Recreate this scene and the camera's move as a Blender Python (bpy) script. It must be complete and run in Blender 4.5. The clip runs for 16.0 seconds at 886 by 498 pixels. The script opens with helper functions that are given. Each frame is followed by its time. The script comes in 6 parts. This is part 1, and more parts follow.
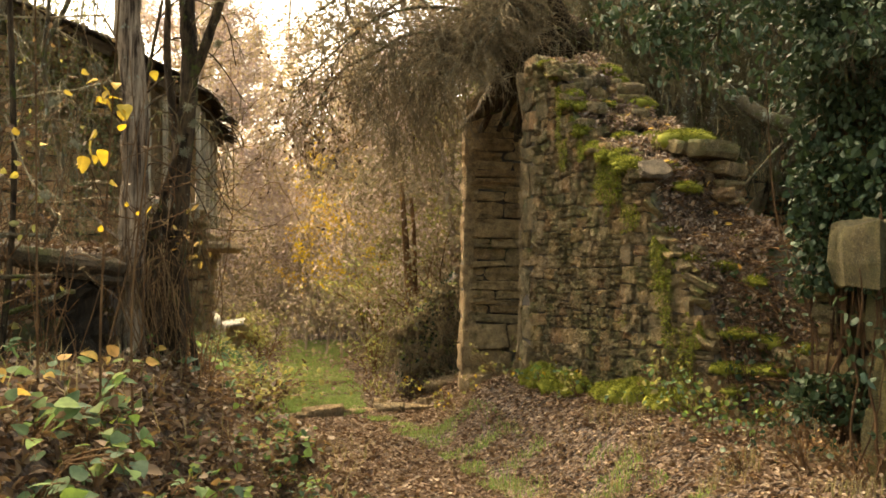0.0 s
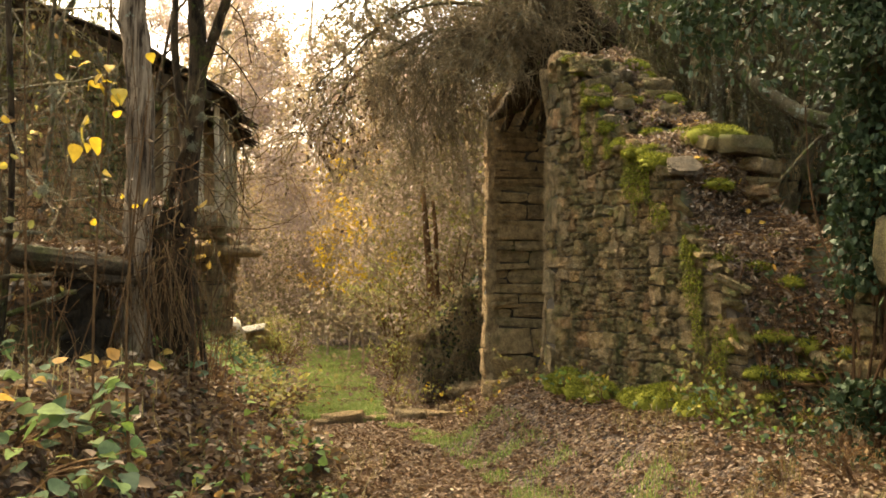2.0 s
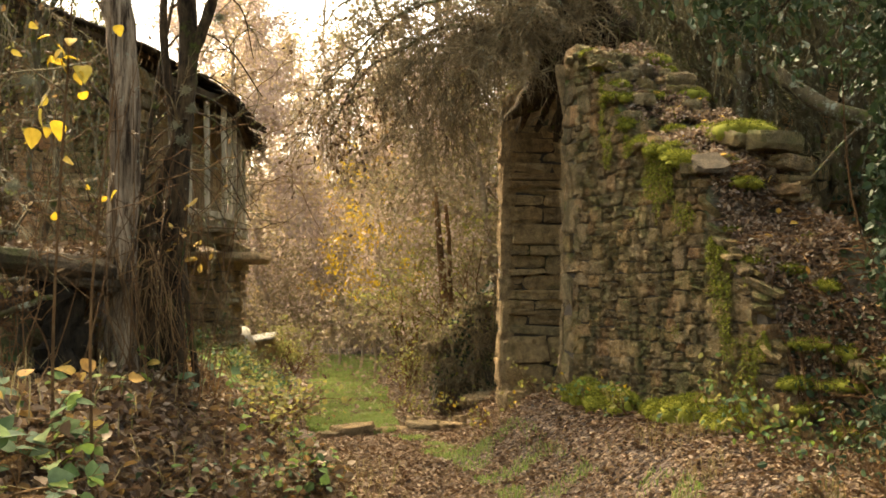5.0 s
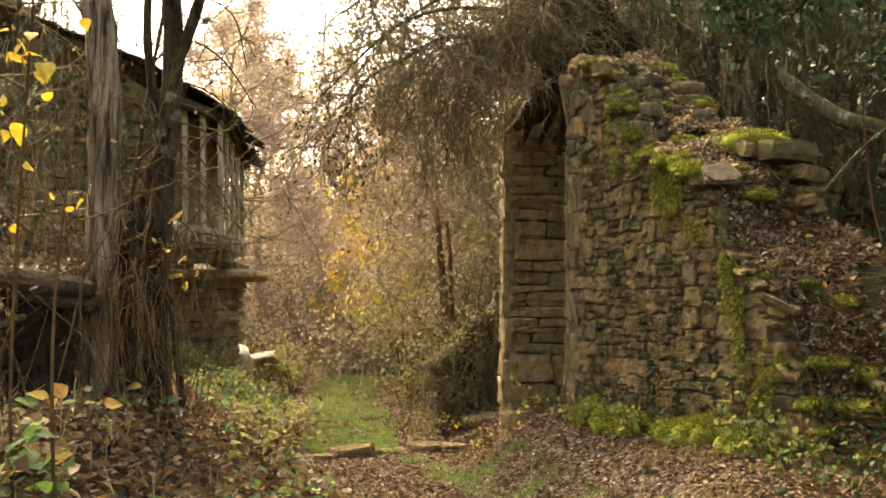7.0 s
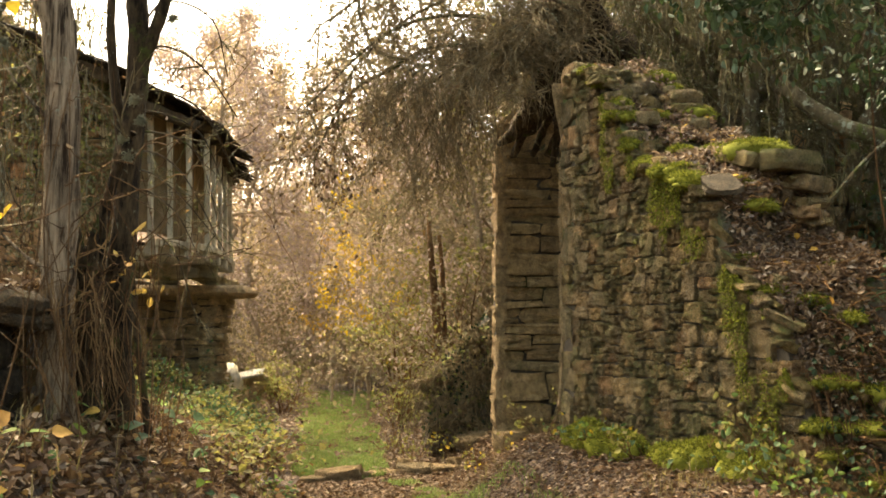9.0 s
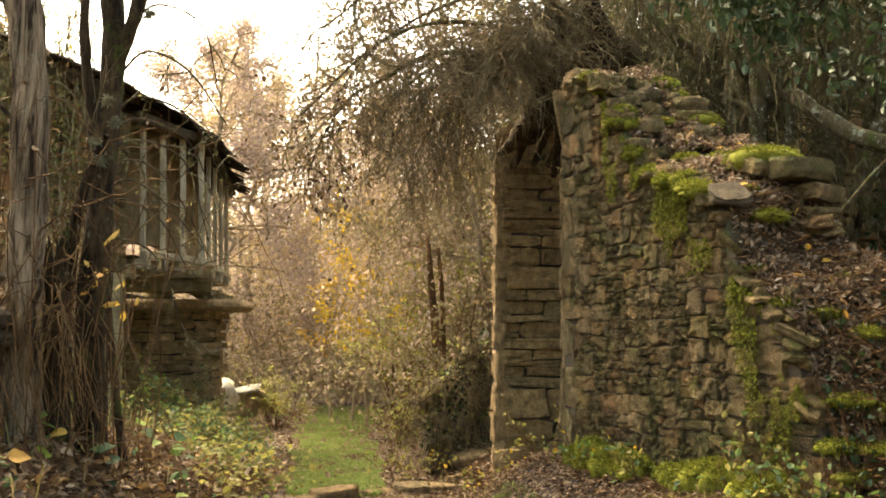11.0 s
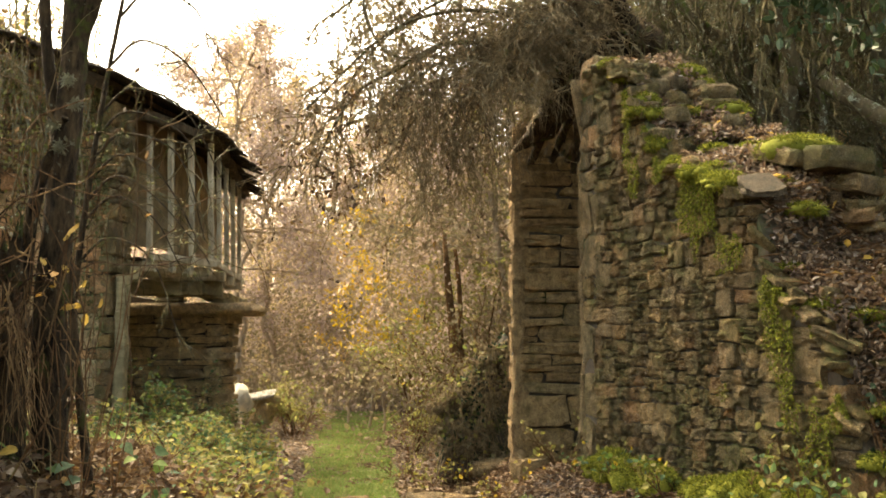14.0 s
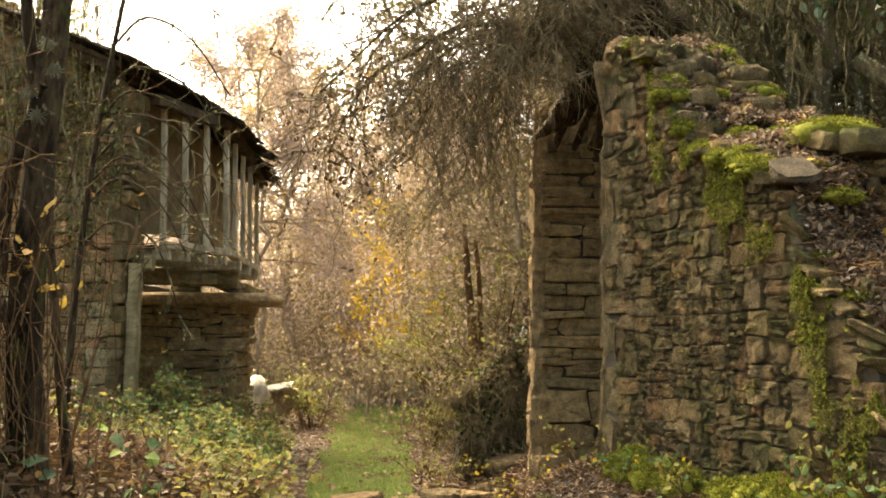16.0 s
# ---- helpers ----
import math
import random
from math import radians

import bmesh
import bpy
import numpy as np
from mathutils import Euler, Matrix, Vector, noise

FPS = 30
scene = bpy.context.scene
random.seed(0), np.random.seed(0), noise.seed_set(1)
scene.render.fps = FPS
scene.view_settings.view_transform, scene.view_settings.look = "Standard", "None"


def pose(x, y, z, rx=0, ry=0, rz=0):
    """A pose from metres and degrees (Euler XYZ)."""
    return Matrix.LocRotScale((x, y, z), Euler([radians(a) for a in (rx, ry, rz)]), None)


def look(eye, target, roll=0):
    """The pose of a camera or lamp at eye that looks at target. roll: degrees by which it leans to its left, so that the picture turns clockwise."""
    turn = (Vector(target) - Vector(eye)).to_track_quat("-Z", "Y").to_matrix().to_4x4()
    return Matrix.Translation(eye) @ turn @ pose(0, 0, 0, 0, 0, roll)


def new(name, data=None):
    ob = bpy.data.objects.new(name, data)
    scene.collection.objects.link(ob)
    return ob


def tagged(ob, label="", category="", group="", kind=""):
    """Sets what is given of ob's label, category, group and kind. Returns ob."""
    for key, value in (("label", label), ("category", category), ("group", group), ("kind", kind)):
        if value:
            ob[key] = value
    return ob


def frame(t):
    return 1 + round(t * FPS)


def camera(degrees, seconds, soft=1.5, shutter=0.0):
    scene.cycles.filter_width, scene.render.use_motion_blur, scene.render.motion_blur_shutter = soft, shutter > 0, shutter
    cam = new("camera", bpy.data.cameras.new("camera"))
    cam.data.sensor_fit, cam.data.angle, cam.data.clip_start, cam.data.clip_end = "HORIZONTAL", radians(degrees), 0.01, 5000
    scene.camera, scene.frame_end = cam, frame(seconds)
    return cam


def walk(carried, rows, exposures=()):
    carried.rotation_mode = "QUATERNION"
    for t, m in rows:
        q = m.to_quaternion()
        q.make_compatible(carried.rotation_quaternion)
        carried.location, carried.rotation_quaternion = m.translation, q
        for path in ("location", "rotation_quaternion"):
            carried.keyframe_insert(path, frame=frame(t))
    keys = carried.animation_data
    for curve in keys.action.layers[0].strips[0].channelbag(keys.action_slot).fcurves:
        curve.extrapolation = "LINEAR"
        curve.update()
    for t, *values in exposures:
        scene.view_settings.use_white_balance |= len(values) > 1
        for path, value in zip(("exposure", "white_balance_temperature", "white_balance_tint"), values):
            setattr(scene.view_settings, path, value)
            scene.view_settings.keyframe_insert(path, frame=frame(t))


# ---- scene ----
# ---- camera ----
cam = camera(45.7, 16.0, soft=1.7)
PATH = [
    (0, (0.423, -0.151, 1.562), (0.384, 1.847, 1.638), 0.9),
    (0.5, (0.433, -0.082, 1.556), (0.381, 1.916, 1.635), 0.8),
    (1, (0.436, -0.004, 1.548), (0.373, 1.993, 1.631), 0.8),
    (1.5, (0.441, 0.07, 1.537), (0.366, 2.067, 1.623), 0.8),
    (2, (0.437, 0.159, 1.53), (0.353, 2.156, 1.617), 0.8),
    (2.5, (0.436, 0.232, 1.521), (0.345, 2.228, 1.609), 0.9),
    (3, (0.429, 0.312, 1.516), (0.334, 2.308, 1.605), 0.9),
    (5.5, (0.446, 0.708, 1.512), (0.331, 2.701, 1.622), 0.6),
    (6, (0.437, 0.795, 1.515), (0.321, 2.788, 1.634), 0.6),
    (6.5, (0.435, 0.869, 1.518), (0.319, 2.861, 1.645), 0.5),
    (7, (0.435, 0.938, 1.518), (0.319, 2.93, 1.653), 0.4),
    (7.5, (0.44, 1.018, 1.513), (0.326, 3.009, 1.657), 0.4),
    (8, (0.455, 1.12, 1.514), (0.342, 3.111, 1.667), 0.4),
    (8.5, (0.462, 1.21, 1.518), (0.352, 3.2, 1.678), 0.4),
    (9, (0.471, 1.293, 1.528), (0.363, 3.283, 1.694), 0.3),
    (11.5, (0.507, 1.689, 1.539), (0.394, 3.676, 1.738), 0.3),
    (12, (0.532, 1.794, 1.546), (0.409, 3.779, 1.749), 0.2),
    (12.5, (0.544, 1.876, 1.546), (0.414, 3.861, 1.75), 0.2),
    (13, (0.548, 1.941, 1.551), (0.41, 3.926, 1.755), 0.1),
    (13.5, (0.561, 2.018, 1.542), (0.413, 4.002, 1.746), 0.2),
    (14, (0.564, 2.099, 1.548), (0.407, 4.083, 1.748), 0.2),
    (14.5, (0.578, 2.178, 1.545), (0.411, 4.161, 1.742), 0.2),
    (15, (0.583, 2.249, 1.54), (0.405, 4.232, 1.734), 0.4),
    (15.5, (0.589, 2.326, 1.534), (0.401, 4.308, 1.725), 0.6),
    (16, (0.604, 2.426, 1.53), (0.401, 4.407, 1.719), 0.8),
]
walk(cam, [(t, look(eye, target, roll)) for t, eye, target, roll in PATH], [(0.0, 2.62, 9200, 4), (16.0, 2.84, 8700, 2)])

# ---- sky, sun, exposure ----
SUN_AZ, SUN_EL = radians(-36), radians(56)      # azimuth from +y towards +x
world = bpy.data.worlds.new("overcast_sky")
scene.world = world
world.use_nodes = True
wn = world.node_tree
sky = wn.nodes.new("ShaderNodeTexSky")
sky.sky_type = "NISHITA"
sky.sun_disc = False
sky.sun_elevation, sky.sun_rotation = SUN_EL, SUN_AZ
sky.air_density, sky.dust_density, sky.ozone_density = 1.0, 6.0, 0.6
wn.nodes["Background"].inputs["Strength"].default_value = 0.14
wn.links.new(sky.outputs[0], wn.nodes["Background"].inputs["Color"])
sun = new("sun", bpy.data.lights.new("sun", "SUN"))
sun.data.energy, sun.data.angle, sun.data.color = 1.05, radians(24), (1.0, 0.94, 0.86)
sun.matrix_world = look((0, 0, 0), (-math.sin(SUN_AZ) * math.cos(SUN_EL), -math.cos(SUN_AZ) * math.cos(SUN_EL), -math.sin(SUN_EL)))

# ---- materials ----


def nodes_of(name):
    m = bpy.data.materials.new(name)
    m.use_nodes = True
    nt = m.node_tree
    return m, nt, nt.nodes["Principled BSDF"]


def noise_node(nt, scale, detail=4.0, rough=0.6, stretch=None):
    geo = nt.nodes.new("ShaderNodeNewGeometry")
    mp = nt.nodes.new("ShaderNodeMapping")
    if stretch:
        mp.inputs["Scale"].default_value = stretch
    nz = nt.nodes.new("ShaderNodeTexNoise")
    nz.inputs["Scale"].default_value = scale
    nz.inputs["Detail"].default_value = detail
    nz.inputs["Roughness"].default_value = rough
    nt.links.new(geo.outputs["Position"], mp.inputs["Vector"])
    nt.links.new(mp.outputs[0], nz.inputs["Vector"])
    return nz.outputs["Fac"]


def ramp_node(nt, fac, colours, lo=0.0, hi=1.0):
    r = nt.nodes.new("ShaderNodeValToRGB")
    el = r.color_ramp.elements
    while len(el) < len(colours):
        el.new(0.5)
    for i, c in enumerate(colours):
        el[i].position = lo + (hi - lo) * i / max(1, len(colours) - 1)
        el[i].color = (*c, 1)
    nt.links.new(fac, r.inputs["Fac"])
    return r.outputs["Color"]


def mix_node(nt, fac, a, b, mode="MIX"):
    m = nt.nodes.new("ShaderNodeMix")
    m.data_type, m.blend_type = "RGBA", mode
    for sock, val in ((m.inputs["Factor"], fac), (m.inputs["A"], a), (m.inputs["B"], b)):
        if isinstance(val, (int, float)):
            sock.default_value = val
        elif isinstance(val, tuple):
            sock.default_value = (*val, 1)
        else:
            nt.links.new(val, sock)
    return m.outputs["Result"]


def bump_node(nt, bsdf, height, strength, dist):
    b = nt.nodes.new("ShaderNodeBump")
    b.inputs["Strength"].default_value = strength
    b.inputs["Distance"].default_value = dist
    nt.links.new(height, b.inputs["Height"])
    nt.links.new(b.outputs[0], bsdf.inputs["Normal"])


def island_random(nt):
    return nt.nodes.new("ShaderNodeNewGeometry").outputs["Random Per Island"]


def thing_random(nt):
    return nt.nodes.new("ShaderNodeObjectInfo").outputs["Random"]


def maprange(nt, val, a, b, c=0.0, d=1.0):
    m = nt.nodes.new("ShaderNodeMapRange")
    for i, x in enumerate((a, b, c, d)):
        m.inputs[i + 1].default_value = x
    nt.links.new(val, m.inputs[0])
    return m.outputs[0]


def up_facing(nt):
    sep = nt.nodes.new("ShaderNodeSeparateXYZ")
    nt.links.new(nt.nodes.new("ShaderNodeNewGeometry").outputs["Normal"], sep.inputs[0])
    return sep.outputs["Z"]


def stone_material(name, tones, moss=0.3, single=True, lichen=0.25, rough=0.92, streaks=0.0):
    """Weathered stone: a tone of its own for each stone, mottling, pale lichen spots, painted glints and moss on what
    faces up.
    """
    m, nt, b = nodes_of(name)
    tones = [(r * 1.12, g, bl * 0.76) for r, g, bl in tones]
    tone = ramp_node(nt, thing_random(nt) if single else island_random(nt), tones)
    mott = maprange(nt, noise_node(nt, 11, 7, 0.7), 0.32, 0.68, 0.5, 1.6)
    col = mix_node(nt, 1.0, tone, mott, "MULTIPLY")
    fine = noise_node(nt, 110, 6, 0.8)
    col = mix_node(nt, 1.0, col, maprange(nt, fine, 0.34, 0.66, 0.35, 1.75), "MULTIPLY")
    # small pale flecks: lichen, and wet highlights painted into the colour
    lichen_glint = maprange(nt, noise_node(nt, 75, 3, 0.6), 0.64, 0.70)
    col = mix_node(nt, mul_node(nt, lichen_glint, 0.7 * min(1.0, 2 * lichen)), col, (0.40, 0.365, 0.27))
    spots = maprange(nt, noise_node(nt, 38, 6, 0.8), 0.58, 0.64)
    col = mix_node(nt, mul_node(nt, spots, lichen), col, (0.42, 0.40, 0.31))
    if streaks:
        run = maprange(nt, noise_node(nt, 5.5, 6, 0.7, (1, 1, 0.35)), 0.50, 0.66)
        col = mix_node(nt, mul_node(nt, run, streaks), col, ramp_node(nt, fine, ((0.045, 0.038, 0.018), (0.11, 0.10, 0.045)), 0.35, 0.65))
    patch = maprange(nt, noise_node(nt, 2.6, 6, 0.7), 0.66 - 0.42 * moss, 0.86 - 0.42 * moss)
    lift = maprange(nt, up_facing(nt), -0.2, 0.8, 0.35, 1.0)
    col = mix_node(nt, mul_node(nt, patch, lift), col, ramp_node(nt, fine, ((0.035, 0.05, 0.01), (0.10, 0.115, 0.02)), 0.35, 0.65))
    nt.links.new(col, b.inputs["Base Color"])
    b.inputs["Roughness"].default_value = rough
    b.inputs["Specular IOR Level"].default_value = 0.2
    bump_node(nt, b, add_node(nt, add_node(nt, fine, noise_node(nt, 42, 8, 0.75)), mul_node(nt, noise_node(nt, 12, 4, 0.6), 0.5)), 1.0, 0.05)
    return m


def math_node(nt, op, a, c):
    m = nt.nodes.new("ShaderNodeMath")
    m.operation = op
    for sock, val in ((m.inputs[0], a), (m.inputs[1], c)):
        if isinstance(val, (int, float)):
            sock.default_value = val
        else:
            nt.links.new(val, sock)
    return m.outputs[0]


def mul_node(nt, a, c):
    return math_node(nt, "MULTIPLY", a, c)


def add_node(nt, a, c):
    return math_node(nt, "ADD", a, c)


def leaf_material(name, tones, through_light=0.45, rough=0.6, spread=1.0):
    m, nt, b = nodes_of(name)
    col = ramp_node(nt, island_random(nt), tones)
    col = mix_node(nt, 1.0, col, maprange(nt, noise_node(nt, 40, 3), 0.3, 0.7, 0.75, 1.25), "MULTIPLY")
    nt.links.new(col, b.inputs["Base Color"])
    b.inputs["Roughness"].default_value = rough
    b.inputs["Specular IOR Level"].default_value = 0.14
    tr = nt.nodes.new("ShaderNodeBsdfTranslucent")
    nt.links.new(col, tr.inputs["Color"])
    mx = nt.nodes.new("ShaderNodeMixShader")
    mx.inputs[0].default_value = through_light
    nt.links.new(b.outputs[0], mx.inputs[1])
    nt.links.new(tr.outputs[0], mx.inputs[2])
    nt.links.new(mx.outputs[0], nt.nodes["Material Output"].inputs["Surface"])
    return m


def bark_material(name, dark, light, scale=14, moss=0.0, lichen=0.0, stretch=(1, 1, 0.18), span=(0.33, 0.67)):
    m, nt, b = nodes_of(name)
    dark, light = [(r * 1.08, g, bl * 0.8) for r, g, bl in (dark, light)]
    n1 = noise_node(nt, scale, 7, 0.7, stretch)
    col = ramp_node(nt, n1, (dark, light), *span)
    big = maprange(nt, noise_node(nt, 5, 4, 0.6, (1, 1, 0.4)), 0.35, 0.65, 0.6, 1.3)
    col = mix_node(nt, 1.0, col, big, "MULTIPLY")
    if lichen:
        sp = maprange(nt, noise_node(nt, 16, 6, 0.75), 0.66 - 0.25 * lichen, 0.74 - 0.25 * lichen)
        col = mix_node(nt, sp, col, (0.30, 0.31, 0.22))
    if moss:
        sp = maprange(nt, noise_node(nt, 7, 5, 0.7), 0.68 - 0.35 * moss, 0.80 - 0.35 * moss)
        col = mix_node(nt, sp, col, (0.07, 0.085, 0.018))
    nt.links.new(col, b.inputs["Base Color"])
    b.inputs["Roughness"].default_value = 0.95
    b.inputs["Specular IOR Level"].default_value = 0.12
    bump_node(nt, b, add_node(nt, n1, mul_node(nt, noise_node(nt, 110, 5, 0.75), 0.7)), 1.0, 0.03)
    return m


def soil_material(name, dark, light, moss=0.0):
    m, nt, b = nodes_of(name)
    col = ramp_node(nt, noise_node(nt, 18, 8, 0.75), (dark, light), 0.32, 0.68)
    col = mix_node(nt, 1.0, col, maprange(nt, noise_node(nt, 1.1, 4, 0.6), 0.3, 0.7, 0.6, 1.4), "MULTIPLY")
    if moss:
        sp = maprange(nt, noise_node(nt, 1.6, 6, 0.7), 0.62 - 0.3 * moss, 0.75 - 0.3 * moss)
        col = mix_node(nt, sp, col, (0.07, 0.09, 0.02))
    nt.links.new(col, b.inputs["Base Color"])
    b.inputs["Roughness"].default_value = 0.95
    bump_node(nt, b, noise_node(nt, 35, 8, 0.75), 1.0, 0.03)
    return m


M = {}
def leafy_soil(name):
    """Earth under a trodden layer of leaves: leaf-sized flakes of several browns over fine crumbs."""
    m, nt, b = nodes_of(name)
    geo = nt.nodes.new("ShaderNodeNewGeometry")
    warp = nt.nodes.new("ShaderNodeMix")
    warp.data_type = "VECTOR"
    warp.inputs["Factor"].default_value = 0.03
    nz = nt.nodes.new("ShaderNodeTexNoise")
    nz.inputs["Scale"].default_value = 25
    nt.links.new(geo.outputs["Position"], nz.inputs["Vector"])
    nt.links.new(geo.outputs["Position"], warp.inputs[4])
    nt.links.new(nz.outputs["Color"], warp.inputs[5])
    vo = nt.nodes.new("ShaderNodeTexVoronoi")
    vo.inputs["Scale"].default_value = 26
    nt.links.new(warp.outputs[1], vo.inputs["Vector"])
    sep = nt.nodes.new("ShaderNodeSeparateColor")
    nt.links.new(vo.outputs["Color"], sep.inputs[0])
    col = ramp_node(nt, sep.outputs[0], ((0.035, 0.021, 0.013), (0.09, 0.053, 0.03), (0.05, 0.03, 0.018), (0.14, 0.085, 0.05), (0.065, 0.04, 0.022), (0.20, 0.135, 0.08)))
    col = mix_node(nt, 1.0, col, maprange(nt, noise_node(nt, 60, 6, 0.7), 0.3, 0.7, 0.5, 1.4), "MULTIPLY")
    col = mix_node(nt, 1.0, col, maprange(nt, noise_node(nt, 1.4, 4, 0.6), 0.3, 0.7, 0.65, 1.3), "MULTIPLY")
    nt.links.new(col, b.inputs["Base Color"])
    b.inputs["Roughness"].default_value = 0.9
    bump_node(nt, b, add_node(nt, sep.outputs[1], mul_node(nt, vo.outputs["Distance"], -6.0)), 0.8, 0.02)
    return m


M["soil"] = leafy_soil("leafy_soil")
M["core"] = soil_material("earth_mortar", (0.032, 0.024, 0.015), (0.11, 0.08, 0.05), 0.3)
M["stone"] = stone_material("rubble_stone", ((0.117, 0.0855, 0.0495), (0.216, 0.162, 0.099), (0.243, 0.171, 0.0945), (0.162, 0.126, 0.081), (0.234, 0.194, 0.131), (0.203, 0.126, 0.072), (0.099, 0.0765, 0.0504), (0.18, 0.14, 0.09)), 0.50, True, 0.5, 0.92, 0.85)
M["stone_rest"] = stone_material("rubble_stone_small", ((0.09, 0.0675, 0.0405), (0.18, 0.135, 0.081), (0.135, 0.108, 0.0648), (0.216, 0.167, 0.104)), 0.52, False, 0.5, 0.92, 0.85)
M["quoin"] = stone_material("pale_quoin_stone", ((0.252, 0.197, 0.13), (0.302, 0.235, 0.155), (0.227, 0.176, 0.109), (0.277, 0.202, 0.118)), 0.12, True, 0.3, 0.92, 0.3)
M["slab"] = stone_material("slab_stone", ((0.189, 0.142, 0.0885), (0.271, 0.206, 0.124), (0.224, 0.165, 0.1), (0.295, 0.23, 0.142), (0.212, 0.177, 0.118)), 0.25, True, 0.12)
M["house_stone"] = stone_material("warm_house_stone", ((0.37, 0.22, 0.13), (0.42, 0.31, 0.20), (0.30, 0.20, 0.13), (0.38, 0.31, 0.21), (0.43, 0.25, 0.15), (0.40, 0.34, 0.25)), 0.25)
M["shelf_stone"] = stone_material("dry_stone", ((0.32, 0.255, 0.18), (0.44, 0.35, 0.24), (0.37, 0.31, 0.22), (0.45, 0.35, 0.23), (0.26, 0.21, 0.15)), 0.12, True, 0.3)
M["mossy"] = stone_material("mossy_stone", ((0.15, 0.115, 0.065), (0.22, 0.165, 0.09), (0.13, 0.105, 0.07)), 0.62, True, 0.3)
M["slate"] = stone_material("dark_slate", ((0.036, 0.030, 0.026), (0.055, 0.046, 0.039), (0.043, 0.033, 0.027)), 0.12, True, 0.1)
M["slate_grey"] = stone_material("grey_slate", ((0.085, 0.072, 0.058), (0.12, 0.10, 0.08)), 0.2, True, 0.1)
M["road_stone"] = stone_material("road_stone", ((0.23, 0.17, 0.11), (0.28, 0.215, 0.145)), 0.1, True, 0.1)
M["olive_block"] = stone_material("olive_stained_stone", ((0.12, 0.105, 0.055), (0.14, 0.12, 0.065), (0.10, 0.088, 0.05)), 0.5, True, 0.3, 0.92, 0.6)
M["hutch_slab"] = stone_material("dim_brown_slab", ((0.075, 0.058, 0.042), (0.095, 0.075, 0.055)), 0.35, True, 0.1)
M["heap"] = stone_material("dark_heap_stone", ((0.11, 0.088, 0.062), (0.17, 0.135, 0.095), (0.13, 0.095, 0.07)), 0.35, True, 0.4)
M["pale"] = stone_material("pale_slab_stone", ((0.30, 0.31, 0.34), (0.27, 0.28, 0.31)), 0.1, True, 0.2)
M["moss"] = leaf_material("moss", ((0.05, 0.06, 0.012), (0.12, 0.13, 0.02), (0.25, 0.25, 0.04), (0.085, 0.095, 0.015)), 0.3, 0.9)
M["lane_rock"] = stone_material("lane_rock", ((0.18, 0.135, 0.085), (0.23, 0.175, 0.115), (0.15, 0.12, 0.08)), 0.2, True, 0.15)
M["moss_dull"] = leaf_material("dull_moss", ((0.11, 0.11, 0.04), (0.17, 0.165, 0.065), (0.22, 0.205, 0.10), (0.13, 0.12, 0.05)), 0.3, 0.9)
M["litter"] = leaf_material("fallen_leaves", ((0.0405, 0.0234, 0.0135), (0.09, 0.0522, 0.0288), (0.153, 0.09, 0.0495), (0.063, 0.036, 0.0207), (0.198, 0.131, 0.0765), (0.0765, 0.0432, 0.0243), (0.126, 0.0765, 0.0315), (0.099, 0.0585, 0.036), (0.324, 0.243, 0.162)), 0.2, 0.55)
M["wall_litter"] = leaf_material("wall_leaves", ((0.0765, 0.051, 0.0357), (0.162, 0.102, 0.0638), (0.128, 0.0935, 0.068), (0.357, 0.255, 0.162), (0.085, 0.0578, 0.0425), (0.238, 0.153, 0.085), (0.111, 0.0765, 0.0561), (0.468, 0.383, 0.289)), 0.2, 0.6)
M["grass"] = leaf_material("grass", ((0.085, 0.15, 0.034), (0.135, 0.205, 0.045), (0.23, 0.24, 0.085), (0.10, 0.17, 0.038)), 0.5)
M["dry_grass"] = leaf_material("dry_grass", ((0.15, 0.115, 0.05), (0.22, 0.17, 0.08), (0.11, 0.105, 0.035)), 0.4)
M["ivy"] = leaf_material("ivy_leaves", ((0.014, 0.025, 0.010), (0.034, 0.054, 0.020), (0.022, 0.038, 0.015), (0.065, 0.095, 0.055)), 0.18, 0.55)
M["bramble"] = leaf_material("bramble_leaves", ((0.043, 0.0731, 0.0301), (0.086, 0.138, 0.043), (0.0645, 0.0989, 0.0516), (0.146, 0.215, 0.0387), (0.0602, 0.0946, 0.0516), (0.0774, 0.112, 0.0645), (0.172, 0.215, 0.0344)), 0.42, 0.7)
M["dead_leaf"] = leaf_material("dead_leaves", ((0.05, 0.030, 0.018), (0.105, 0.062, 0.032), (0.15, 0.10, 0.055), (0.065, 0.040, 0.023), (0.21, 0.125, 0.045), (0.085, 0.052, 0.03), (0.045, 0.03, 0.02), (0.27, 0.20, 0.13)), 0.3, 0.6)
M["yellow"] = leaf_material("yellow_leaves", ((0.44, 0.28, 0.025), (0.50, 0.34, 0.04), (0.38, 0.23, 0.025), (0.34, 0.27, 0.05)), 0.45)
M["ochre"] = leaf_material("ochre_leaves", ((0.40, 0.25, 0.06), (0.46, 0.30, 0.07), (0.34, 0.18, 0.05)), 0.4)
# golden and russet tones paled towards beige: the wood's haze is in their colour
M["gold"] = leaf_material("haze_paled_golden_leaves", ((0.429, 0.318, 0.128), (0.392, 0.296, 0.208), (0.459, 0.363, 0.176), (0.37, 0.289, 0.224), (0.422, 0.333, 0.256)), 0.5)
M["russet"] = leaf_material("haze_paled_russet_leaves", ((0.348, 0.252, 0.2), (0.392, 0.303, 0.248), (0.311, 0.229, 0.192), (0.422, 0.333, 0.272), (0.4, 0.303, 0.16)), 0.48)
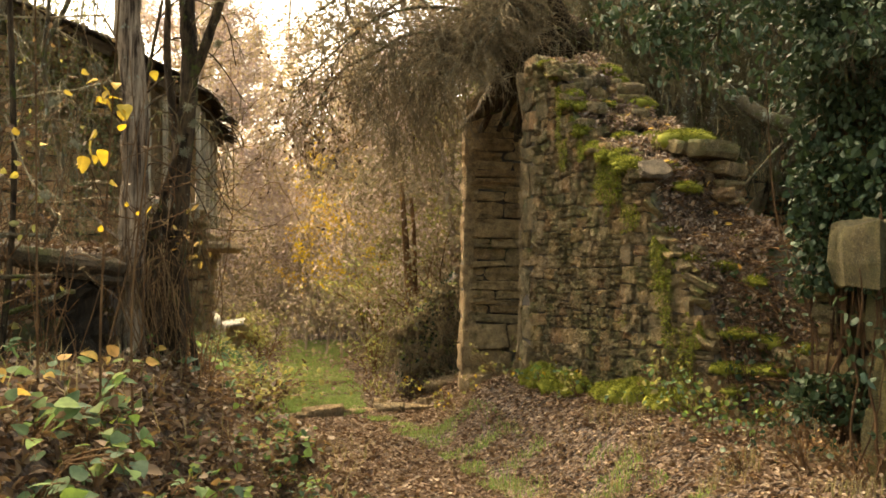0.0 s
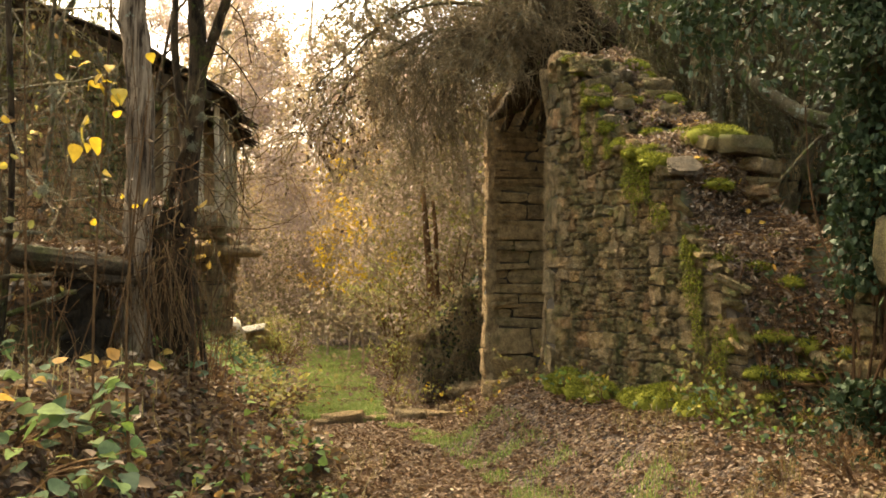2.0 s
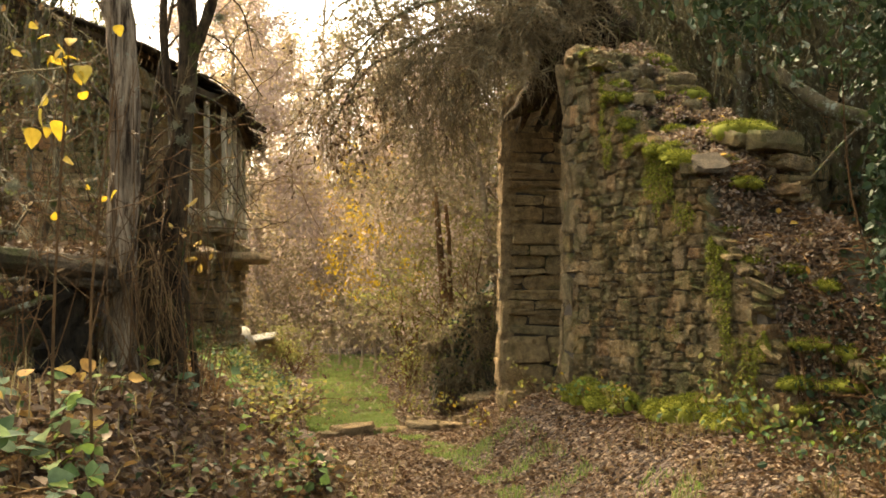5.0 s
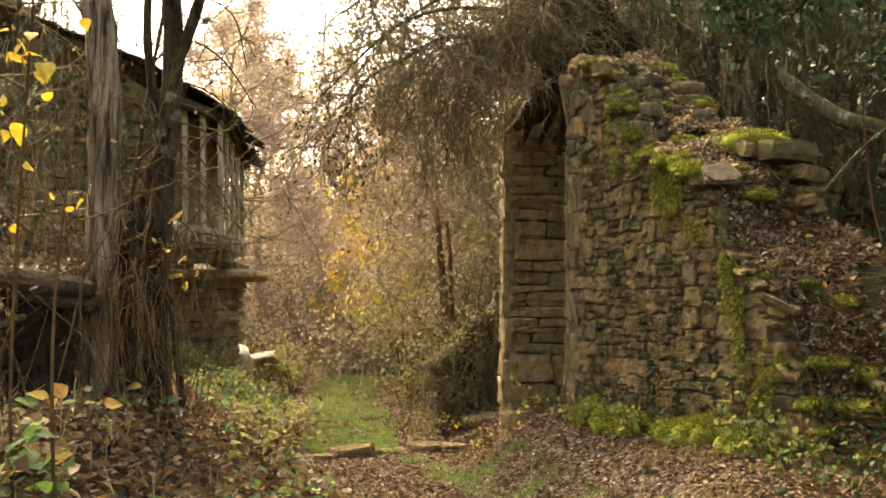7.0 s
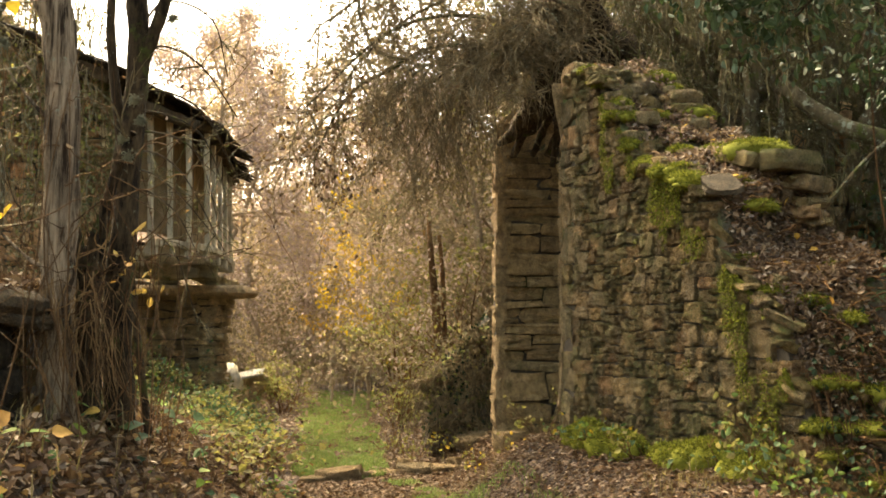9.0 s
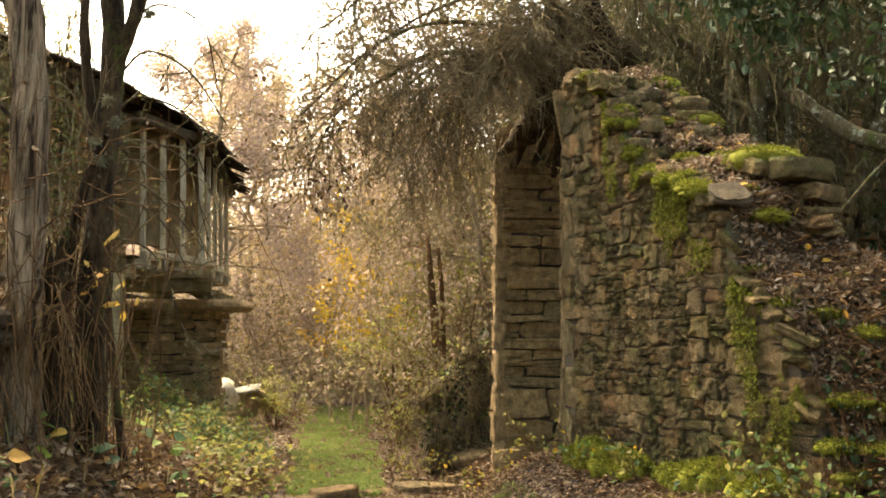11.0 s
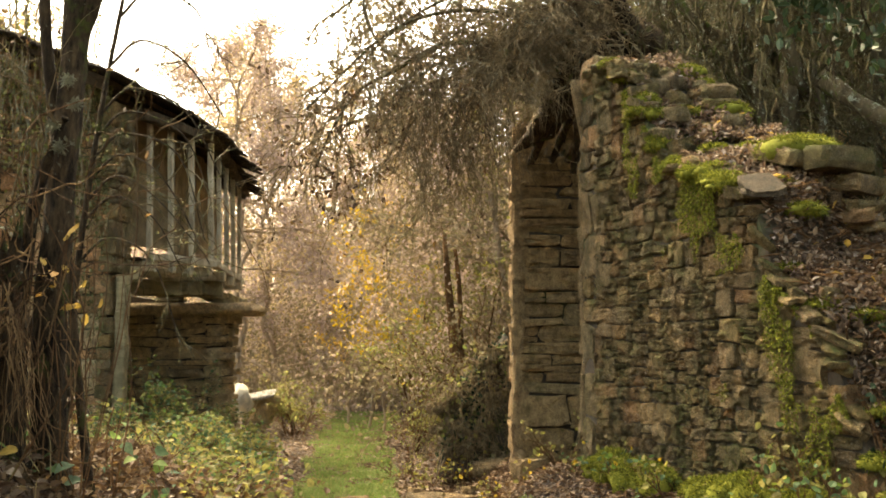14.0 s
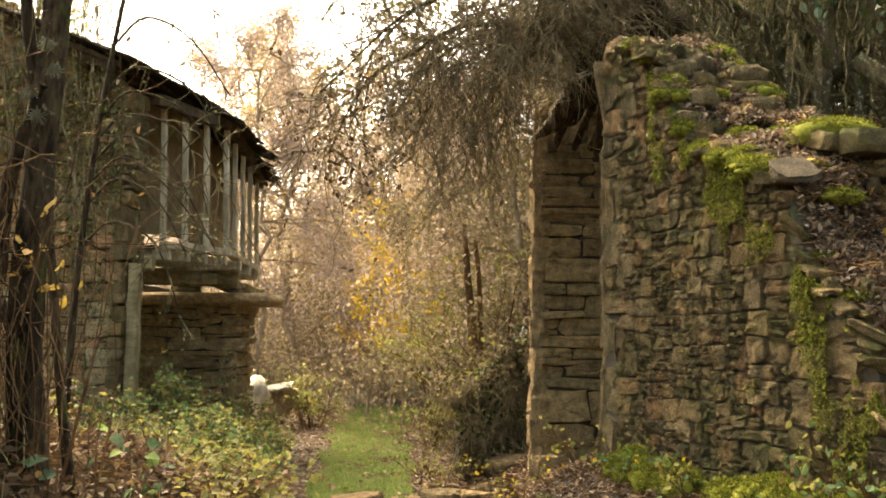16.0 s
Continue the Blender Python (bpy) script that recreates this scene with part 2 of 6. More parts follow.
M["olive"] = leaf_material("olive_leaves", ((0.13, 0.13, 0.04), (0.20, 0.19, 0.06), (0.28, 0.25, 0.06), (0.16, 0.14, 0.06), (0.25, 0.22, 0.07)), 0.45)
M["lime"] = leaf_material("yellow_green_leaves", ((0.164, 0.189, 0.0595), (0.23, 0.238, 0.0765), (0.271, 0.246, 0.085), (0.197, 0.197, 0.0765)), 0.55)
M["thicket"] = leaf_material("thicket_leaves", ((0.15, 0.115, 0.07), (0.22, 0.17, 0.10), (0.17, 0.15, 0.07), (0.26, 0.19, 0.12)), 0.4)
M["mosswood"] = leaf_material("lichen_undergrowth", ((0.10, 0.095, 0.05), (0.15, 0.14, 0.08), (0.08, 0.085, 0.035), (0.18, 0.155, 0.09)), 0.3)
M["dead_bark"] = bark_material("weathered_dead_wood", (0.035, 0.023, 0.016), (0.40, 0.32, 0.26), 30, 0.0, 0.2, (1, 1, 0.07), (0.40, 0.60))
M["dark_bark"] = bark_material("dark_mossy_bark", (0.014, 0.010, 0.007), (0.085, 0.062, 0.040), 34, 0.32, 0.15, (1, 1, 0.3), (0.38, 0.64))
M["lichen_bark"] = bark_material("lichen_bark", (0.045, 0.036, 0.024), (0.14, 0.115, 0.078), 22, 0.45, 0.45, (1, 1, 0.4))
M["twig"] = bark_material("lichen_twigs", (0.15, 0.12, 0.08), (0.33, 0.285, 0.20), 18, 0.3, 0.45, (1, 1, 1))
# mossier twigs, darkened too: the shade behind the wall is put into their colour
M["mossy_shade_twig"] = bark_material("mossy_shade_twigs", (0.05, 0.042, 0.024), (0.16, 0.14, 0.085), 18, 0.4, 0.35, (1, 1, 1))
M["grey_twig"] = bark_material("grey_brown_twigs", (0.10, 0.078, 0.052), (0.27, 0.22, 0.15), 18, 0.15, 0.3, (1, 1, 1))
M["straw"] = bark_material("dry_straw_strands", (0.10, 0.06, 0.032), (0.27, 0.18, 0.10), 18, 0.0, 0.0, (1, 1, 0.4))
M["pale_lichen"] = bark_material("pale_lichen", (0.20, 0.21, 0.17), (0.36, 0.37, 0.29), 30, 0.0, 0.0, (1, 1, 1))
M["brown_twig"] = bark_material("brown_stems", (0.07, 0.038, 0.02), (0.19, 0.115, 0.062), 18, 0.0, 0.1, (1, 1, 0.5))
M["vine"] = bark_material("dead_vine", (0.035, 0.019, 0.010), (0.12, 0.07, 0.038), 18, 0.0, 0.0, (1, 1, 0.4))
# bark of the wood, lightened so that its colour carries the haze
M["far_bark"] = bark_material("haze_paled_forest_bark", (0.22, 0.175, 0.14), (0.36, 0.29, 0.235), 10, 0.2, 0.3)
M["old_wood"] = bark_material("weathered_timber", (0.28, 0.25, 0.20), (0.56, 0.51, 0.43), 14, 0.0, 0.1, (1, 1, 0.12))
M["dark_wood"] = bark_material("dark_timber", (0.04, 0.03, 0.022), (0.11, 0.085, 0.06), 12, 0.0, 0.0, (1, 1, 0.12))
M["beam_wood"] = bark_material("old_beam_timber", (0.15, 0.13, 0.085), (0.34, 0.295, 0.20), 14, 0.25, 0.1, (0.15, 1, 1))
M["near_black"] = bark_material("near_black_wood", (0.010, 0.008, 0.006), (0.045, 0.034, 0.024), 26, 0.2, 0.0, (1, 1, 0.3))
M["clay"] = bark_material("old_clay_render", (0.20, 0.155, 0.105), (0.33, 0.26, 0.18), 4, 0.0, 0.0, (1, 1, 1))
M["sack"] = bark_material("white_plastic_sack", (0.62, 0.61, 0.58), (0.80, 0.79, 0.76), 6, 0.0, 0.0, (1, 1, 1))

# ---- mesh helpers ----
rng = np.random.default_rng(7)


class Geo:
    """Gathers vertices and faces and makes one mesh of them."""

    def __init__(self):
        self.v, self.f, self.n = [], [], 0

    def add(self, verts, *faces):
        verts = np.asarray(verts, float).reshape(-1, 3)
        self.v.append(verts)
        for f in faces:
            self.f.append(np.asarray(f, int) + self.n)
        self.n += len(verts)

    def mesh(self, name, smooth=False):
        me = bpy.data.meshes.new(name)
        co = np.concatenate(self.v)
        me.vertices.add(len(co))
        me.vertices.foreach_set("co", co.ravel())
        loops = np.concatenate([f.ravel() for f in self.f])
        sizes = np.concatenate([np.full(len(f), f.shape[1]) for f in self.f])
        starts = np.concatenate([[0], np.cumsum(sizes)[:-1]])
        me.loops.add(len(loops))
        me.loops.foreach_set("vertex_index", loops.astype(np.int32))
        me.polygons.add(len(sizes))
        me.polygons.foreach_set("loop_start", starts.astype(np.int32))
        me.polygons.foreach_set("use_smooth", np.full(len(sizes), smooth))
        me.update(calc_edges=True)
        return me


JOINED = {'twigs': 'twig_spray', 'branches': 'branchwork', 'hanging_lichen': 'beard_lichen', 'strands': 'vine_tangle', 'stems': 'woody_base', 'leaves': 'foliage', 'last_leaves': 'leaf_remnant', 'crown': 'crown'}


def part(name, geo, material, parent=None, label="", smooth=False):
    me = geo.mesh(name, smooth) if isinstance(geo, Geo) else geo
    if not me.materials:
        me.materials.append(M[material])
    ob = new(JOINED.get(name, name) if parent is not None else name, me)
    if parent is not None:
        ob.parent = parent
    if label:
        ob["label"] = label
    if name in JOINED and parent is not None:
        ob["kind"] = "stuff"
    return ob


def thing(name, label, category, group="", kind=""):
    return tagged(new(name), label, category, group, kind)


def unit(v):
    v = np.asarray(v, float)
    return v / np.maximum(np.linalg.norm(v, axis=-1, keepdims=True), 1e-9)


def vnoise(x, y, seed=0):
    """Smooth lattice noise, 0 to 1."""
    xi, yi = np.floor(x).astype(int), np.floor(y).astype(int)
    fx, fy = x - xi, y - yi
    fx, fy = fx * fx * (3 - 2 * fx), fy * fy * (3 - 2 * fy)

    def h(a, c):
        k = np.sin(a * 127.1 + c * 311.7 + seed * 74.7) * 43758.5453
        return k - np.floor(k)
    return (h(xi, yi) * (1 - fx) + h(xi + 1, yi) * fx) * (1 - fy) + (h(xi, yi + 1) * (1 - fx) + h(xi + 1, yi + 1) * fx) * fy


def smooth01(t):
    t = np.clip(t, 0, 1)
    return t * t * (3 - 2 * t)


def tube(geo, pts, radii, sides=5, wobble=0.0):
    pts = np.asarray(pts, float)
    k = len(pts)
    radii = np.broadcast_to(radii, (k,)).astype(float)
    tan = unit(np.gradient(pts, axis=0))
    ref = np.where(np.abs(tan[:, 2:3]) > 0.9, [[1.0, 0, 0]], [[0, 0, 1.0]])
    a = unit(np.cross(tan, ref))
    c = np.cross(tan, a)
    th = np.arange(sides) * 2 * math.pi / sides
    rr = radii[:, None] * (1 + wobble * (rng.random((k, sides)) - 0.5))
    ring = pts[:, None] + rr[..., None] * (np.cos(th)[None, :, None] * a[:, None] + np.sin(th)[None, :, None] * c[:, None])
    i = np.arange(k - 1)[:, None] * sides
    j = np.arange(sides)[None]
    f = np.stack([i + j, i + (j + 1) % sides, i + sides + (j + 1) % sides, i + sides + j], -1).reshape(-1, 4)
    geo.add(ring, f)
    if radii[-1] > 0.004 and sides > 3:
        geo.add(np.vstack([ring[-1], pts[-1:] + tan[-1:] * radii[-1] * 0.4]), [(q, (q + 1) % sides, sides) for q in range(sides)])


def curve_pts(p0, p1, n, sag=0.0, jitter=0.0):
    t = np.linspace(0, 1, n)[:, None]
    p = np.asarray(p0) * (1 - t) + np.asarray(p1) * t
    p[:, 2] -= sag * 4 * (t * (1 - t))[:, 0]
    if jitter:
        w = np.cumsum(rng.normal(0, jitter, (n, 3)), axis=0)
        w -= w[:1] + (w[-1:] - w[:1]) * t
        p = p + w
    return p


def bend(points, n):
    """A smooth line of n points through a few given ones."""
    p = np.asarray(points, float)
    s = np.linspace(0, len(p) - 1, n)
    i = np.clip(s.astype(int), 0, len(p) - 2)
    f = (s - i)[:, None]
    m = np.gradient(p, axis=0)
    return (2 * f**3 - 3 * f**2 + 1) * p[i] + (f**3 - 2 * f**2 + f) * m[i] + (3 * f**2 - 2 * f**3) * p[i + 1] + (f**3 - f**2) * m[i + 1]


def leaves(geo, pos, size, aspect=0.6, flat=0.0, fold=0.15, lobes=True, axis=None):
    """Leaves folded along the midrib; flat 1 lies on the ground, 0 turns any way."""
    pos = np.asarray(pos, float)
    n = len(pos)
    if not n:
        return
    size = np.broadcast_to(size, (n,))[:, None] * (0.65 + 0.7 * rng.random((n, 1)))
    nor = unit(rng.normal(0, 1, (n, 3)) * (1 - flat) + np.array([0, 0, 1.0]) * (0.15 + 2.0 * flat))
    ax = rng.normal(0, 1, (n, 3)) if axis is None else axis + rng.normal(0, 0.5, (n, 3))
    ax = unit(ax - (ax * nor).sum(1, keepdims=True) * nor)
    side = np.cross(nor, ax)
    w = size * aspect * 0.5
    up = nor * w * (fold + 0.5 * rng.random((n, 1)) * fold) * 2
    curl = nor * size * rng.normal(0, 0.12, (n, 1))
    if lobes:
        v = np.stack([pos, pos + ax * size * 0.28 - side * w * 0.9 + up, pos + ax * size * 0.68 - side * w * 0.75 + up + curl * 0.5, pos + ax * size + curl,
                      pos + ax * size * 0.68 + side * w * 0.75 + up + curl * 0.5, pos + ax * size * 0.28 + side * w * 0.9 + up], 1)
        i = np.arange(n)[:, None] * 6
        geo.add(v, np.concatenate([i + [0, 3, 2, 1], i + [0, 5, 4, 3]]))
    else:
        v = np.stack([pos, pos + ax * size * 0.45 - side * w + up, pos + ax * size + curl, pos + ax * size * 0.45 + side * w + up], 1)
        i = np.arange(n)[:, None] * 4
        geo.add(v, np.concatenate([i + [0, 2, 1], i + [0, 3, 2]]))


def broad_leaves(geo, pos, size, flat=0.0, axis=None, aspect=0.8):
    """Large near leaves: heart-shaped, curved along and across, with a drooping tip."""
    t = np.array([0.0, 0.06, 0.18, 0.34, 0.52, 0.70, 0.86, 1.0])
    w = np.array([0.02, 0.30, 0.46, 0.50, 0.43, 0.30, 0.14, 0.0])
    k = len(t)
    for p in np.asarray(pos, float):
        s = size * (0.6 + 0.75 * rng.random())
        nor = unit(rng.normal(0, 1, 3) * (1 - flat) + np.array([0, -0.4, 0.5 + 1.6 * flat]))
        ax = rng.normal(0, 1, 3) if axis is None else np.asarray(axis) + rng.normal(0, 0.35, 3)
        ax = unit(ax - (ax @ nor) * nor)
        side = np.cross(nor, ax)
        droop, cup = 0.10 + 0.22 * rng.random(), 0.10 + 0.22 * rng.random()
        mid = p + ax * (t * s)[:, None] - nor * (droop * t**2 * s)[:, None]
        cols = []
        for c in (-1.0, -0.55, 0.0, 0.55, 1.0):
            edge = w * aspect * s * c * (1 + rng.normal(0, 0.05, k) * (abs(c) > 0.9))
            cols.append(mid + side * edge[:, None] + nor * (cup * np.abs(edge) + 0.012 * s * np.sin(t * 19) * abs(c))[:, None])
        v = np.stack(cols, 1)
        i = (np.arange(k - 1)[:, None] * 5 + np.arange(4)[None]).reshape(-1, 1)
        geo.add(v, i + [0, 1, 6, 5])


def blades(geo, pos, height, width=0.006, lean=0.35):
    pos = np.asarray(pos, float)
    n = len(pos)
    h = np.broadcast_to(height, (n,))[:, None] * (0.5 + rng.random((n, 1)))
    a = rng.random((n, 1)) * 2 * math.pi
    d = np.hstack([np.cos(a), np.sin(a), np.zeros((n, 1))])
    s = np.hstack([-np.sin(a), np.cos(a), np.zeros((n, 1))]) * width
    b = rng.random((n, 1)) * lean
    mid = pos + d * h * b * 0.4 + [0, 0, 1] * h * 0.55
    tip = pos + d * h * b * 1.5 + [0, 0, 1] * h * (1 - 0.4 * b)
    v = np.stack([pos - s, pos + s, mid + s * 0.7, mid - s * 0.7, tip], 1)
    i = np.arange(n)[:, None] * 5
    geo.add(v, i + [0, 1, 2, 3], i + [3, 2, 4])


def grow(geo, p, d, length, r, level, tips, droop=0.0, kids=5, spread=0.8, shrink=0.62, curl=0.25, sides=(8, 6, 4, 3, 3), thin=0.42):
    """A branching limb; the points of its last twigs go to tips."""
    n = max(4, int(7 - level))
    pts, dd = [np.array(p, float)], unit(np.array(d, float))
    for _ in range(n):
        dd = unit(dd + rng.normal(0, curl / n**0.5, 3) + [0, 0, -droop / n])
        pts.append(pts[-1] + dd * length / n)
    pts = np.array(pts)
    tube(geo, pts, np.linspace(r, r * (0.45 if level > 0 else 0.4), n + 1), sides[min(len(sides) - 1, 4 - min(level, 4))])
    if level <= 0:
        tips.extend(pts[1:])
        return
    for _ in range(kids):
        f = 0.3 + 0.7 * rng.random()
        i = min(n - 1, int(f * n))
        q = pts[i] + (pts[i + 1] - pts[i]) * (f * n - i if i < n - 1 else 0.5)
        t = unit(pts[i + 1] - pts[i])
        nd = unit(t + unit(rng.normal(0, 1, 3)) * spread)
        grow(geo, q, nd, length * shrink * (0.7 + 0.6 * rng.random()), r * thin, level - 1, tips, droop, kids, spread, shrink, curl, sides, thin)


# ---- stones ----


def stone_mesh(name, n=11, square=0.34):
    """A rough-hewn block of unit size: its uneven face looks to -y."""
    th = np.arange(n) * 2 * math.pi / n + rng.normal(0, 0.13, n) + 0.3
    c, s = np.cos(th), np.sin(th)
    out = np.stack([np.sign(c) * np.abs(c)**square, np.sign(s) * np.abs(s)**square], 1) * 0.51 * (1 + rng.normal(0, 0.075, (n, 1)))
    rings = []
    for y, k in ((0.5, 0.95), (-0.38, 1.0), (-0.46, 0.93), (-0.49, 0.5)):
        yy = y + (rng.normal(0, 0.06, n) if y < 0.4 else 0)
        rings.append(np.stack([out[:, 0] * k, np.zeros(n) + yy, out[:, 1] * k], 1))
    v = np.vstack(rings + [[[rng.normal(0, 0.06), -0.5 + rng.normal(0, 0.05), rng.normal(0, 0.06)]]])
    j = np.arange(n)
    q = np.concatenate([np.stack([a + j, a + n + j, a + n + (j + 1) % n, a + (j + 1) % n], 1) for a in (0, n, 2 * n)])
    g = Geo()
    g.add(v, q, np.stack([3 * n + j, np.full(n, 4 * n), 3 * n + (j + 1) % n], 1))
    return g


POOL = [stone_mesh("stone") for _ in range(14)]


def pool_meshes(material):
    made = []
    for g in POOL:
        me = g.mesh("stone")
        me.materials.append(M[material])
        made.append(me)
    return made


def courses(u0, u1, v0, v1, hs, ws, split=0.45):
    """Random rubble in rough courses: centre and size of each stone."""
    out, v = [], v0
    while v < v1:
        h = hs[0] + (hs[1] - hs[0]) * rng.random()
        u = u0 - 0.3 * ws[0] * rng.random()
        while u < u1:
            w = ws[0] + (ws[1] - ws[0]) * rng.random()**1.5
            e = min(u + w, u1)
            if e - u > 0.03:
                k = 1
                if rng.random() < split and h > 0.12:
                    k = 2 if h < 0.2 or rng.random() < 0.6 else 3
                cuts = np.concatenate([[0], np.sort(rng.random(k - 1) * 0.5 + 0.25), [1]]) if k > 1 else np.array([0, 1])
                if k == 3:
                    cuts = np.array([0, 0.3 + 0.08 * rng.random(), 0.64 + 0.08 * rng.random(), 1])
                for a, c in zip(cuts[:-1], cuts[1:]):
                    out.append(((u + e) / 2, v + h * (a + c) / 2, e - u, h * (c - a)))
            u = e
        v += h
    return out


def rubble(u0, u1, v0, v1, small, large):
    """Uncoursed rubble: a rectangle split again and again, unevenly."""
    out, todo = [], [(u0, u1, v0, v1)]
    while todo:
        a, b, c, d = todo.pop()
        w, h = b - a, d - c
        goal = small + (large - small) * rng.random()**2
        if w < goal * 1.5 and h < goal * 1.05:
            out.append(((a + b) / 2, (c + d) / 2, w, h))
            continue
        f = 0.32 + 0.36 * rng.random()
        if w > h * (1.1 + 0.9 * rng.random()):
            todo += [(a, a + w * f, c, d), (a + w * f, b, c, d)]
        else:
            todo += [(a, b, c, c + h * f), (a, b, c + h * f, d)]
    return out


def lay(stones, origin, along, into, parent, material, rest, depth=0.16, gap=0.012, limit=300, tilt=2.5, proud=0.03, nearest=None, name="stone"):
    """Lays stones on a wall's face: the first ones as parts, the rest joined."""
    along, into = np.array([*along, 0.0]), np.array([*into, 0.0])
    ms = pool_meshes(material)
    if nearest:
        stones = sorted(stones, key=nearest)
    g = Geo()
    for k, (u, v, w, h) in enumerate(stones):
        c = np.array(origin) + along * u + [0, 0, v] + into * (depth * 0.5 - proud * rng.random())
        a = radians(rng.normal(0, tilt))
        yaw = radians(rng.normal(0, 2.5))
        mx = Matrix((np.append(along, 0), np.append(into, 0), (0, 0, 1, 0), (0, 0, 0, 1))).transposed()
        m = Matrix.Translation(c) @ mx @ Euler((radians(rng.normal(0, 3)), a, yaw)).to_matrix().to_4x4() @ Matrix.Diagonal((max(0.02, w - gap), depth, max(0.02, h - gap), 1))
        i = int(rng.integers(len(ms)))
        if k < limit:
            ob = new(name, ms[i])
            ob.parent = parent
            ob.matrix_basis = m
        else:
            mm = np.array(m)
            v0 = np.concatenate(POOL[i].v)
            g.add(v0 @ mm[:3, :3].T + mm[:3, 3], *POOL[i].f)
    if g.n:
        tagged(part("small_stones", g, rest, parent), kind="stuff")


def box_geo(lo, hi, bevel=0.01):
    g = Geo()
    bm = bmesh.new()
    bmesh.ops.create_cube(bm, size=1.0)
    for v in bm.verts:
        v.co = Vector([lo[i] + (hi[i] - lo[i]) * (v.co[i] + 0.5) for i in range(3)])
    if bevel:
        bmesh.ops.bevel(bm, geom=bm.edges[:], offset=bevel, segments=1, affect="EDGES")
    bm.verts.index_update()
    vs = np.array([v.co[:] for v in bm.verts])
    byk = {}
    for f in bm.faces:
        byk.setdefault(len(f.verts), []).append([v.index for v in f.verts])
    g.add(vs, *byk.values())
    bm.free()
    return g


def beam(name, a, c, w, h, material, parent=None, label="", rough=0.06):
    """A hand-hewn timber from a to c, w wide and h high, with worn edges."""
    a, c = np.array(a, float), np.array(c, float)
    d = unit(c - a)
    ref = np.array([0, 0, 1.0]) if abs(d[2]) < 0.9 else np.array([0, 1.0, 0])
    s = unit(np.cross(d, ref))
    u = np.cross(s, d)
    k = 9
    t = np.linspace(0, 1, k)[:, None]
    line = a + (c - a) * t + rng.normal(0, 0.06, (k, 3)) * min(w, h)
    prof = np.array([(-1, -0.75), (-0.75, -1), (0.75, -1), (1, -0.75), (1, 0.75), (0.75, 1), (-0.75, 1), (-1, 0.75)]) * 0.5
    ring = line[:, None] + (prof[:, :1] * w)[None] * s * (1 + rng.normal(0, rough, (k, 8, 1))) + (prof[:, 1:] * h)[None] * u * (1 + rng.normal(0, rough, (k, 8, 1)))
    i, j = np.arange(k - 1)[:, None] * 8, np.arange(8)[None]
    g = Geo()
    g.add(ring, np.stack([i + j, i + (j + 1) % 8, i + 8 + (j + 1) % 8, i + 8 + j], -1).reshape(-1, 4), [list(range(7, -1, -1)), [(k - 1) * 8 + q for q in range(8)]])
    return part(name, g, material, parent, label)


def slab_geo(cx, cy, z, lx, ly, th, turn=0.0, n=13, ragged=0.10, tilt=(0, 0)):
    """A flat broken slab of stone, lying; z is its underside."""
    ang = np.arange(n) * 2 * math.pi / n + rng.normal(0, 0.12, n)
    c, s = np.cos(ang), np.sin(ang)
    o = np.stack([np.sign(c) * np.abs(c)**0.5 * lx, np.sign(s) * np.abs(s)**0.5 * ly], 1) * 0.5 * (1 + rng.normal(0, ragged, (n, 1)))
    lv = [(0, 0.93), (0.35, 1.0), (0.75, 0.99), (1.0, 0.92)]
    v = np.vstack([np.hstack([o * k + rng.normal(0, 0.006, (n, 2)), np.full((n, 1), f * th) + rng.normal(0, 0.05 * th, (n, 1))]) for f, k in lv] + [[[0, 0, th * 1.04]], [[0, 0, 0]]])
    m = np.array(Matrix.Translation((cx, cy, z)) @ Euler((radians(tilt[0]), radians(tilt[1]), radians(turn))).to_matrix().to_4x4())
    v = v @ m[:3, :3].T + m[:3, 3]
    j = np.arange(n)
    g = Geo()
    g.add(v, np.concatenate([np.stack([a + j, a + (j + 1) % n, a + n + (j + 1) % n, a + n + j], 1) for a in (0, n, 2 * n)]),
          np.concatenate([np.stack([3 * n + j, 3 * n + (j + 1) % n, np.full(n, 4 * n)], 1), np.stack([(j + 1) % n, j, np.full(n, 4 * n + 1)], 1)]))
    return g

# ---- ground ----
YS = [-6, 0, 3, 6, 8, 11.4, 16, 22, 28, 40, 60]
EDGE_L = [-0.3, -0.3, -0.35, -0.45, -0.62, -1.5, -2.8, -3.9, -4.6, -7.5, -14]
RISE_L = [1.05, 1.05, 1.05, 1.1, 0.95, 0.55, 0.45, 0.35, 0.3, 0.3, 0.3]
YR = [-6, 0, 6.5, 9, 10.5, 13, 16, 22, 28, 40, 60]
EDGE_R = [1.5, 1.5, 1.2, 0.85, 0.3, -0.1, -0.7, -1.9, -2.4, -5, -11]
RISE_R = [0.5, 0.5, 0.55, 0.7, 0.7, 0.45, 0.35, 0.3, 0.25, 0.3, 0.3]


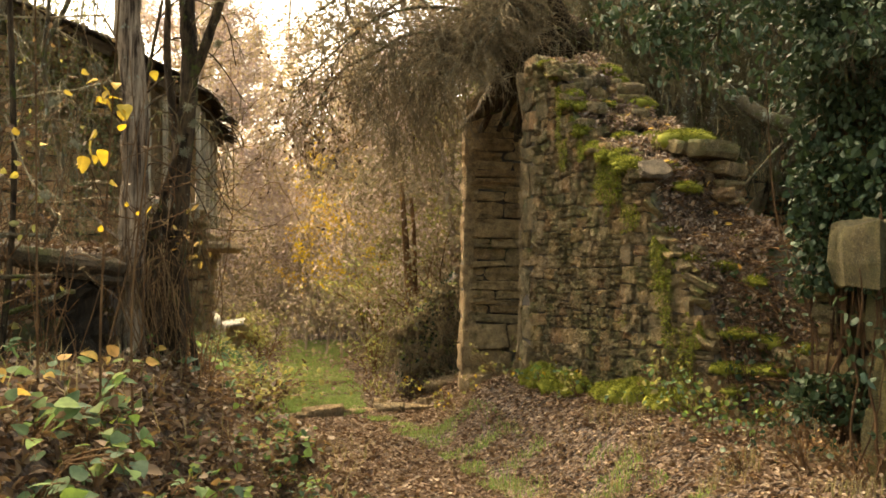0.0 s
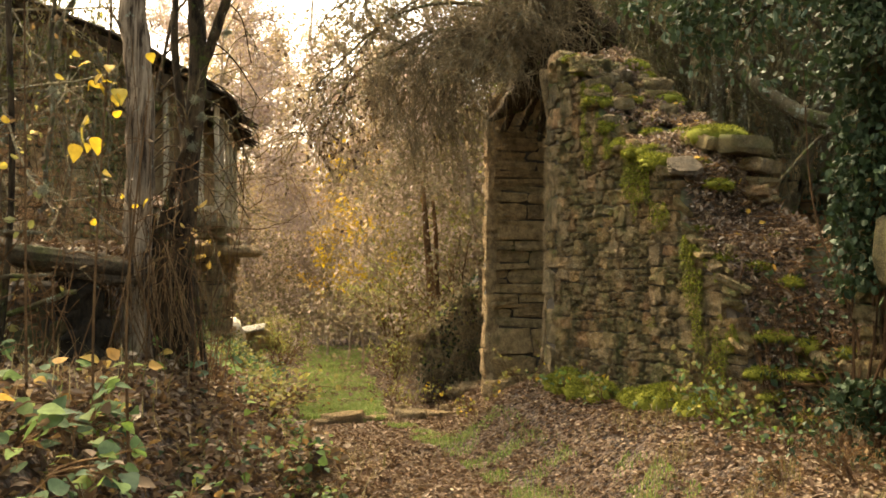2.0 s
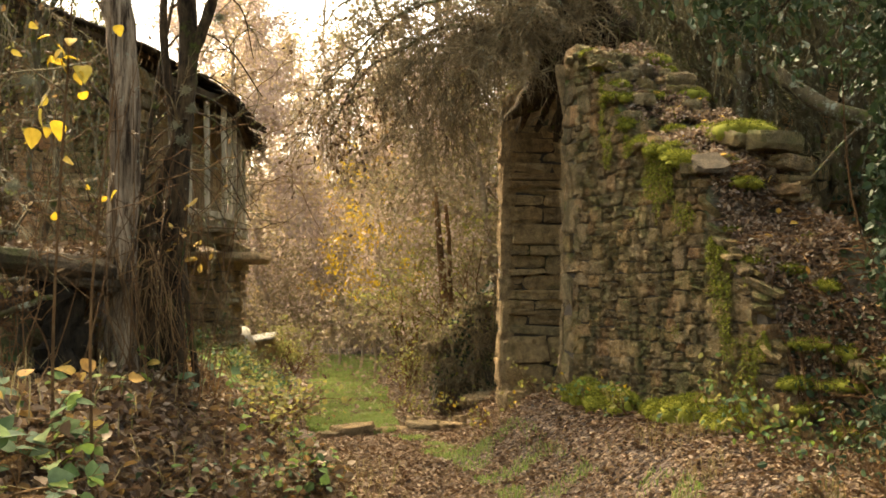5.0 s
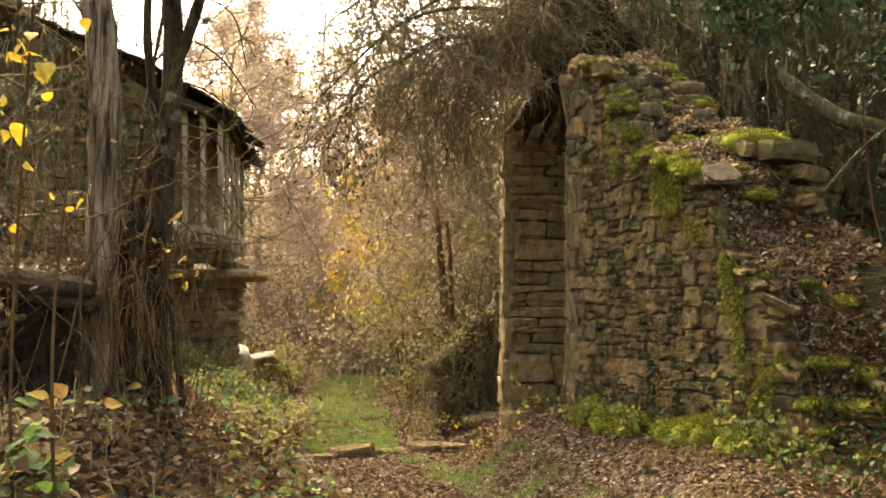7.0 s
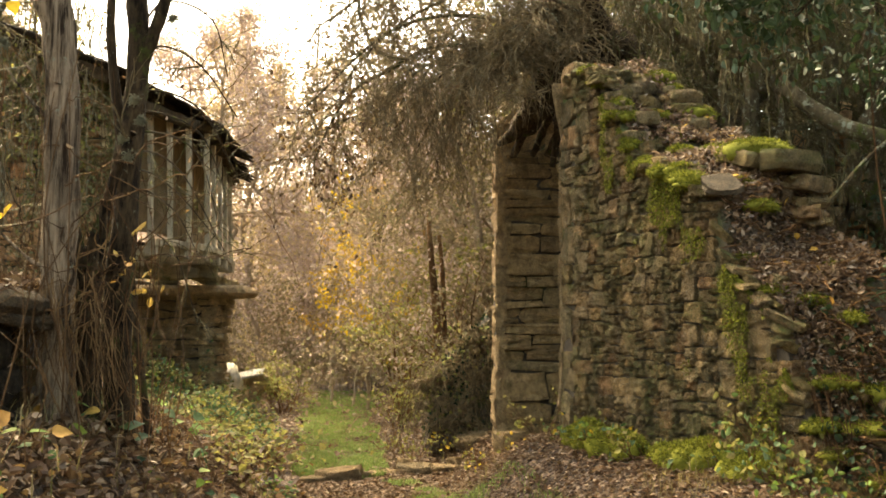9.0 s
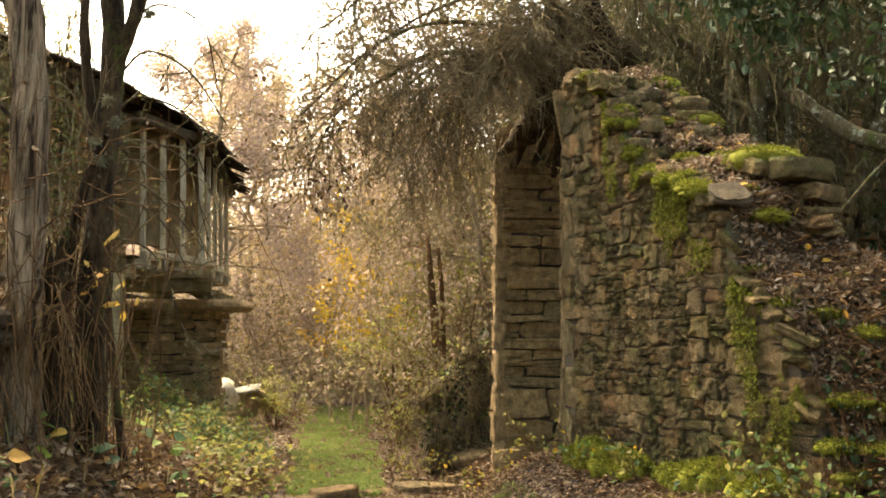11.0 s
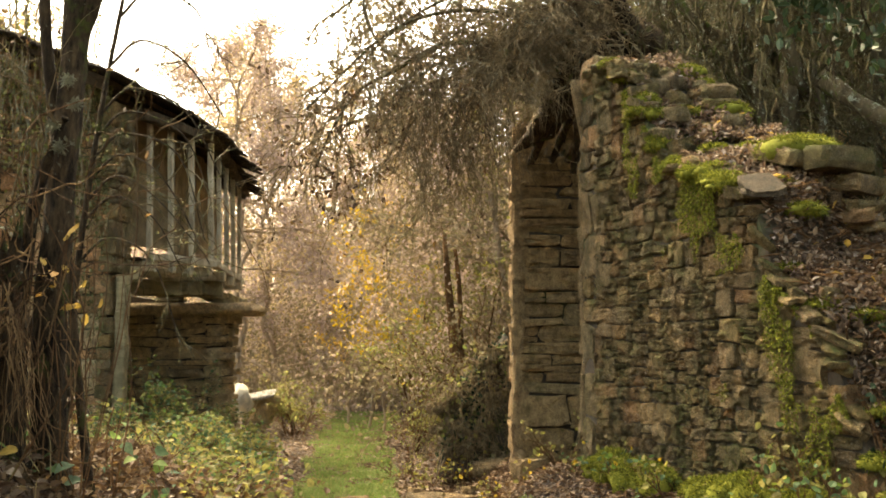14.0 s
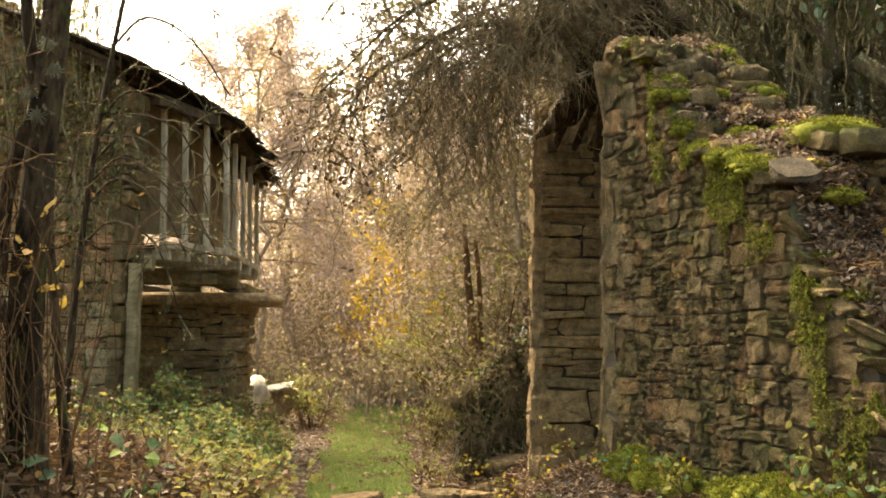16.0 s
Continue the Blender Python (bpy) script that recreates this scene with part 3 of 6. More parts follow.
def gz(x, y):
    """Height of the ground: a lane between two banks."""
    x, y = np.asarray(x, float), np.asarray(y, float)
    z = np.interp(y, YS, RISE_L) * smooth01((np.interp(y, YS, EDGE_L) - x) / np.interp(y, [5, 9], [0.85, 1.1]))
    z = z + np.interp(y, YR, RISE_R) * smooth01((x - np.interp(y, YR, EDGE_R)) / 1.0)
    s, n = (x - 1.025) * 0.438 - (y - 10.55) * 0.899, (x - 1.025) * 0.899 + (y - 10.55) * 0.438
    foot = smooth01(1 + np.minimum(n, 0) / 1.25) * smooth01((s + 1.1) / 1.2) * smooth01((4.2 - s) / 0.5)
    z = z + (np.maximum(z, np.interp(s, [0, 1, 3], [0.70, 0.65, 0.58])) - z) * foot
    far = smooth01((np.hypot(x, y - 10) - 30) / 150)
    z = z + 0.05 * (vnoise(x * 1.3, y * 1.3, 1) - 0.5) + 0.03 * (vnoise(x * 4, y * 4, 2) - 0.5) + 0.012 * (vnoise(x * 13, y * 13, 3) - 0.5)
    return z + far * 2.5 * (vnoise(x * 0.02, y * 0.02, 4) - 0.3)


def spaced(lo, hi, step, reach, grow_by=1.35):
    a = list(np.arange(lo, hi, step))
    s, p = step, a[-1]
    while p < reach:
        s *= grow_by
        p += s
        a.append(p)
    s, q, left = step, a[0], []
    while q > -reach:
        s *= grow_by
        q -= s
        left.append(q)
    return np.array(left[::-1] + a)


def build_ground():
    gx, gy = np.meshgrid(spaced(-6, 6, 0.08, 900), spaced(1.5, 17, 0.08, 900, 1.12))
    g = Geo()
    r, c = gx.shape
    i = (np.arange(r - 1)[:, None] * c + np.arange(c - 1)[None]).reshape(-1, 1)
    g.add(np.stack([gx, gy, gz(gx, gy)], -1), i + [0, 1, c + 1, c])
    tagged(part("ground", g, "soil", smooth=True), "brown earth lane between banks covered in fallen leaves", "ground", kind="structure")


build_ground()


def scatter(n, x0, x1, y0, y1, keep=None, near=0.0):
    y = y0 + (y1 - y0) * rng.random(n)**(1 + near)
    x = x0 + (x1 - x0) * rng.random(n)
    if keep is not None:
        k = keep(x, y)
        x, y = x[k], y[k]
    return np.stack([x, y, gz(x, y)], 1)


def in_lane(x, y, margin=0.0):
    return (x > np.interp(y, YS, EDGE_L) - margin) & (x < np.interp(y, YR, EDGE_R) + margin)


def grass_line(y):
    mid = np.interp(y, [6, 8, 9.3, 11, 12.4, 12.7, 13, 17, 22, 28, 34], [1.7, 1.15, 0.55, -0.05, -0.6, -1.2, -1.25, -1.9, -2.75, -3.35, -4.8])
    half = np.interp(y, [6, 10, 12.3, 13, 17, 22, 30], [0.34, 0.26, 0.14, 0.48, 0.54, 0.58, 0.75])
    return mid, half


def grass_strip(x, y):
    """Where grass grows on the lane: a strip down its middle past the stones, thin patches before them."""
    mid, half = grass_line(y)
    return np.abs(x - mid + 0.25 * (vnoise(x * 2, y * 1.2, 9) - 0.5)) < half


# ---- the ruined wall by the lane ----
W_O, W_D, W_N = np.array([1.025, 10.55]), np.array([0.4384, -0.8988]), np.array([0.8988, 0.4384])
S_F = [0, 0.58, 0.84, 1.16, 1.57, 1.91, 2.10, 2.19, 2.28, 2.5, 2.72, 2.86, 3.0, 3.18, 3.8]
H_FACE = [3.83, 3.76, 3.38, 2.97, 2.78, 2.67, 2.5, 2.3, 2.04, 1.87, 1.66, 1.35, 1.05, 0.72, 0.5]
S_B = [-0.1, 0.1, 0.61, 0.92, 1.29, 1.63, 2.12, 2.26, 2.5, 2.9, 3.3, 3.8]
H_BACK = [4.08, 4.02, 3.72, 3.38, 3.18, 3.0, 2.72, 2.42, 2.16, 1.95, 1.7, 1.3]
W_TH = 0.82


def wall_top(s, n):
    f = np.interp(s, S_F, H_FACE) * (1 - n) + np.interp(s, S_B, H_BACK) * n
    return f + 0.10 * (vnoise(s * 5, n * 4, 21) - 0.5)


def build_lane_wall():
    ss, nn = np.linspace(-0.06, 3.9, 110), np.linspace(0, 1, 14)
    g = Geo()
    s, n = np.meshgrid(ss, nn)
    inset = 0.022
    xy = W_O + s[..., None] * W_D + (inset + n * (W_TH - inset))[..., None] * W_N
    top = np.dstack([xy, wall_top(s, n) - 0.05])
    r, c = s.shape
    i = (np.arange(r - 1)[:, None] * c + np.arange(c - 1)[None]).reshape(-1, 1)
    g.add(top, i + [0, 1, c + 1, c])
    for row in (top[0], top[-1], top[:, 0], top[:, -1]):
        k = len(row)
        low = row.copy()
        low[:, 2] = 0.0
        j = np.arange(k - 1)[:, None]
        g.add(np.vstack([row, low]), j + [0, k, k + 1, 1])
    wall = tagged(part("wall_1", g, "core"), "ruined rubble stone wall with a broken mossy top", "wall", kind="structure")
    st = rubble(0.20, 3.35, 0.35, 3.95, 0.07, 0.27)
    keep = [q for q in st if q[1] + q[3] * 0.25 < np.interp(q[0], S_F, H_FACE)]
    # dressed corner stones, long and short by turns, and their worn pale arris
    v, edge, k = 0.3, [], 0
    while v < 3.66:
        h = 0.14 + 0.26 * rng.random()
        w = (0.30, 0.17)[k % 2] * (0.85 + 0.3 * rng.random())
        edge.append((w / 2 - 0.03, v + h / 2, w, h))
        if w < 0.2:
            edge.append((w + 0.04, v + h / 2, 0.13, h * 0.9))
        v += h
        k += 1
    lay(edge, (*W_O, 0), W_D, W_N, wall, "stone", "stone_rest", 0.2, 0.007, 60, 0.8, 0.014)
    strip, v = [], 0.4
    while v < 3.7:
        h = 0.22 + 0.45 * rng.random()
        strip.append((-0.055, v + h / 2, 0.045, h))
        v += h
    lay(strip, (*W_O, 0), W_D, W_N, wall, "quoin", "stone_rest", 0.16, 0.0, 60, 0.5, 0.004)
    lay(keep, (*W_O, 0), W_D, W_N, wall, "stone", "stone_rest", 0.17, 0.005, 300, 3.5, 0.022, nearest=lambda q: -q[2] * q[3])
    # end face of the wall, towards the gap
    lay(courses(0.0, W_TH - 0.05, 0.3, 3.75, (0.12, 0.26), (0.16, 0.4), 0.3), (*(W_O - 0.06 * W_D + (W_TH - 0.02) * W_N), 0), -W_N, W_D, wall, "stone", "stone_rest", 0.14, 0.012, 60, 2, 0.02)
    return wall


WALL = build_lane_wall()


def on_wall(s, n):
    s, n = np.asarray(s, float), np.asarray(n, float)
    xy = W_O + s[..., None] * W_D + (n * W_TH)[..., None] * W_N
    return np.concatenate([xy, wall_top(s, n)[..., None]], -1)


def build_wall_rubble():
    """Loose stones on the broken top, each one a thing of its own."""
    for k in range(190):
        s = 3.7 * rng.random()
        n = rng.random()
        edge = k % 3 == 0
        if edge:
            n = -0.03 + 0.10 * rng.random()
        if s > 2.15 and not edge and rng.random() < 0.55:
            continue
        p = on_wall(s, n)
        big = (0.06 + 0.07 * rng.random()) if edge else (0.07 + 0.13 * rng.random()**1.5)
        g = slab_geo(p[0], p[1], p[2] - 0.06, big * 1.6, big * (0.8 + 0.4 * rng.random()), (0.025 + 0.03 * rng.random()) if s > 2.15 else (0.035 + 0.06 * rng.random()), -64 + rng.normal(0, 40), 11, 0.14, (rng.normal(0, 9), rng.normal(26 if s > 2.15 else 12, 9)))
        moss = rng.random() < (0.7 if edge else 0.35 if s < 2.1 else 0.1)
        tagged(part("loose_stone", g, "mossy" if moss else "stone"), "loose mossy stone lying on the broken wall" if moss else "loose brown flat stone lying on the broken wall", "stone", "loose stones on the ruined wall")
    # stacked slabs that jut out at the back of the break, and those along the mossy head
    for s, n, z, lx, ly, th, m in ((2.06, 0.84, 2.72, 0.52, 0.42, 0.15, "mossy"), (2.14, 0.90, 2.58, 0.36, 0.32, 0.11, "stone"), (2.10, 0.92, 2.46, 0.42, 0.30, 0.09, "mossy"),
                                   (2.24, 0.86, 2.36, 0.34, 0.30, 0.08, "stone"), (1.85, 0.60, 2.80, 0.40, 0.34, 0.11, "mossy"), (0.80, 0.84, 3.38, 0.40, 0.3, 0.10, "mossy"), (0.76, 0.86, 3.50, 0.34, 0.30, 0.10, "mossy"),
                                   (0.45, 0.25, 3.68, 0.36, 0.28, 0.08, "mossy"), (0.72, 0.10, 3.46, 0.26, 0.24, 0.09, "mossy"), (0.80, 0.05, 3.28, 0.24, 0.22, 0.08, "mossy"), (0.98, 0.06, 3.06, 0.24, 0.22, 0.09, "mossy")):
        p = W_O + s * W_D + n * W_TH * W_N
        g = slab_geo(p[0], p[1], z, lx, ly, th, -64 + rng.normal(0, 10), 14, 0.17, (rng.normal(0, 6), rng.normal(10, 6)))
        tagged(part("flat_stone", g, m), "thick flat stone stacked on the ruined wall" if m != "mossy" else "thick flat stone with a cushion of moss", "stone", "flat stones on the ruined wall")
    p = W_O + 2.12 * W_D + 0.06 * W_N
    tagged(part("slate_piece", slab_geo(p[0], p[1], 2.58, 0.26, 0.24, 0.05, 10, 9, 0.1, (38, -8)), "slate_grey"), "dark grey slate piece on the wall's mossy edge", "stone")
    # fallen leaves, twigs and moss on the slope
    g = Geo()
    m = 17000
    s, n = 3.8 * rng.random(m)**0.7, 0.06 + 0.94 * rng.random(m)
    k = ((s > 2.1) | (vnoise(s * 5, n * 4, 24) > 0.4)) & ((s < 2.85) | (vnoise(s * 4, n * 5, 25) > 0.52))
    s, n = s[k], n[k]
    leaves(g, on_wall(s, n) + np.c_[np.zeros((len(s), 2)), 0.05 * rng.random(len(s))], 0.045, 0.6, 0.4, 0.2)
    tagged(part("leaf_litter", g, "wall_litter"), "fallen brown leaves on the broken wall", "leaves", kind="stuff")
    g = Geo()
    s, n = 0.3 + 3.4 * rng.random(45), 0.1 + 0.85 * rng.random(45)
    leaves(g, on_wall(s, n) + [0, 0, 0.05], 0.06, 0.6, 0.4, 0.2)
    tagged(part("yellow_litter", g, "ochre"), "single yellow-brown leaves on the rubble", "leaves", kind="stuff")
    g = Geo()
    for _ in range(420):
        p = on_wall(2.1 + 1.6 * rng.random(), 0.1 + 0.9 * rng.random())
        d = unit(rng.normal(0, 1, 3) * [1, 1, 0.3]) * (0.08 + 0.2 * rng.random())
        tube(g, curve_pts(p + [0, 0, 0.03], p + d + [0, 0, 0.03], 5, 0, 0.01), np.linspace(0.006, 0.002, 5) * (0.6 + rng.random()), 4)
    tagged(part("fallen_twigs", g, "brown_twig"), "dead brown twigs lying on the rubble", "twigs", kind="stuff")


build_wall_rubble()


def cushion(name, c, rx, ry, h, label, group, fuzz=1700):
    """A moss cushion: a lumpy body under a coat of short fine shoots."""
    g = Geo()
    a, k = 14, 8
    th = np.arange(a) * 2 * math.pi / a
    v = []
    for q in range(k):
        f = 2 * q / (k - 1) - 1
        rr = 0.86 * max(0.02, math.cos(f * math.pi / 2))**0.7 * (1 + 0.25 * np.sin(th * 3 + c[0] * 9) + 0.12 * np.sin(th * 5 + c[1] * 7) + rng.normal(0, 0.09, a))
        v.append(np.stack([c[0] + rx * rr * np.cos(th), c[1] + ry * rr * np.sin(th), np.full(a, c[2] + 0.86 * h * math.sin(f * math.pi / 2))], 1))
    i, j = np.arange(k - 1)[:, None] * a, np.arange(a)[None]
    body = np.vstack(v)
    g.add(body, np.stack([i + j, i + (j + 1) % a, i + a + (j + 1) % a, i + a + j], -1).reshape(-1, 4))
    u, w = rng.random(fuzz) * 2 * math.pi, rng.random(fuzz)**0.5
    z = np.sqrt(np.clip(1 - w**2, 0, 1)) * np.where(rng.random(fuzz) < 0.3, -0.6, 1.0)
    pos = np.stack([c[0] + rx * 0.93 * w * np.cos(u), c[1] + ry * 0.93 * w * np.sin(u), c[2] + h * z], 1)
    out = unit(np.stack([np.cos(u) * w, np.sin(u) * w, 0.5 * z], 1))
    leaves(g, pos + rng.normal(0, 0.008, pos.shape), 0.026, 0.26, 0.0, 0.1, False, out * 0.8 - [0, 0, 0.3])
    tagged(part(name, g, "moss", smooth=True), label, "moss", group)


def build_moss():
    for s, n, r in ((0.66, 0.02, 0.09), (0.78, 0.04, 0.11), (0.88, 0.02, 0.10), (0.98, 0.05, 0.12), (1.06, 0.0, 0.10), (1.14, 0.03, 0.13), (1.24, 0.08, 0.10), (1.34, 0.02, 0.10), (1.44, 0.04, 0.12), (1.56, 0.0, 0.11), (1.66, 0.05, 0.12),
                    (1.78, 0.0, 0.12), (1.90, 0.02, 0.13), (2.0, -0.02, 0.11), (2.06, 0.3, 0.09), (2.16, 0.45, 0.11), (0.9, 0.45, 0.10), (1.15, 0.55, 0.11), (1.35, 0.4, 0.10), (1.5, 0.62, 0.12), (1.62, 0.8, 0.12), (1.72, 0.55, 0.14), (1.84, 0.62, 0.19),
                    (1.94, 0.74, 0.2), (2.02, 0.86, 0.17), (2.1, 0.98, 0.12), (0.5, 0.75, 0.12), (0.7, 0.86, 0.14), (0.84, 0.9, 0.13), (0.3, 0.1, 0.08), (0.45, 0.05, 0.09), (0.15, 0.3, 0.08), (2.36, 0.1, 0.07), (2.6, 0.12, 0.08), (2.75, 0.3, 0.10),
                    (2.9, 0.55, 0.12), (3.0, 0.25, 0.11), (3.15, 0.5, 0.12), (3.2, 0.12, 0.13), (3.3, 0.35, 0.14), (3.05, 0.05, 0.12), (3.45, 0.2, 0.14), (3.4, 0.6, 0.12), (2.55, 0.75, 0.08)):
        s, n, r = s + rng.normal(0, 0.03), n + rng.normal(0, 0.03), r * (0.8 + 0.4 * rng.random())
        p = on_wall(s, n)
        lift = 0.12 if 1.78 < s < 2.15 and n > 0.5 else 0.0
        cushion("moss_cushion", p + [0, 0, lift - 0.03], r * (0.8 + 0.6 * rng.random()), r * (0.6 + 0.5 * rng.random()), r * (0.26 + 0.26 * rng.random()), "bright green moss cushion on the ruined wall", "moss on the wall top")
    # hanging moss down the face under the edge
    g = Geo()
    m = 34000
    s = 0.7 + 2.5 * rng.random(m)
    drop = rng.random(m)**2.0 * 1.3 * (0.3 + vnoise(s * 6, s * 0, 31))
    z = np.interp(s, S_F, H_FACE) - drop
    keep = vnoise(s * 7, z * 3.2, 33) + 0.25 * vnoise(s * 21, z * 15, 34) > 0.80
    s, z = s[keep], z[keep]
    pos = np.c_[W_O + s[:, None] * W_D - (0.035 + 0.02 * rng.random(len(s)))[:, None] * W_N, z]
    leaves(g, pos, 0.022, 0.35, 0.0, 0.1, False, np.array([0, 0, -1.0]))
    tagged(part("hanging_moss", g, "moss"), "green moss hanging over the wall's face", "moss", kind="stuff")
    # mossy growth at the foot
    for k in range(24):
        s = 0.5 + 2.7 * rng.random()
        xy = W_O + s * W_D - (0.06 + 0.16 * rng.random()) * W_N
        r = 0.10 + 0.10 * rng.random()
        cushion("moss_clump", (xy[0], xy[1], gz(xy[0], xy[1]) + 0.02), r * 0.9, r * 0.85, r * 0.75, "yellow-green moss clump at the foot of the wall", "moss at the wall foot", 2600)


build_moss()


def build_break_growth():
    """Dead stems and dark leaves over the low end of the break."""
    b = thing("creeper", "dark stems and ivy creeping over the low rubble", "creeper")
    g, lv = Geo(), []
    for _ in range(150):
        s, n = 2.75 + 0.95 * rng.random(), rng.random()
        p = on_wall(s, n)
        q = on_wall(min(3.85, s + 0.15 + 0.3 * rng.random()), np.clip(n + rng.normal(0, 0.2), 0, 1))
        c = bend([p, 0.5 * (p + q) + [0, 0, 0.05 + 0.10 * rng.random()], q + [0, 0, 0.02]], 10)
        tube(g, c, np.linspace(0.006, 0.0025, 10) * (0.6 + 0.8 * rng.random()), 4)
        lv += list(c[rng.integers(2, 10, size=3)])
    part("stems", g, "vine", b)
    g = Geo()
    leaves(g, np.array(lv) + rng.normal(0, 0.03, (len(lv), 3)), 0.05, 0.8, 0.2, 0.12)
    part("leaves", g, "ivy", b)


build_break_growth()

# ---- the door jamb behind, the cross wall and the ivy-clad stub ----


def build_jamb():
    g = box_geo((0, 0.025, 0.2), (1.6, 0.75, 3.8), 0.02)
    m = pose(0.44, 13.0, 0, 0, 0, 3)
    core = part("wall_2", g, "core")
    core.matrix_world = m
    tagged(core, "dark rubble door jamb of a ruined house", "wall", kind="structure")
    st = courses(0.10, 1.5, 0.25, 3.95, (0.10, 0.34), (0.2, 0.85), 0.6)
    c, s = math.cos(radians(3)), math.sin(radians(3))
    lay(st, (0.44, 13.0, 0), (c, s), (-s, c), core, "slab", "stone_rest", 0.16, 0.004, 300, 2.0, 0.06)
    # narrow paler stones up the left edge: its sunlight is put into their colour
    v, edge = 0.25, []
    while v < 3.5:
        h = 0.25 + 0.4 * rng.random()
        edge.append((0.05, v + h / 2, 0.13, h))
        v += h
    lay(edge, (0.44, 13.0, 0), (c, s), (-s, c), core, "quoin", "stone_rest", 0.18, 0.004, 60, 1.0, 0.03)
    lay(courses(0.0, 0.75, 0.25, 3.6, (0.2, 0.42), (0.3, 0.7), 0.2), (0.44 - 0.75 * s, 13.0 + 0.75 * c, 0), (s, -c), (c, s), core, "road_stone", "stone_rest", 0.16, 0.012, 60, 1.5, 0.03)
    for ob in core.children:
        ob.matrix_parent_inverse = m.inverted()


build_jamb()


def build_cross_wall():
    g = box_geo((0, 0.08, 0.3), (0.8, 0.6, 3.45), 0.03)
    core = tagged(part("wall_3", g, "core"), "mossy gable wall standing behind the ruin", "wall", kind="structure")
    m = pose(3.25, 11.6, 0, 0, 0, -8)
    core.matrix_world = m
    st = [q for q in courses(0.0, 0.85, 0.3, 3.9, (0.14, 0.28), (0.15, 0.45), 0.4) if q[1] < 3.75 - 0.6 * abs(q[0] - 0.45)]
    c, s = math.cos(radians(-8)), math.sin(radians(-8))
    lay(st, (3.25, 11.6, 0), (c, s), (-s, c), core, "house_stone", "stone_rest", 0.16, 0.015, 200, 2.5, 0.04)
    for ob in core.children:
        ob.matrix_parent_inverse = m.inverted()


build_cross_wall()


def build_ivy_stub():
    o, ang = (2.78, 6.8, 0), -50
    g = box_geo((0, 0.08, 0.3), (1.8, 0.6, 3.2), 0.03)
    core = tagged(part("wall_4", g, "core"), "stone wall stub overgrown with ivy", "wall", kind="structure")
    m = pose(*o, 0, 0, ang)
    core.matrix_world = m
    c, s = math.cos(radians(ang)), math.sin(radians(ang))
    lay(courses(0.0, 1.8, 0.3, 3.2, (0.15, 0.34), (0.2, 0.55), 0.3), o, (c, s), (-s, c), core, "mossy", "stone_rest", 0.2, 0.015, 120, 3.5, 0.06)
    for ob in core.children:
        ob.matrix_parent_inverse = m.inverted()
    ivy = thing("ivy", "dense dark green ivy climbing over the stub", "ivy")
    n = 13000
    u = -0.15 + 2.0 * rng.random(n)
    z = 0.75 + 3.2 * rng.random(n)
    k = vnoise(u * 3.2, z * 2.2, 41) + 0.45 * smooth01((z - 2.0) / 0.8) - 0.10 * smooth01((1.75 - z) / 0.5) > 0.40
    u, z = u[k], z[k]
    off = 0.05 + 0.16 * rng.random(len(u))**1.5 * (0.6 + vnoise(u * 4, z * 3, 42))
    pos = np.stack([o[0] + u * c + off * s, o[1] + u * s - off * c, z], 1)
    g = Geo()
    leaves(g, pos, 0.052, 0.9, 0.0, 0.10, True, np.array([-0.2, -0.3, -0.8]))
    part("leaves", g, "ivy", ivy)
    g = Geo()
    for _ in range(20):
        x = 1.9 * rng.random() - 0.1
        p = bend([(x + rng.normal(0, 0.08), 0.5), (x, 1.2), (x + rng.normal(0, 0.15), 2.1), (x + rng.normal(0, 0.25), 3.1)], 14)
        tube(g, np.stack([o[0] + p[:, 0] * c + 0.04 * s, o[1] + p[:, 0] * s - 0.04 * c, p[:, 1]], 1), np.linspace(0.014, 0.004, 14), 4)
    # old rooted stems bare below the leaves
    for _ in range(26):
        x = 0.1 + 1.0 * rng.random()
        d = 0.06 + 0.08 * rng.random()
        p = bend([(x + rng.normal(0, 0.2), 0.35), (x + rng.normal(0, 0.12), 0.9), (x, 1.4), (x + rng.normal(0, 0.2), 2.0)], 16)
        tube(g, np.stack([o[0] + p[:, 0] * c + d * s, o[1] + p[:, 0] * s - d * c, p[:, 1]], 1), np.linspace(0.022, 0.007, 16) * (0.4 + 1.0 * rng.random()), 6, 0.6)
    part("stems", g, "vine", ivy)
    # ivy hanging over from the crown above
    over = thing("ivy_canopy", "dark green ivy crown hanging over the lane's bank", "ivy")
    g, gs, tips = Geo(), Geo(), []
    for _ in range(44):
        a = rng.random()
        p = np.array([2.3 + 1.8 * a + rng.normal(0, 0.2), 6.9 - 0.9 * a + rng.normal(0, 0.35), 3.35 + 0.9 * rng.random()])
        grow(gs, p, (-0.5 * rng.random(), -0.3 + 0.6 * rng.random(), -0.1), 0.6, 0.012, 2, tips, 0.5, 4, 0.8, 0.6)
    t = np.array(tips)
    t = t[rng.integers(len(t), size=7600)] + rng.normal(0, 0.05, (7600, 3))
    leaves(g, t[t[:, 2] > 2.95], 0.055, 0.6, 0.0, 0.12, True, np.array([0, -0.2, -0.7]))
    part("leaves", g, "ivy", over)
    part("branches", gs, "dark_bark", over)


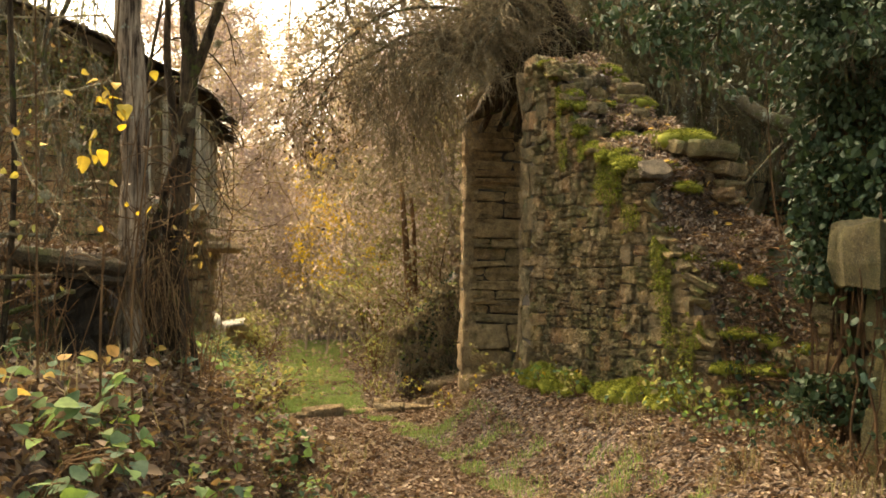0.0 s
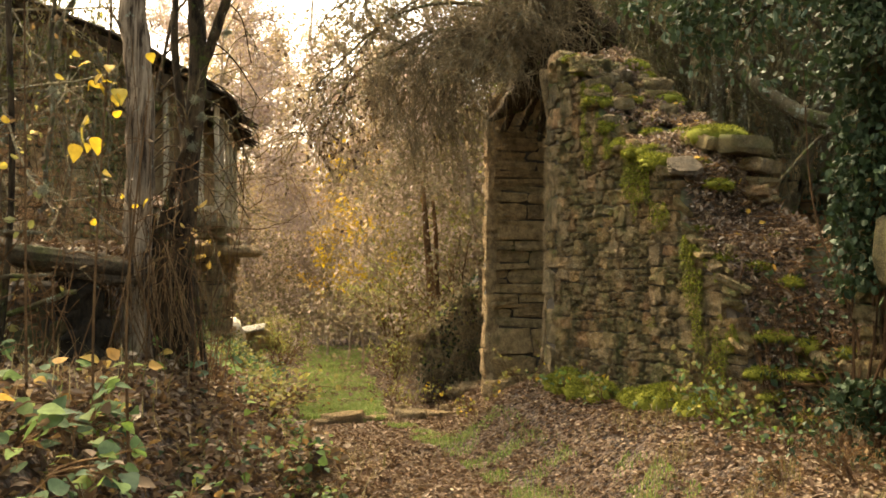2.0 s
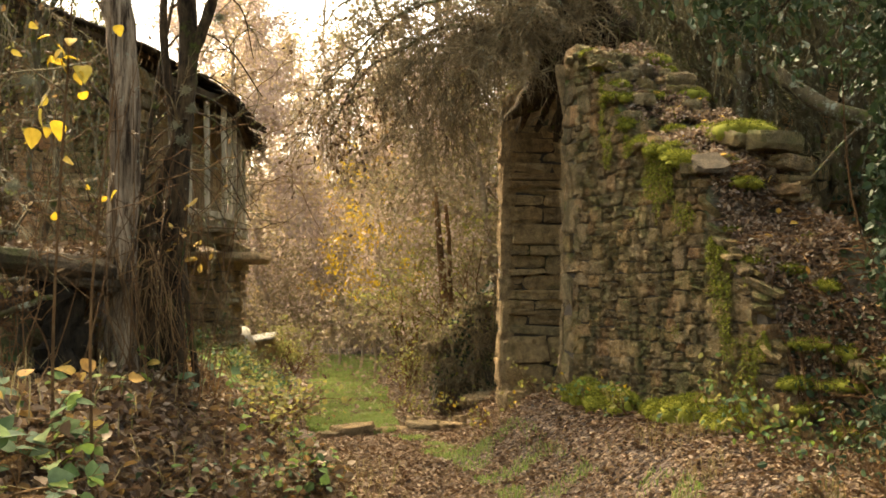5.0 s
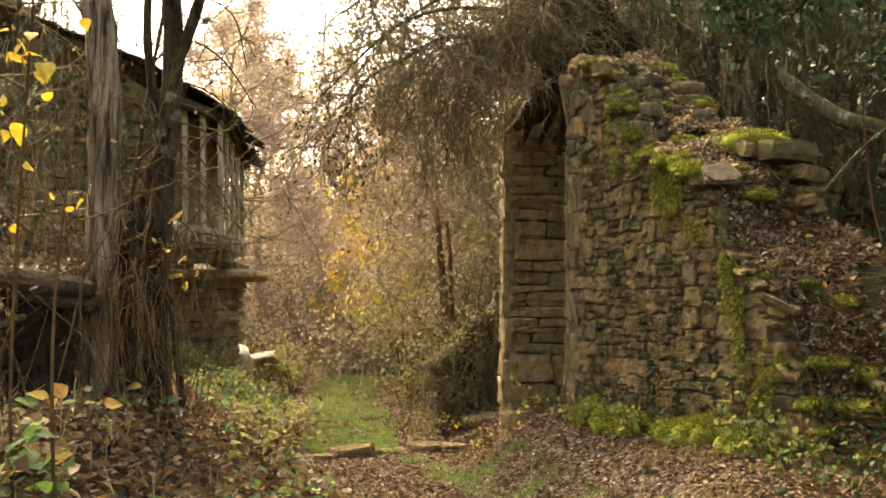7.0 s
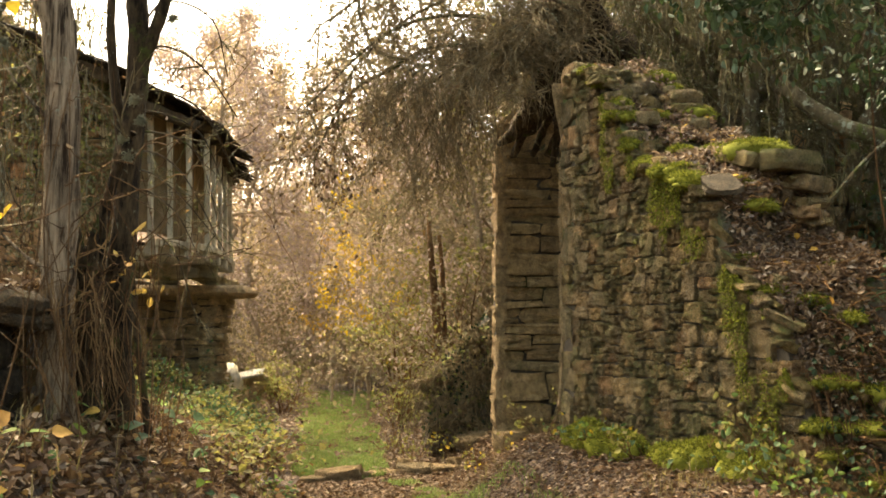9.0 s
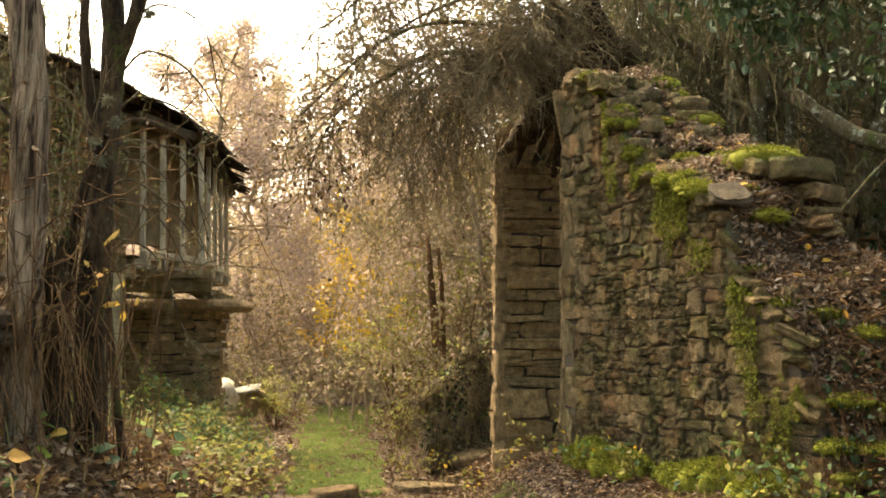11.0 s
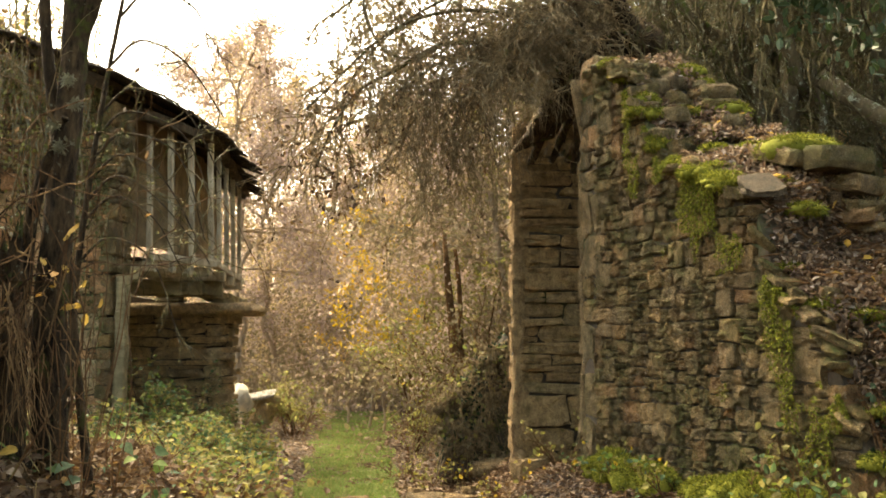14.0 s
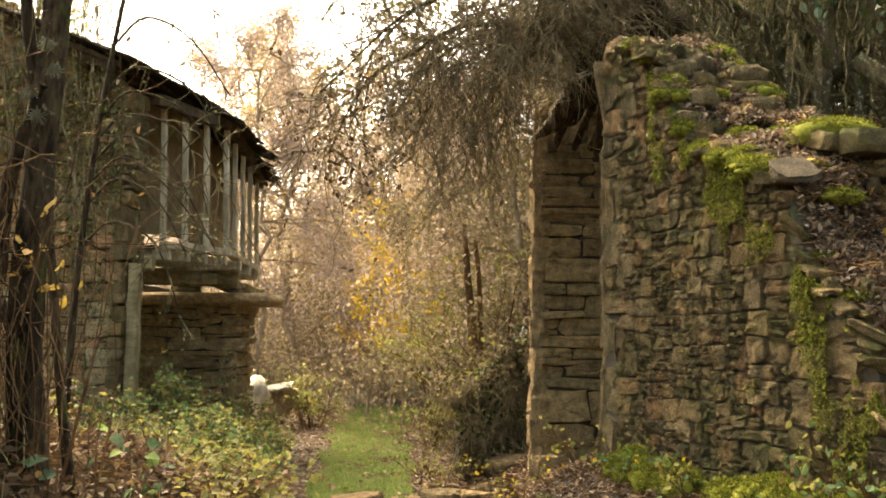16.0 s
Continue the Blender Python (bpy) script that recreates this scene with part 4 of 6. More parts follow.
build_ivy_stub()
for x, y, z, lx, ly, th, a in ((2.70, 5.64, 1.63, 0.54, 0.45, 0.34, 32), (2.82, 5.66, 1.29, 0.42, 0.36, 0.33, 40), (2.88, 5.72, 0.93, 0.38, 0.34, 0.36, 30), (2.88, 5.72, 0.42, 0.42, 0.36, 0.5, 45)):
    tagged(part("corner_block", slab_geo(x, y, z, lx, ly, th, a, 16, 0.14, (rng.normal(0, 5), rng.normal(0, 5))), "olive_block"), "large olive-stained corner block of the stub", "stone", "corner blocks of the stub")

g = Geo()
n = 420
pos = np.stack([2.38 + 0.75 * rng.random(n), 5.36 + 0.1 * rng.random(n), 0.7 + 1.7 * rng.random(n)], 1)
pos = pos[(vnoise(pos[:, 0] * 5, pos[:, 2] * 4, 97) > 0.56) | (pos[:, 2] > 2.05)]
leaves(g, pos, 0.055, 0.9, 0.0, 0.10, True, np.array([-0.1, -0.3, -0.8]))
iv = thing("ivy", "ivy strands hanging before the corner blocks", "ivy")
part("leaves", g, "ivy", iv)
g = Geo()
for _ in range(14):
    x, y = 2.45 + 0.6 * rng.random(), 5.42 + 0.2 * rng.random()
    tube(g, curve_pts((x, y, 0.5), (x + rng.normal(0, 0.1), y - 0.03, 1.3 + 0.9 * rng.random()), 12, 0, 0.02), np.linspace(0.010, 0.004, 12) * (0.5 + rng.random()), 5, 0.4)
part("stems", g, "vine", iv)

# ---- stones on the lane ----
for x, y, lx, ly, th, a, tl in ((-1.22, 12.66, 0.52, 0.30, 0.12, 5, (4, -6)), (-0.92, 12.8, 0.2, 0.2, 0.07, 50, (0, 0)), (-0.50, 13.15, 0.44, 0.30, 0.09, -8, (6, 3)), (-0.62, 13.3, 0.16, 0.2, 0.12, 30, (0, 8)),
                               (-0.22, 13.35, 0.42, 0.26, 0.08, 12, (3, 2)), (0.22, 14.3, 0.62, 0.46, 0.09, -15, (10, -8)), (-1.5, 12.5, 0.26, 0.2, 0.06, 0, (0, 0)), (0.02, 13.6, 0.3, 0.22, 0.07, 25, (-5, 4)),
                               (0.62, 12.72, 0.26, 0.2, 0.14, 10, (0, 0)), (-0.75, 13.0, 0.22, 0.16, 0.05, 70, (4, 0))):
    tagged(part("lane_stone", slab_geo(x, y, float(gz(x, y)) - 0.03, lx, ly, th * 1.35, a, 12, 0.15, tl), "lane_rock"), "flat pale brown stone across the leafy lane", "stone", "stones on the lane")

# ---- the house with the wooden gallery ----


def gable_geo():
    g = Geo()
    q = np.array([(0, 0.1), (5.2, 0.1), (5.2, 8.3), (0, 4.4)])
    v = np.vstack([np.c_[q[:, 0], np.full(4, y), q[:, 1]] for y in (-0.03, -0.55)])
    g.add(v, [(0, 1, 2, 3), (7, 6, 5, 4), (0, 4, 5, 1), (1, 5, 6, 2), (2, 6, 7, 3), (3, 7, 4, 0)])
    return g


def build_house():
    # gable-end stone wall
    o, ang = (-4.25, 13.9, 0), 188
    c, s = math.cos(radians(ang)), math.sin(radians(ang))
    core = tagged(part("wall_5", gable_geo(), "core"), "old house wall of reddish brown stone", "wall", kind="structure")
    m = pose(*o, 0, 0, ang)
    core.matrix_world = m
    st = [q for q in rubble(0.0, 5.2, 0.2, 8.5, 0.12, 0.36) if q[1] < 4.4 + 0.75 * q[0]]
    lay(st, o, (c, s), (s, -c), core, "house_stone", "stone_rest", 0.16, 0.010, 300, 3, 0.05, nearest=lambda q: q[0])
    for ob in core.children:
        ob.matrix_parent_inverse = m.inverted()
    m = core.matrix_world.copy()
    lay(courses(0.0, 0.55, 0.3, 4.3, (0.14, 0.3), (0.2, 0.5), 0.3), (-4.20, 13.86, 0), (0, 1), (-1, 0), core, "stone", "stone_rest", 0.16, 0.008, 60, 2, 0.03)
    for ob in core.children:
        ob.matrix_parent_inverse = m.inverted()
    # stone pier under the gallery
    core = tagged(part("wall_6", box_geo((-5.4, 17.43, 0.1), (-3.96, 18.15, 2.12), 0.02), "core"), "dry stone pier carrying the wooden gallery", "wall", kind="structure")
    lay(courses(0, 1.5, 0.2, 2.12, (0.06, 0.22), (0.2, 0.7), 0.35), (-5.42, 17.4, 0), (1, 0), (0, 1), core, "shelf_stone", "stone_rest", 0.2, 0.006, 200, 4, 0.10)
    lay(courses(0, 0.75, 0.2, 2.12, (0.09, 0.2), (0.25, 0.6), 0.4), (-3.92, 17.4, 0), (0, 1), (-1, 0), core, "shelf_stone", "stone_rest", 0.18, 0.015, 120, 2, 0.12)
    tagged(part("cap_slab", slab_geo(-4.56, 17.75, 2.13, 2.2, 1.3, 0.16, 0, 17, 0.07), "shelf_stone"), "wide thick stone slab capping the pier", "slab")

    g = thing("gallery", "grey weathered timber gallery with thin uprights", "gallery")
    A, B, C = np.array((-4.12, 14.8)), np.array((-3.66, 16.0)), np.array((-4.16, 19.2))
    zf, zt = 2.76, 4.46
    beam("sill_beam", (*A, zf), (*B, zf), 0.13, 0.10, "old_wood", g)
    beam("sill_beam", (*B, zf), (*C, zf), 0.13, 0.10, "old_wood", g)
    beam("top_beam", (*(A + [0, -0.4]), zt), (*B, zt), 0.12, 0.13, "dark_wood", g)
    beam("top_beam", (*B, zt), (*C, zt - 0.15), 0.12, 0.13, "dark_wood", g)
    for f in (0.02, 0.33, 0.65, 0.97):
        p = A + (B - A) * f
        beam("upright", (*p, zf + 0.05), (p[0] - 0.05, p[1], zt), 0.07, 0.065, "old_wood", g)
    for f in (0.2, 0.45, 0.7, 0.96):
        p = B + (C - B) * f
        beam("upright", (*p, zf + 0.05), (p[0] - 0.05, p[1], zt - 0.1), 0.06, 0.065, "old_wood", g)
    for f in (0.05, 0.32, 0.6, 0.9):
        p = A + (B - A) * f
        beam("joist", (p[0] + 0.06, p[1], zf - 0.12), (p[0] - 1.0, p[1] + 0.15, zf - 0.12), 0.10, 0.13, "old_wood", g)
    for f in (0.2, 0.5, 0.8):
        p = B + (C - B) * f
        beam("joist", (p[0] + 0.10, p[1], zf - 0.12), (p[0] - 1.0, p[1], zf - 0.12), 0.10, 0.13, "old_wood", g)
    for k in range(7):
        beam("floor_board", (-4.25 - 0.13 * k, 14.75, zf - 0.03), (-4.28 - 0.13 * k, 19.2, zf - 0.03), 0.12, 0.03, "dark_wood", g)
    for name, a, c, top in (("end_wall", (-5.6, 13.95), (-4.32, 16.05), 5.0), ("side_wall", (-4.32, 16.06), (-4.62, 19.4), 4.85)):
        q = Geo()
        a, c = np.array(a), np.array(c)
        d = unit(c - a)
        o = np.array([-d[1], d[0]]) * 0.12
        base = np.array([a, c, c + o, a + o])
        q.add(np.vstack([np.c_[base, np.full(4, 2.98)], np.c_[base, np.full(4, top)]]), [(3, 2, 1, 0), (4, 5, 6, 7), (0, 1, 5, 4), (1, 2, 6, 5), (2, 3, 7, 6), (3, 0, 4, 7)])
        part(name, q, "clay", g, "brown clay-rendered wall behind the uprights")
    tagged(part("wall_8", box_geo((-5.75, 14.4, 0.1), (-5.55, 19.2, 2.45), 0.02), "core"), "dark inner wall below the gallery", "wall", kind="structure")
    b = thing("beam_stack", "heavy old oak beams resting on the pier", "beam")
    beam("beam", (-5.5, 16.55, 2.50), (-3.78, 16.9, 2.46), 0.26, 0.24, "beam_wood", b)
    beam("beam", (-4.1, 16.6, 2.44), (-4.25, 19.6, 2.40), 0.2, 0.16, "beam_wood", b)
    beam("block", (-4.0, 17.5, 2.24), (-4.0, 17.5, 2.40), 0.24, 0.22, "beam_wood", b)
    beam("block", (-4.75, 17.5, 2.24), (-4.75, 17.5, 2.42), 0.4, 0.22, "beam_wood", b)
    beam("post", (-4.10, 13.98, 0.3), (-4.12, 14.0, 2.45), 0.14, 0.14, "beam_wood", b)
    beam("beam", (-5.2, 14.35, 2.52), (-4.1, 14.5, 2.5), 0.2, 0.17, "beam_wood", b)
    beam("post", (-4.85, 15.6, 0.3), (-4.85, 15.6, 2.40), 0.15, 0.15, "old_wood", b)
    # roof in two ragged slate levels
    roof = thing("slate_roof", "sagging dark slate roof with ragged eaves", "roof")

    def level(p0, p1, back, rows):
        """One length of roof: eave from p0 to p1, rising along back; boards, rafters and ragged slates."""
        p0, p1, back = np.array(p0), np.array(p1), np.array(back)
        n = max(4, int(np.linalg.norm(p1 - p0) / 0.24))
        base = Geo()
        q = np.array([p0, p1, p1 + back, p0 + back]) - [0, 0, 0.02]
        base.add(np.vstack([q, q - [0, 0, 0.06]]), [(0, 1, 2, 3), (7, 6, 5, 4), (0, 4, 5, 1), (1, 5, 6, 2), (2, 6, 7, 3), (3, 7, 4, 0)])
        deck = part("roof_deck", base, "dark_wood", roof)
        slope = math.degrees(math.atan2(back[2], np.hypot(back[0], back[1])))
        yaw = math.degrees(math.atan2(back[1], back[0]))
        for r in range(rows):
            for k in range(n + 1):
                p = p0 + (p1 - p0) * ((k + 0.5 * (r % 2) - 0.25 + rng.normal(0, 0.10)) / n) + back * ((r * 0.30 - 0.05 + rng.normal(0, 0.03)) / np.linalg.norm(back))
                sl = slab_geo(0, 0, 0, 0.48, 0.34, 0.025 + 0.014 * rng.random(), rng.normal(0, 3), 9, 0.06)
                ob = part("slate", sl, "slate", deck)
                ob.matrix_basis = Matrix.Translation(p + [0, 0, 0.02 + 0.012 * rng.random()]) @ pose(0, 0, 0, 0, 0, yaw) @ pose(0, 0, 0, 0, -slope + 3 + rng.normal(0, 1), 0)
        for k in range(int(np.linalg.norm(p1 - p0) / 0.6) + 1):
            a = p0 + (p1 - p0) * min(1.0, (0.1 + 0.6 * k) / np.linalg.norm(p1 - p0)) - [0, 0, 0.13]
            beam("rafter", a + back * 0.03, a + back * 0.97, 0.08, 0.09, "dark_wood", roof)

    level((-4.22, 13.55, 4.72), (-3.96, 16.1, 4.70), (-2.6, 0.0, 1.02), 9)
    level((-3.72, 15.75, 4.53), (-3.95, 18.6, 4.50), (-2.4, 0.0, 0.98), 9)
    level((-4.0, 18.4, 4.40), (-4.2, 19.8, 4.32), (-2.3, 0.0, 1.0), 8)


build_house()


def build_sack():
    g = Geo()
    k, a = 9, 14
    th = np.arange(a) * 2 * math.pi / a
    v = []
    for q in range(k):
        f = q / (k - 1)
        r = (0.26 * math.sin(math.pi * (0.18 + 0.8 * f))**0.6) * (1 + 0.18 * np.sin(th * 3 + f * 5) + rng.normal(0, 0.05, a))
        v.append(np.stack([-4.6 + r * np.cos(th) + 0.1 * f, 20.6 + r * np.sin(th), np.full(a, 0.42 + 0.6 * f) + rng.normal(0, 0.015, a)], 1))
    i, j = np.arange(k - 1)[:, None] * a, np.arange(a)[None]
    g.add(np.vstack(v), np.stack([i + j, i + (j + 1) % a, i + a + (j + 1) % a, i + a + j], -1).reshape(-1, 4), [list(range((k - 1) * a, k * a))])
    tagged(part("sack", g, "sack", smooth=True), "crumpled white plastic sack beside the pier", "sack")
    tagged(part("pale_slab", slab_geo(-4.25, 21.1, 0.78, 0.55, 0.4, 0.05, 15, 10, 0.12, (14, -10)), "pale"), "pale broken slab leaning beside the sack", "slab")
    for x, y, z, w, th in ((-4.35, 21.15, 0.3, 0.5, 0.2), (-4.2, 21.2, 0.46, 0.42, 0.16), (-4.4, 21.1, 0.58, 0.4, 0.14), (-4.1, 21.25, 0.66, 0.34, 0.12)):
        tagged(part("pile_stone", slab_geo(x, y, z, w, w * 0.8, th, 180 * rng.random(), 10, 0.14, (5, 4)), "shelf_stone"), "rough brown stone piled under the pale slab", "stone", "stones beside the sack")


build_sack()

# ---- the slab-roofed ruin on the bank ----


def build_hutch():
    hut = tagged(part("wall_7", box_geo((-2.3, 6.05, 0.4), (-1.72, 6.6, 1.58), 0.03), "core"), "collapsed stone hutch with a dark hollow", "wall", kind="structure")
    lay([q for q in courses(0, 0.24, 0.5, 1.30, (0.09, 0.2), (0.12, 0.3), 0.5)], (-1.86, 5.70, 0), (1, 0), (0, 1), hut, "mossy", "stone_rest", 0.34, 0.015, 100, 5, 0.08)
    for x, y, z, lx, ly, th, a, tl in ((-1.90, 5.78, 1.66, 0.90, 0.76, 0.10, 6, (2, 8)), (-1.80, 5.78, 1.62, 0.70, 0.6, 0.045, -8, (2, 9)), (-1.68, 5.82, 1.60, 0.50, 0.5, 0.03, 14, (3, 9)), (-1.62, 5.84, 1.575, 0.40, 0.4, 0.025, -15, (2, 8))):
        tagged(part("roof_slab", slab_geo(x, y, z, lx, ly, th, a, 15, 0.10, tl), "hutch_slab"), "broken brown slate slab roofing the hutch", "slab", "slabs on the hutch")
    # a near-black post fills the hollow, with roots and moss before it
    post = thing("black_post", "near-black post filling the hollow", "post")
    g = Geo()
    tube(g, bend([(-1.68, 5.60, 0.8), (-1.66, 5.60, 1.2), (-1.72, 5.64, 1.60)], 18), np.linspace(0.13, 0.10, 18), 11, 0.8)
    part("shaft", g, "near_black", post)


build_hutch()
for a, c, r in (((-2.3, 5.1, 1.78), (-1.72, 5.2, 1.80), 0.016), ((-2.3, 5.0, 1.62), (-1.68, 5.2, 1.60), 0.014), ((-2.25, 5.3, 1.35), (-1.62, 5.35, 1.52), 0.018)):
    g = Geo()
    tube(g, curve_pts(a, c, 14, 0.02, 0.008), np.linspace(r, r * 0.7, 14), 7, 0.3)
    tagged(part("dead_stick", g, "lichen_bark"), "broken dead stick caught in the stems", "stick", "dead sticks on the bank")
g = Geo()
leaves(g, np.stack([-2.2 + 0.65 * rng.random(420), 5.55 + 0.55 * rng.random(420), 1.73 + 0.05 * rng.random(420)], 1), 0.05, 0.6, 0.5, 0.2)
tagged(part("leaf_litter", g, "litter"), "brown leaves fallen on the hutch slabs", "leaves", kind="stuff")

# ---- trees ----


def tree_thing(label, group=""):
    return thing("tree", label, "tree", group)


def build_near_trees():
    # bare dead trunk
    t = tree_thing("bare grey dead trunk with stripped bark")
    g = Geo()
    line = bend([(-1.42, 5.85, 0.6), (-1.47, 5.82, 1.6), (-1.46, 5.79, 2.4), (-1.54, 5.77, 3.4), (-1.60, 5.72, 5.2)], 40)
    tube(g, line + rng.normal(0, 0.004, (40, 3)), np.interp(np.arange(40), [0, 8, 14, 40], [0.085, 0.078, 0.074, 0.066]), 14, 0.26)
    part("trunk", g, "dead_bark", t, smooth=True)
    for k in (9, 13, 17, 22, 27):
        a = -1.6 + rng.normal(0, 0.5)
        p = line[k] + 0.072 * np.array([math.cos(a), math.sin(a), 0])
        g = Geo()
        tube(g, bend([p, p + [0.004, -0.006, 0.16], p + [0.03 * math.cos(a), -0.02, 0.34]], 8), np.linspace(0.014, 0.004, 8), 5, 0.5)
        part("bark_strip", g, "dead_bark", t)
    for k in (12, 20, 25):
        g = Geo()
        d = np.array([rng.normal(0, 0.6), -0.5, 0.5])
        tube(g, bend([line[k], line[k] + 0.12 * d, line[k] + 0.3 * d + [0, 0, 0.08]], 8), np.linspace(0.014, 0.004, 8), 5, 0.3)
        part("broken_branch", g, "dead_bark", t)
    # dark forked tree
    t = tree_thing("dark mossy forked tree wrapped in dead vines")
    g, tips = Geo(), []
    line = bend([(-1.22, 6.15, 0.6), (-1.30, 6.1, 1.5), (-1.27, 6.1, 2.3), (-1.24, 6.1, 2.85), (-1.27, 6.1, 3.5), (-1.25, 6.15, 5.2)], 40)
    tube(g, line, np.interp(np.arange(40), [0, 15, 40], [0.075, 0.058, 0.04]), 10, 0.2)
    tube(g, bend([(-1.24, 6.1, 2.75), (-1.13, 6.08, 3.05), (-1.03, 6.05, 3.4), (-0.92, 6.0, 4.3)], 18), np.linspace(0.035, 0.022, 18), 8, 0.2)
    tube(g, bend([(-1.27, 6.1, 2.2), (-1.38, 6.12, 2.9), (-1.40, 6.15, 3.4), (-1.47, 6.2, 4.6)], 18), np.linspace(0.028, 0.014, 18), 7, 0.2)
    tube(g, bend([(-1.42, 6.1, 1.75), (-1.33, 6.0, 2.15), (-1.2, 5.95, 2.45)], 12), np.linspace(0.03, 0.02, 12), 6, 0.2)
    part("trunk", g, "dark_bark", t, smooth=True)
    g = Geo()
    for _ in range(5):
        z = 2.2 + 1.6 * rng.random()
        grow(g, (-1.25, 6.1, z), (0.8 * rng.random() - 0.1, -0.2 - 0.4 * rng.random(), 0.25), 0.5, 0.008, 2, tips, 0.25, 3, 0.7)
    part("twigs", g, "twig", t)
    # slanting sapling beside it
    t = tree_thing("thin leaning sapling with mossy twigs")
    g, tips = Geo(), []
    tube(g, bend([(-1.15, 6.3, 0.7), (-1.28, 6.32, 1.5), (-1.42, 6.35, 2.6)], 14), np.linspace(0.022, 0.014, 14), 6)
    part("trunk", g, "dark_bark", t)
    # far-left trunks
    for x, y, r, lab in ((-2.22, 5.6, 0.055, "dark slender trunk among dead stems"), (-1.95, 5.2, 0.018, "slim mossy stem among dead stems")):
        t = tree_thing(lab, "stems on the bank")
        g, tips = Geo(), []
        z0 = float(gz(x, y))
        tube(g, bend([(x, y, z0 - 0.1), (x + rng.normal(0, 0.04), y, 2.0), (x + rng.normal(0, 0.06), y, 3.3), (x + rng.normal(0, 0.1), y, 5.0)], 24), np.linspace(r, r * 0.7, 24), 8, 0.2)
        part("trunk", g, "dark_bark", t, smooth=True)
        g = Geo()
        for _ in range(5):
            z = 1.8 + 2.0 * rng.random()
            grow(g, (x, y, z), unit(rng.normal(0, 1, 3)), 0.7, 0.008, 2, tips, 0.1, 3, 0.8)
        part("twigs", g, "twig", t)
    # vines and dead roots tangled round the two trunks
    v = thing("dead_vines", "tangle of brown dead vines round the trunks", "vine")
    for mat, count in (("vine", 70), ("straw", 90)):
        g = Geo()
        for _ in range(count):
            f = rng.random()
            x = -1.52 + 0.30 * f + rng.normal(0, 0.03)
            y = 5.70 + 0.3 * rng.random()
            z1 = 1.86 - 0.32 * rng.random()**0.7
            x1 = x + (f - 0.45) * 0.2 + rng.normal(0, 0.10)
            z2 = z1 - 0.15 - 0.45 * rng.random()
            mid = (0.5 * (x + x1) + rng.normal(0, 0.035), y - 0.05 + rng.normal(0, 0.03), 0.5 * (z1 + z2) + 0.04)
            tube(g, bend([(x, y, z1), mid, (x1, y - 0.10 + rng.normal(0, 0.06), max(z2, 1.22))], 12) + rng.normal(0, 0.003, (12, 3)), np.linspace(0.0028, 0.0014, 12) * (0.4 + 0.9 * rng.random()), 4)
        for _ in range(22):
            p = np.array([-1.4 + rng.normal(0, 0.10), 5.78 + 0.15 * rng.random(), 1.80 + 0.15 * rng.normal()])
            q = p + [rng.normal(0, 0.32), rng.normal(-0.05, 0.1), 0.1 + rng.normal(0, 0.35)]
            tube(g, curve_pts(p, q, 16, 0.12 * rng.normal(), 0.014), np.linspace(0.004, 0.0018, 16), 4)
        part("strands", g, mat, v)
    # broken snag: a hollow splintered stub behind the strands
    sn = thing("tree_snag", "dark rotten snag with a splintered top", "stump")
    g = Geo()
    tube(g, bend([(-1.38, 5.98, 0.8), (-1.40, 5.97, 1.3), (-1.41, 5.96, 1.65), (-1.395, 5.95, 1.86)], 24), np.interp(np.arange(24), [0, 10, 18, 23], [0.10, 0.075, 0.066, 0.06]), 12, 0.5)
    part("trunk", g, "dark_bark", sn)
    for k in range(11):
        a = 2 * math.pi * k / 11 + rng.normal(0, 0.2)
        p = np.array([-1.395 + 0.052 * math.cos(a), 5.95 + 0.052 * math.sin(a), 1.82])
        g = Geo()
        tube(g, [p, p + [0.01 * math.cos(a), 0.01 * math.sin(a), 0.09], p + [0.03 * math.cos(a) + rng.normal(0, 0.012), 0.02 * math.sin(a), 0.12 + 0.13 * rng.random()]], (0.026, 0.018, 0.003), 5, 0.5)
        part("splinter", g, "dark_bark", sn)


build_near_trees()


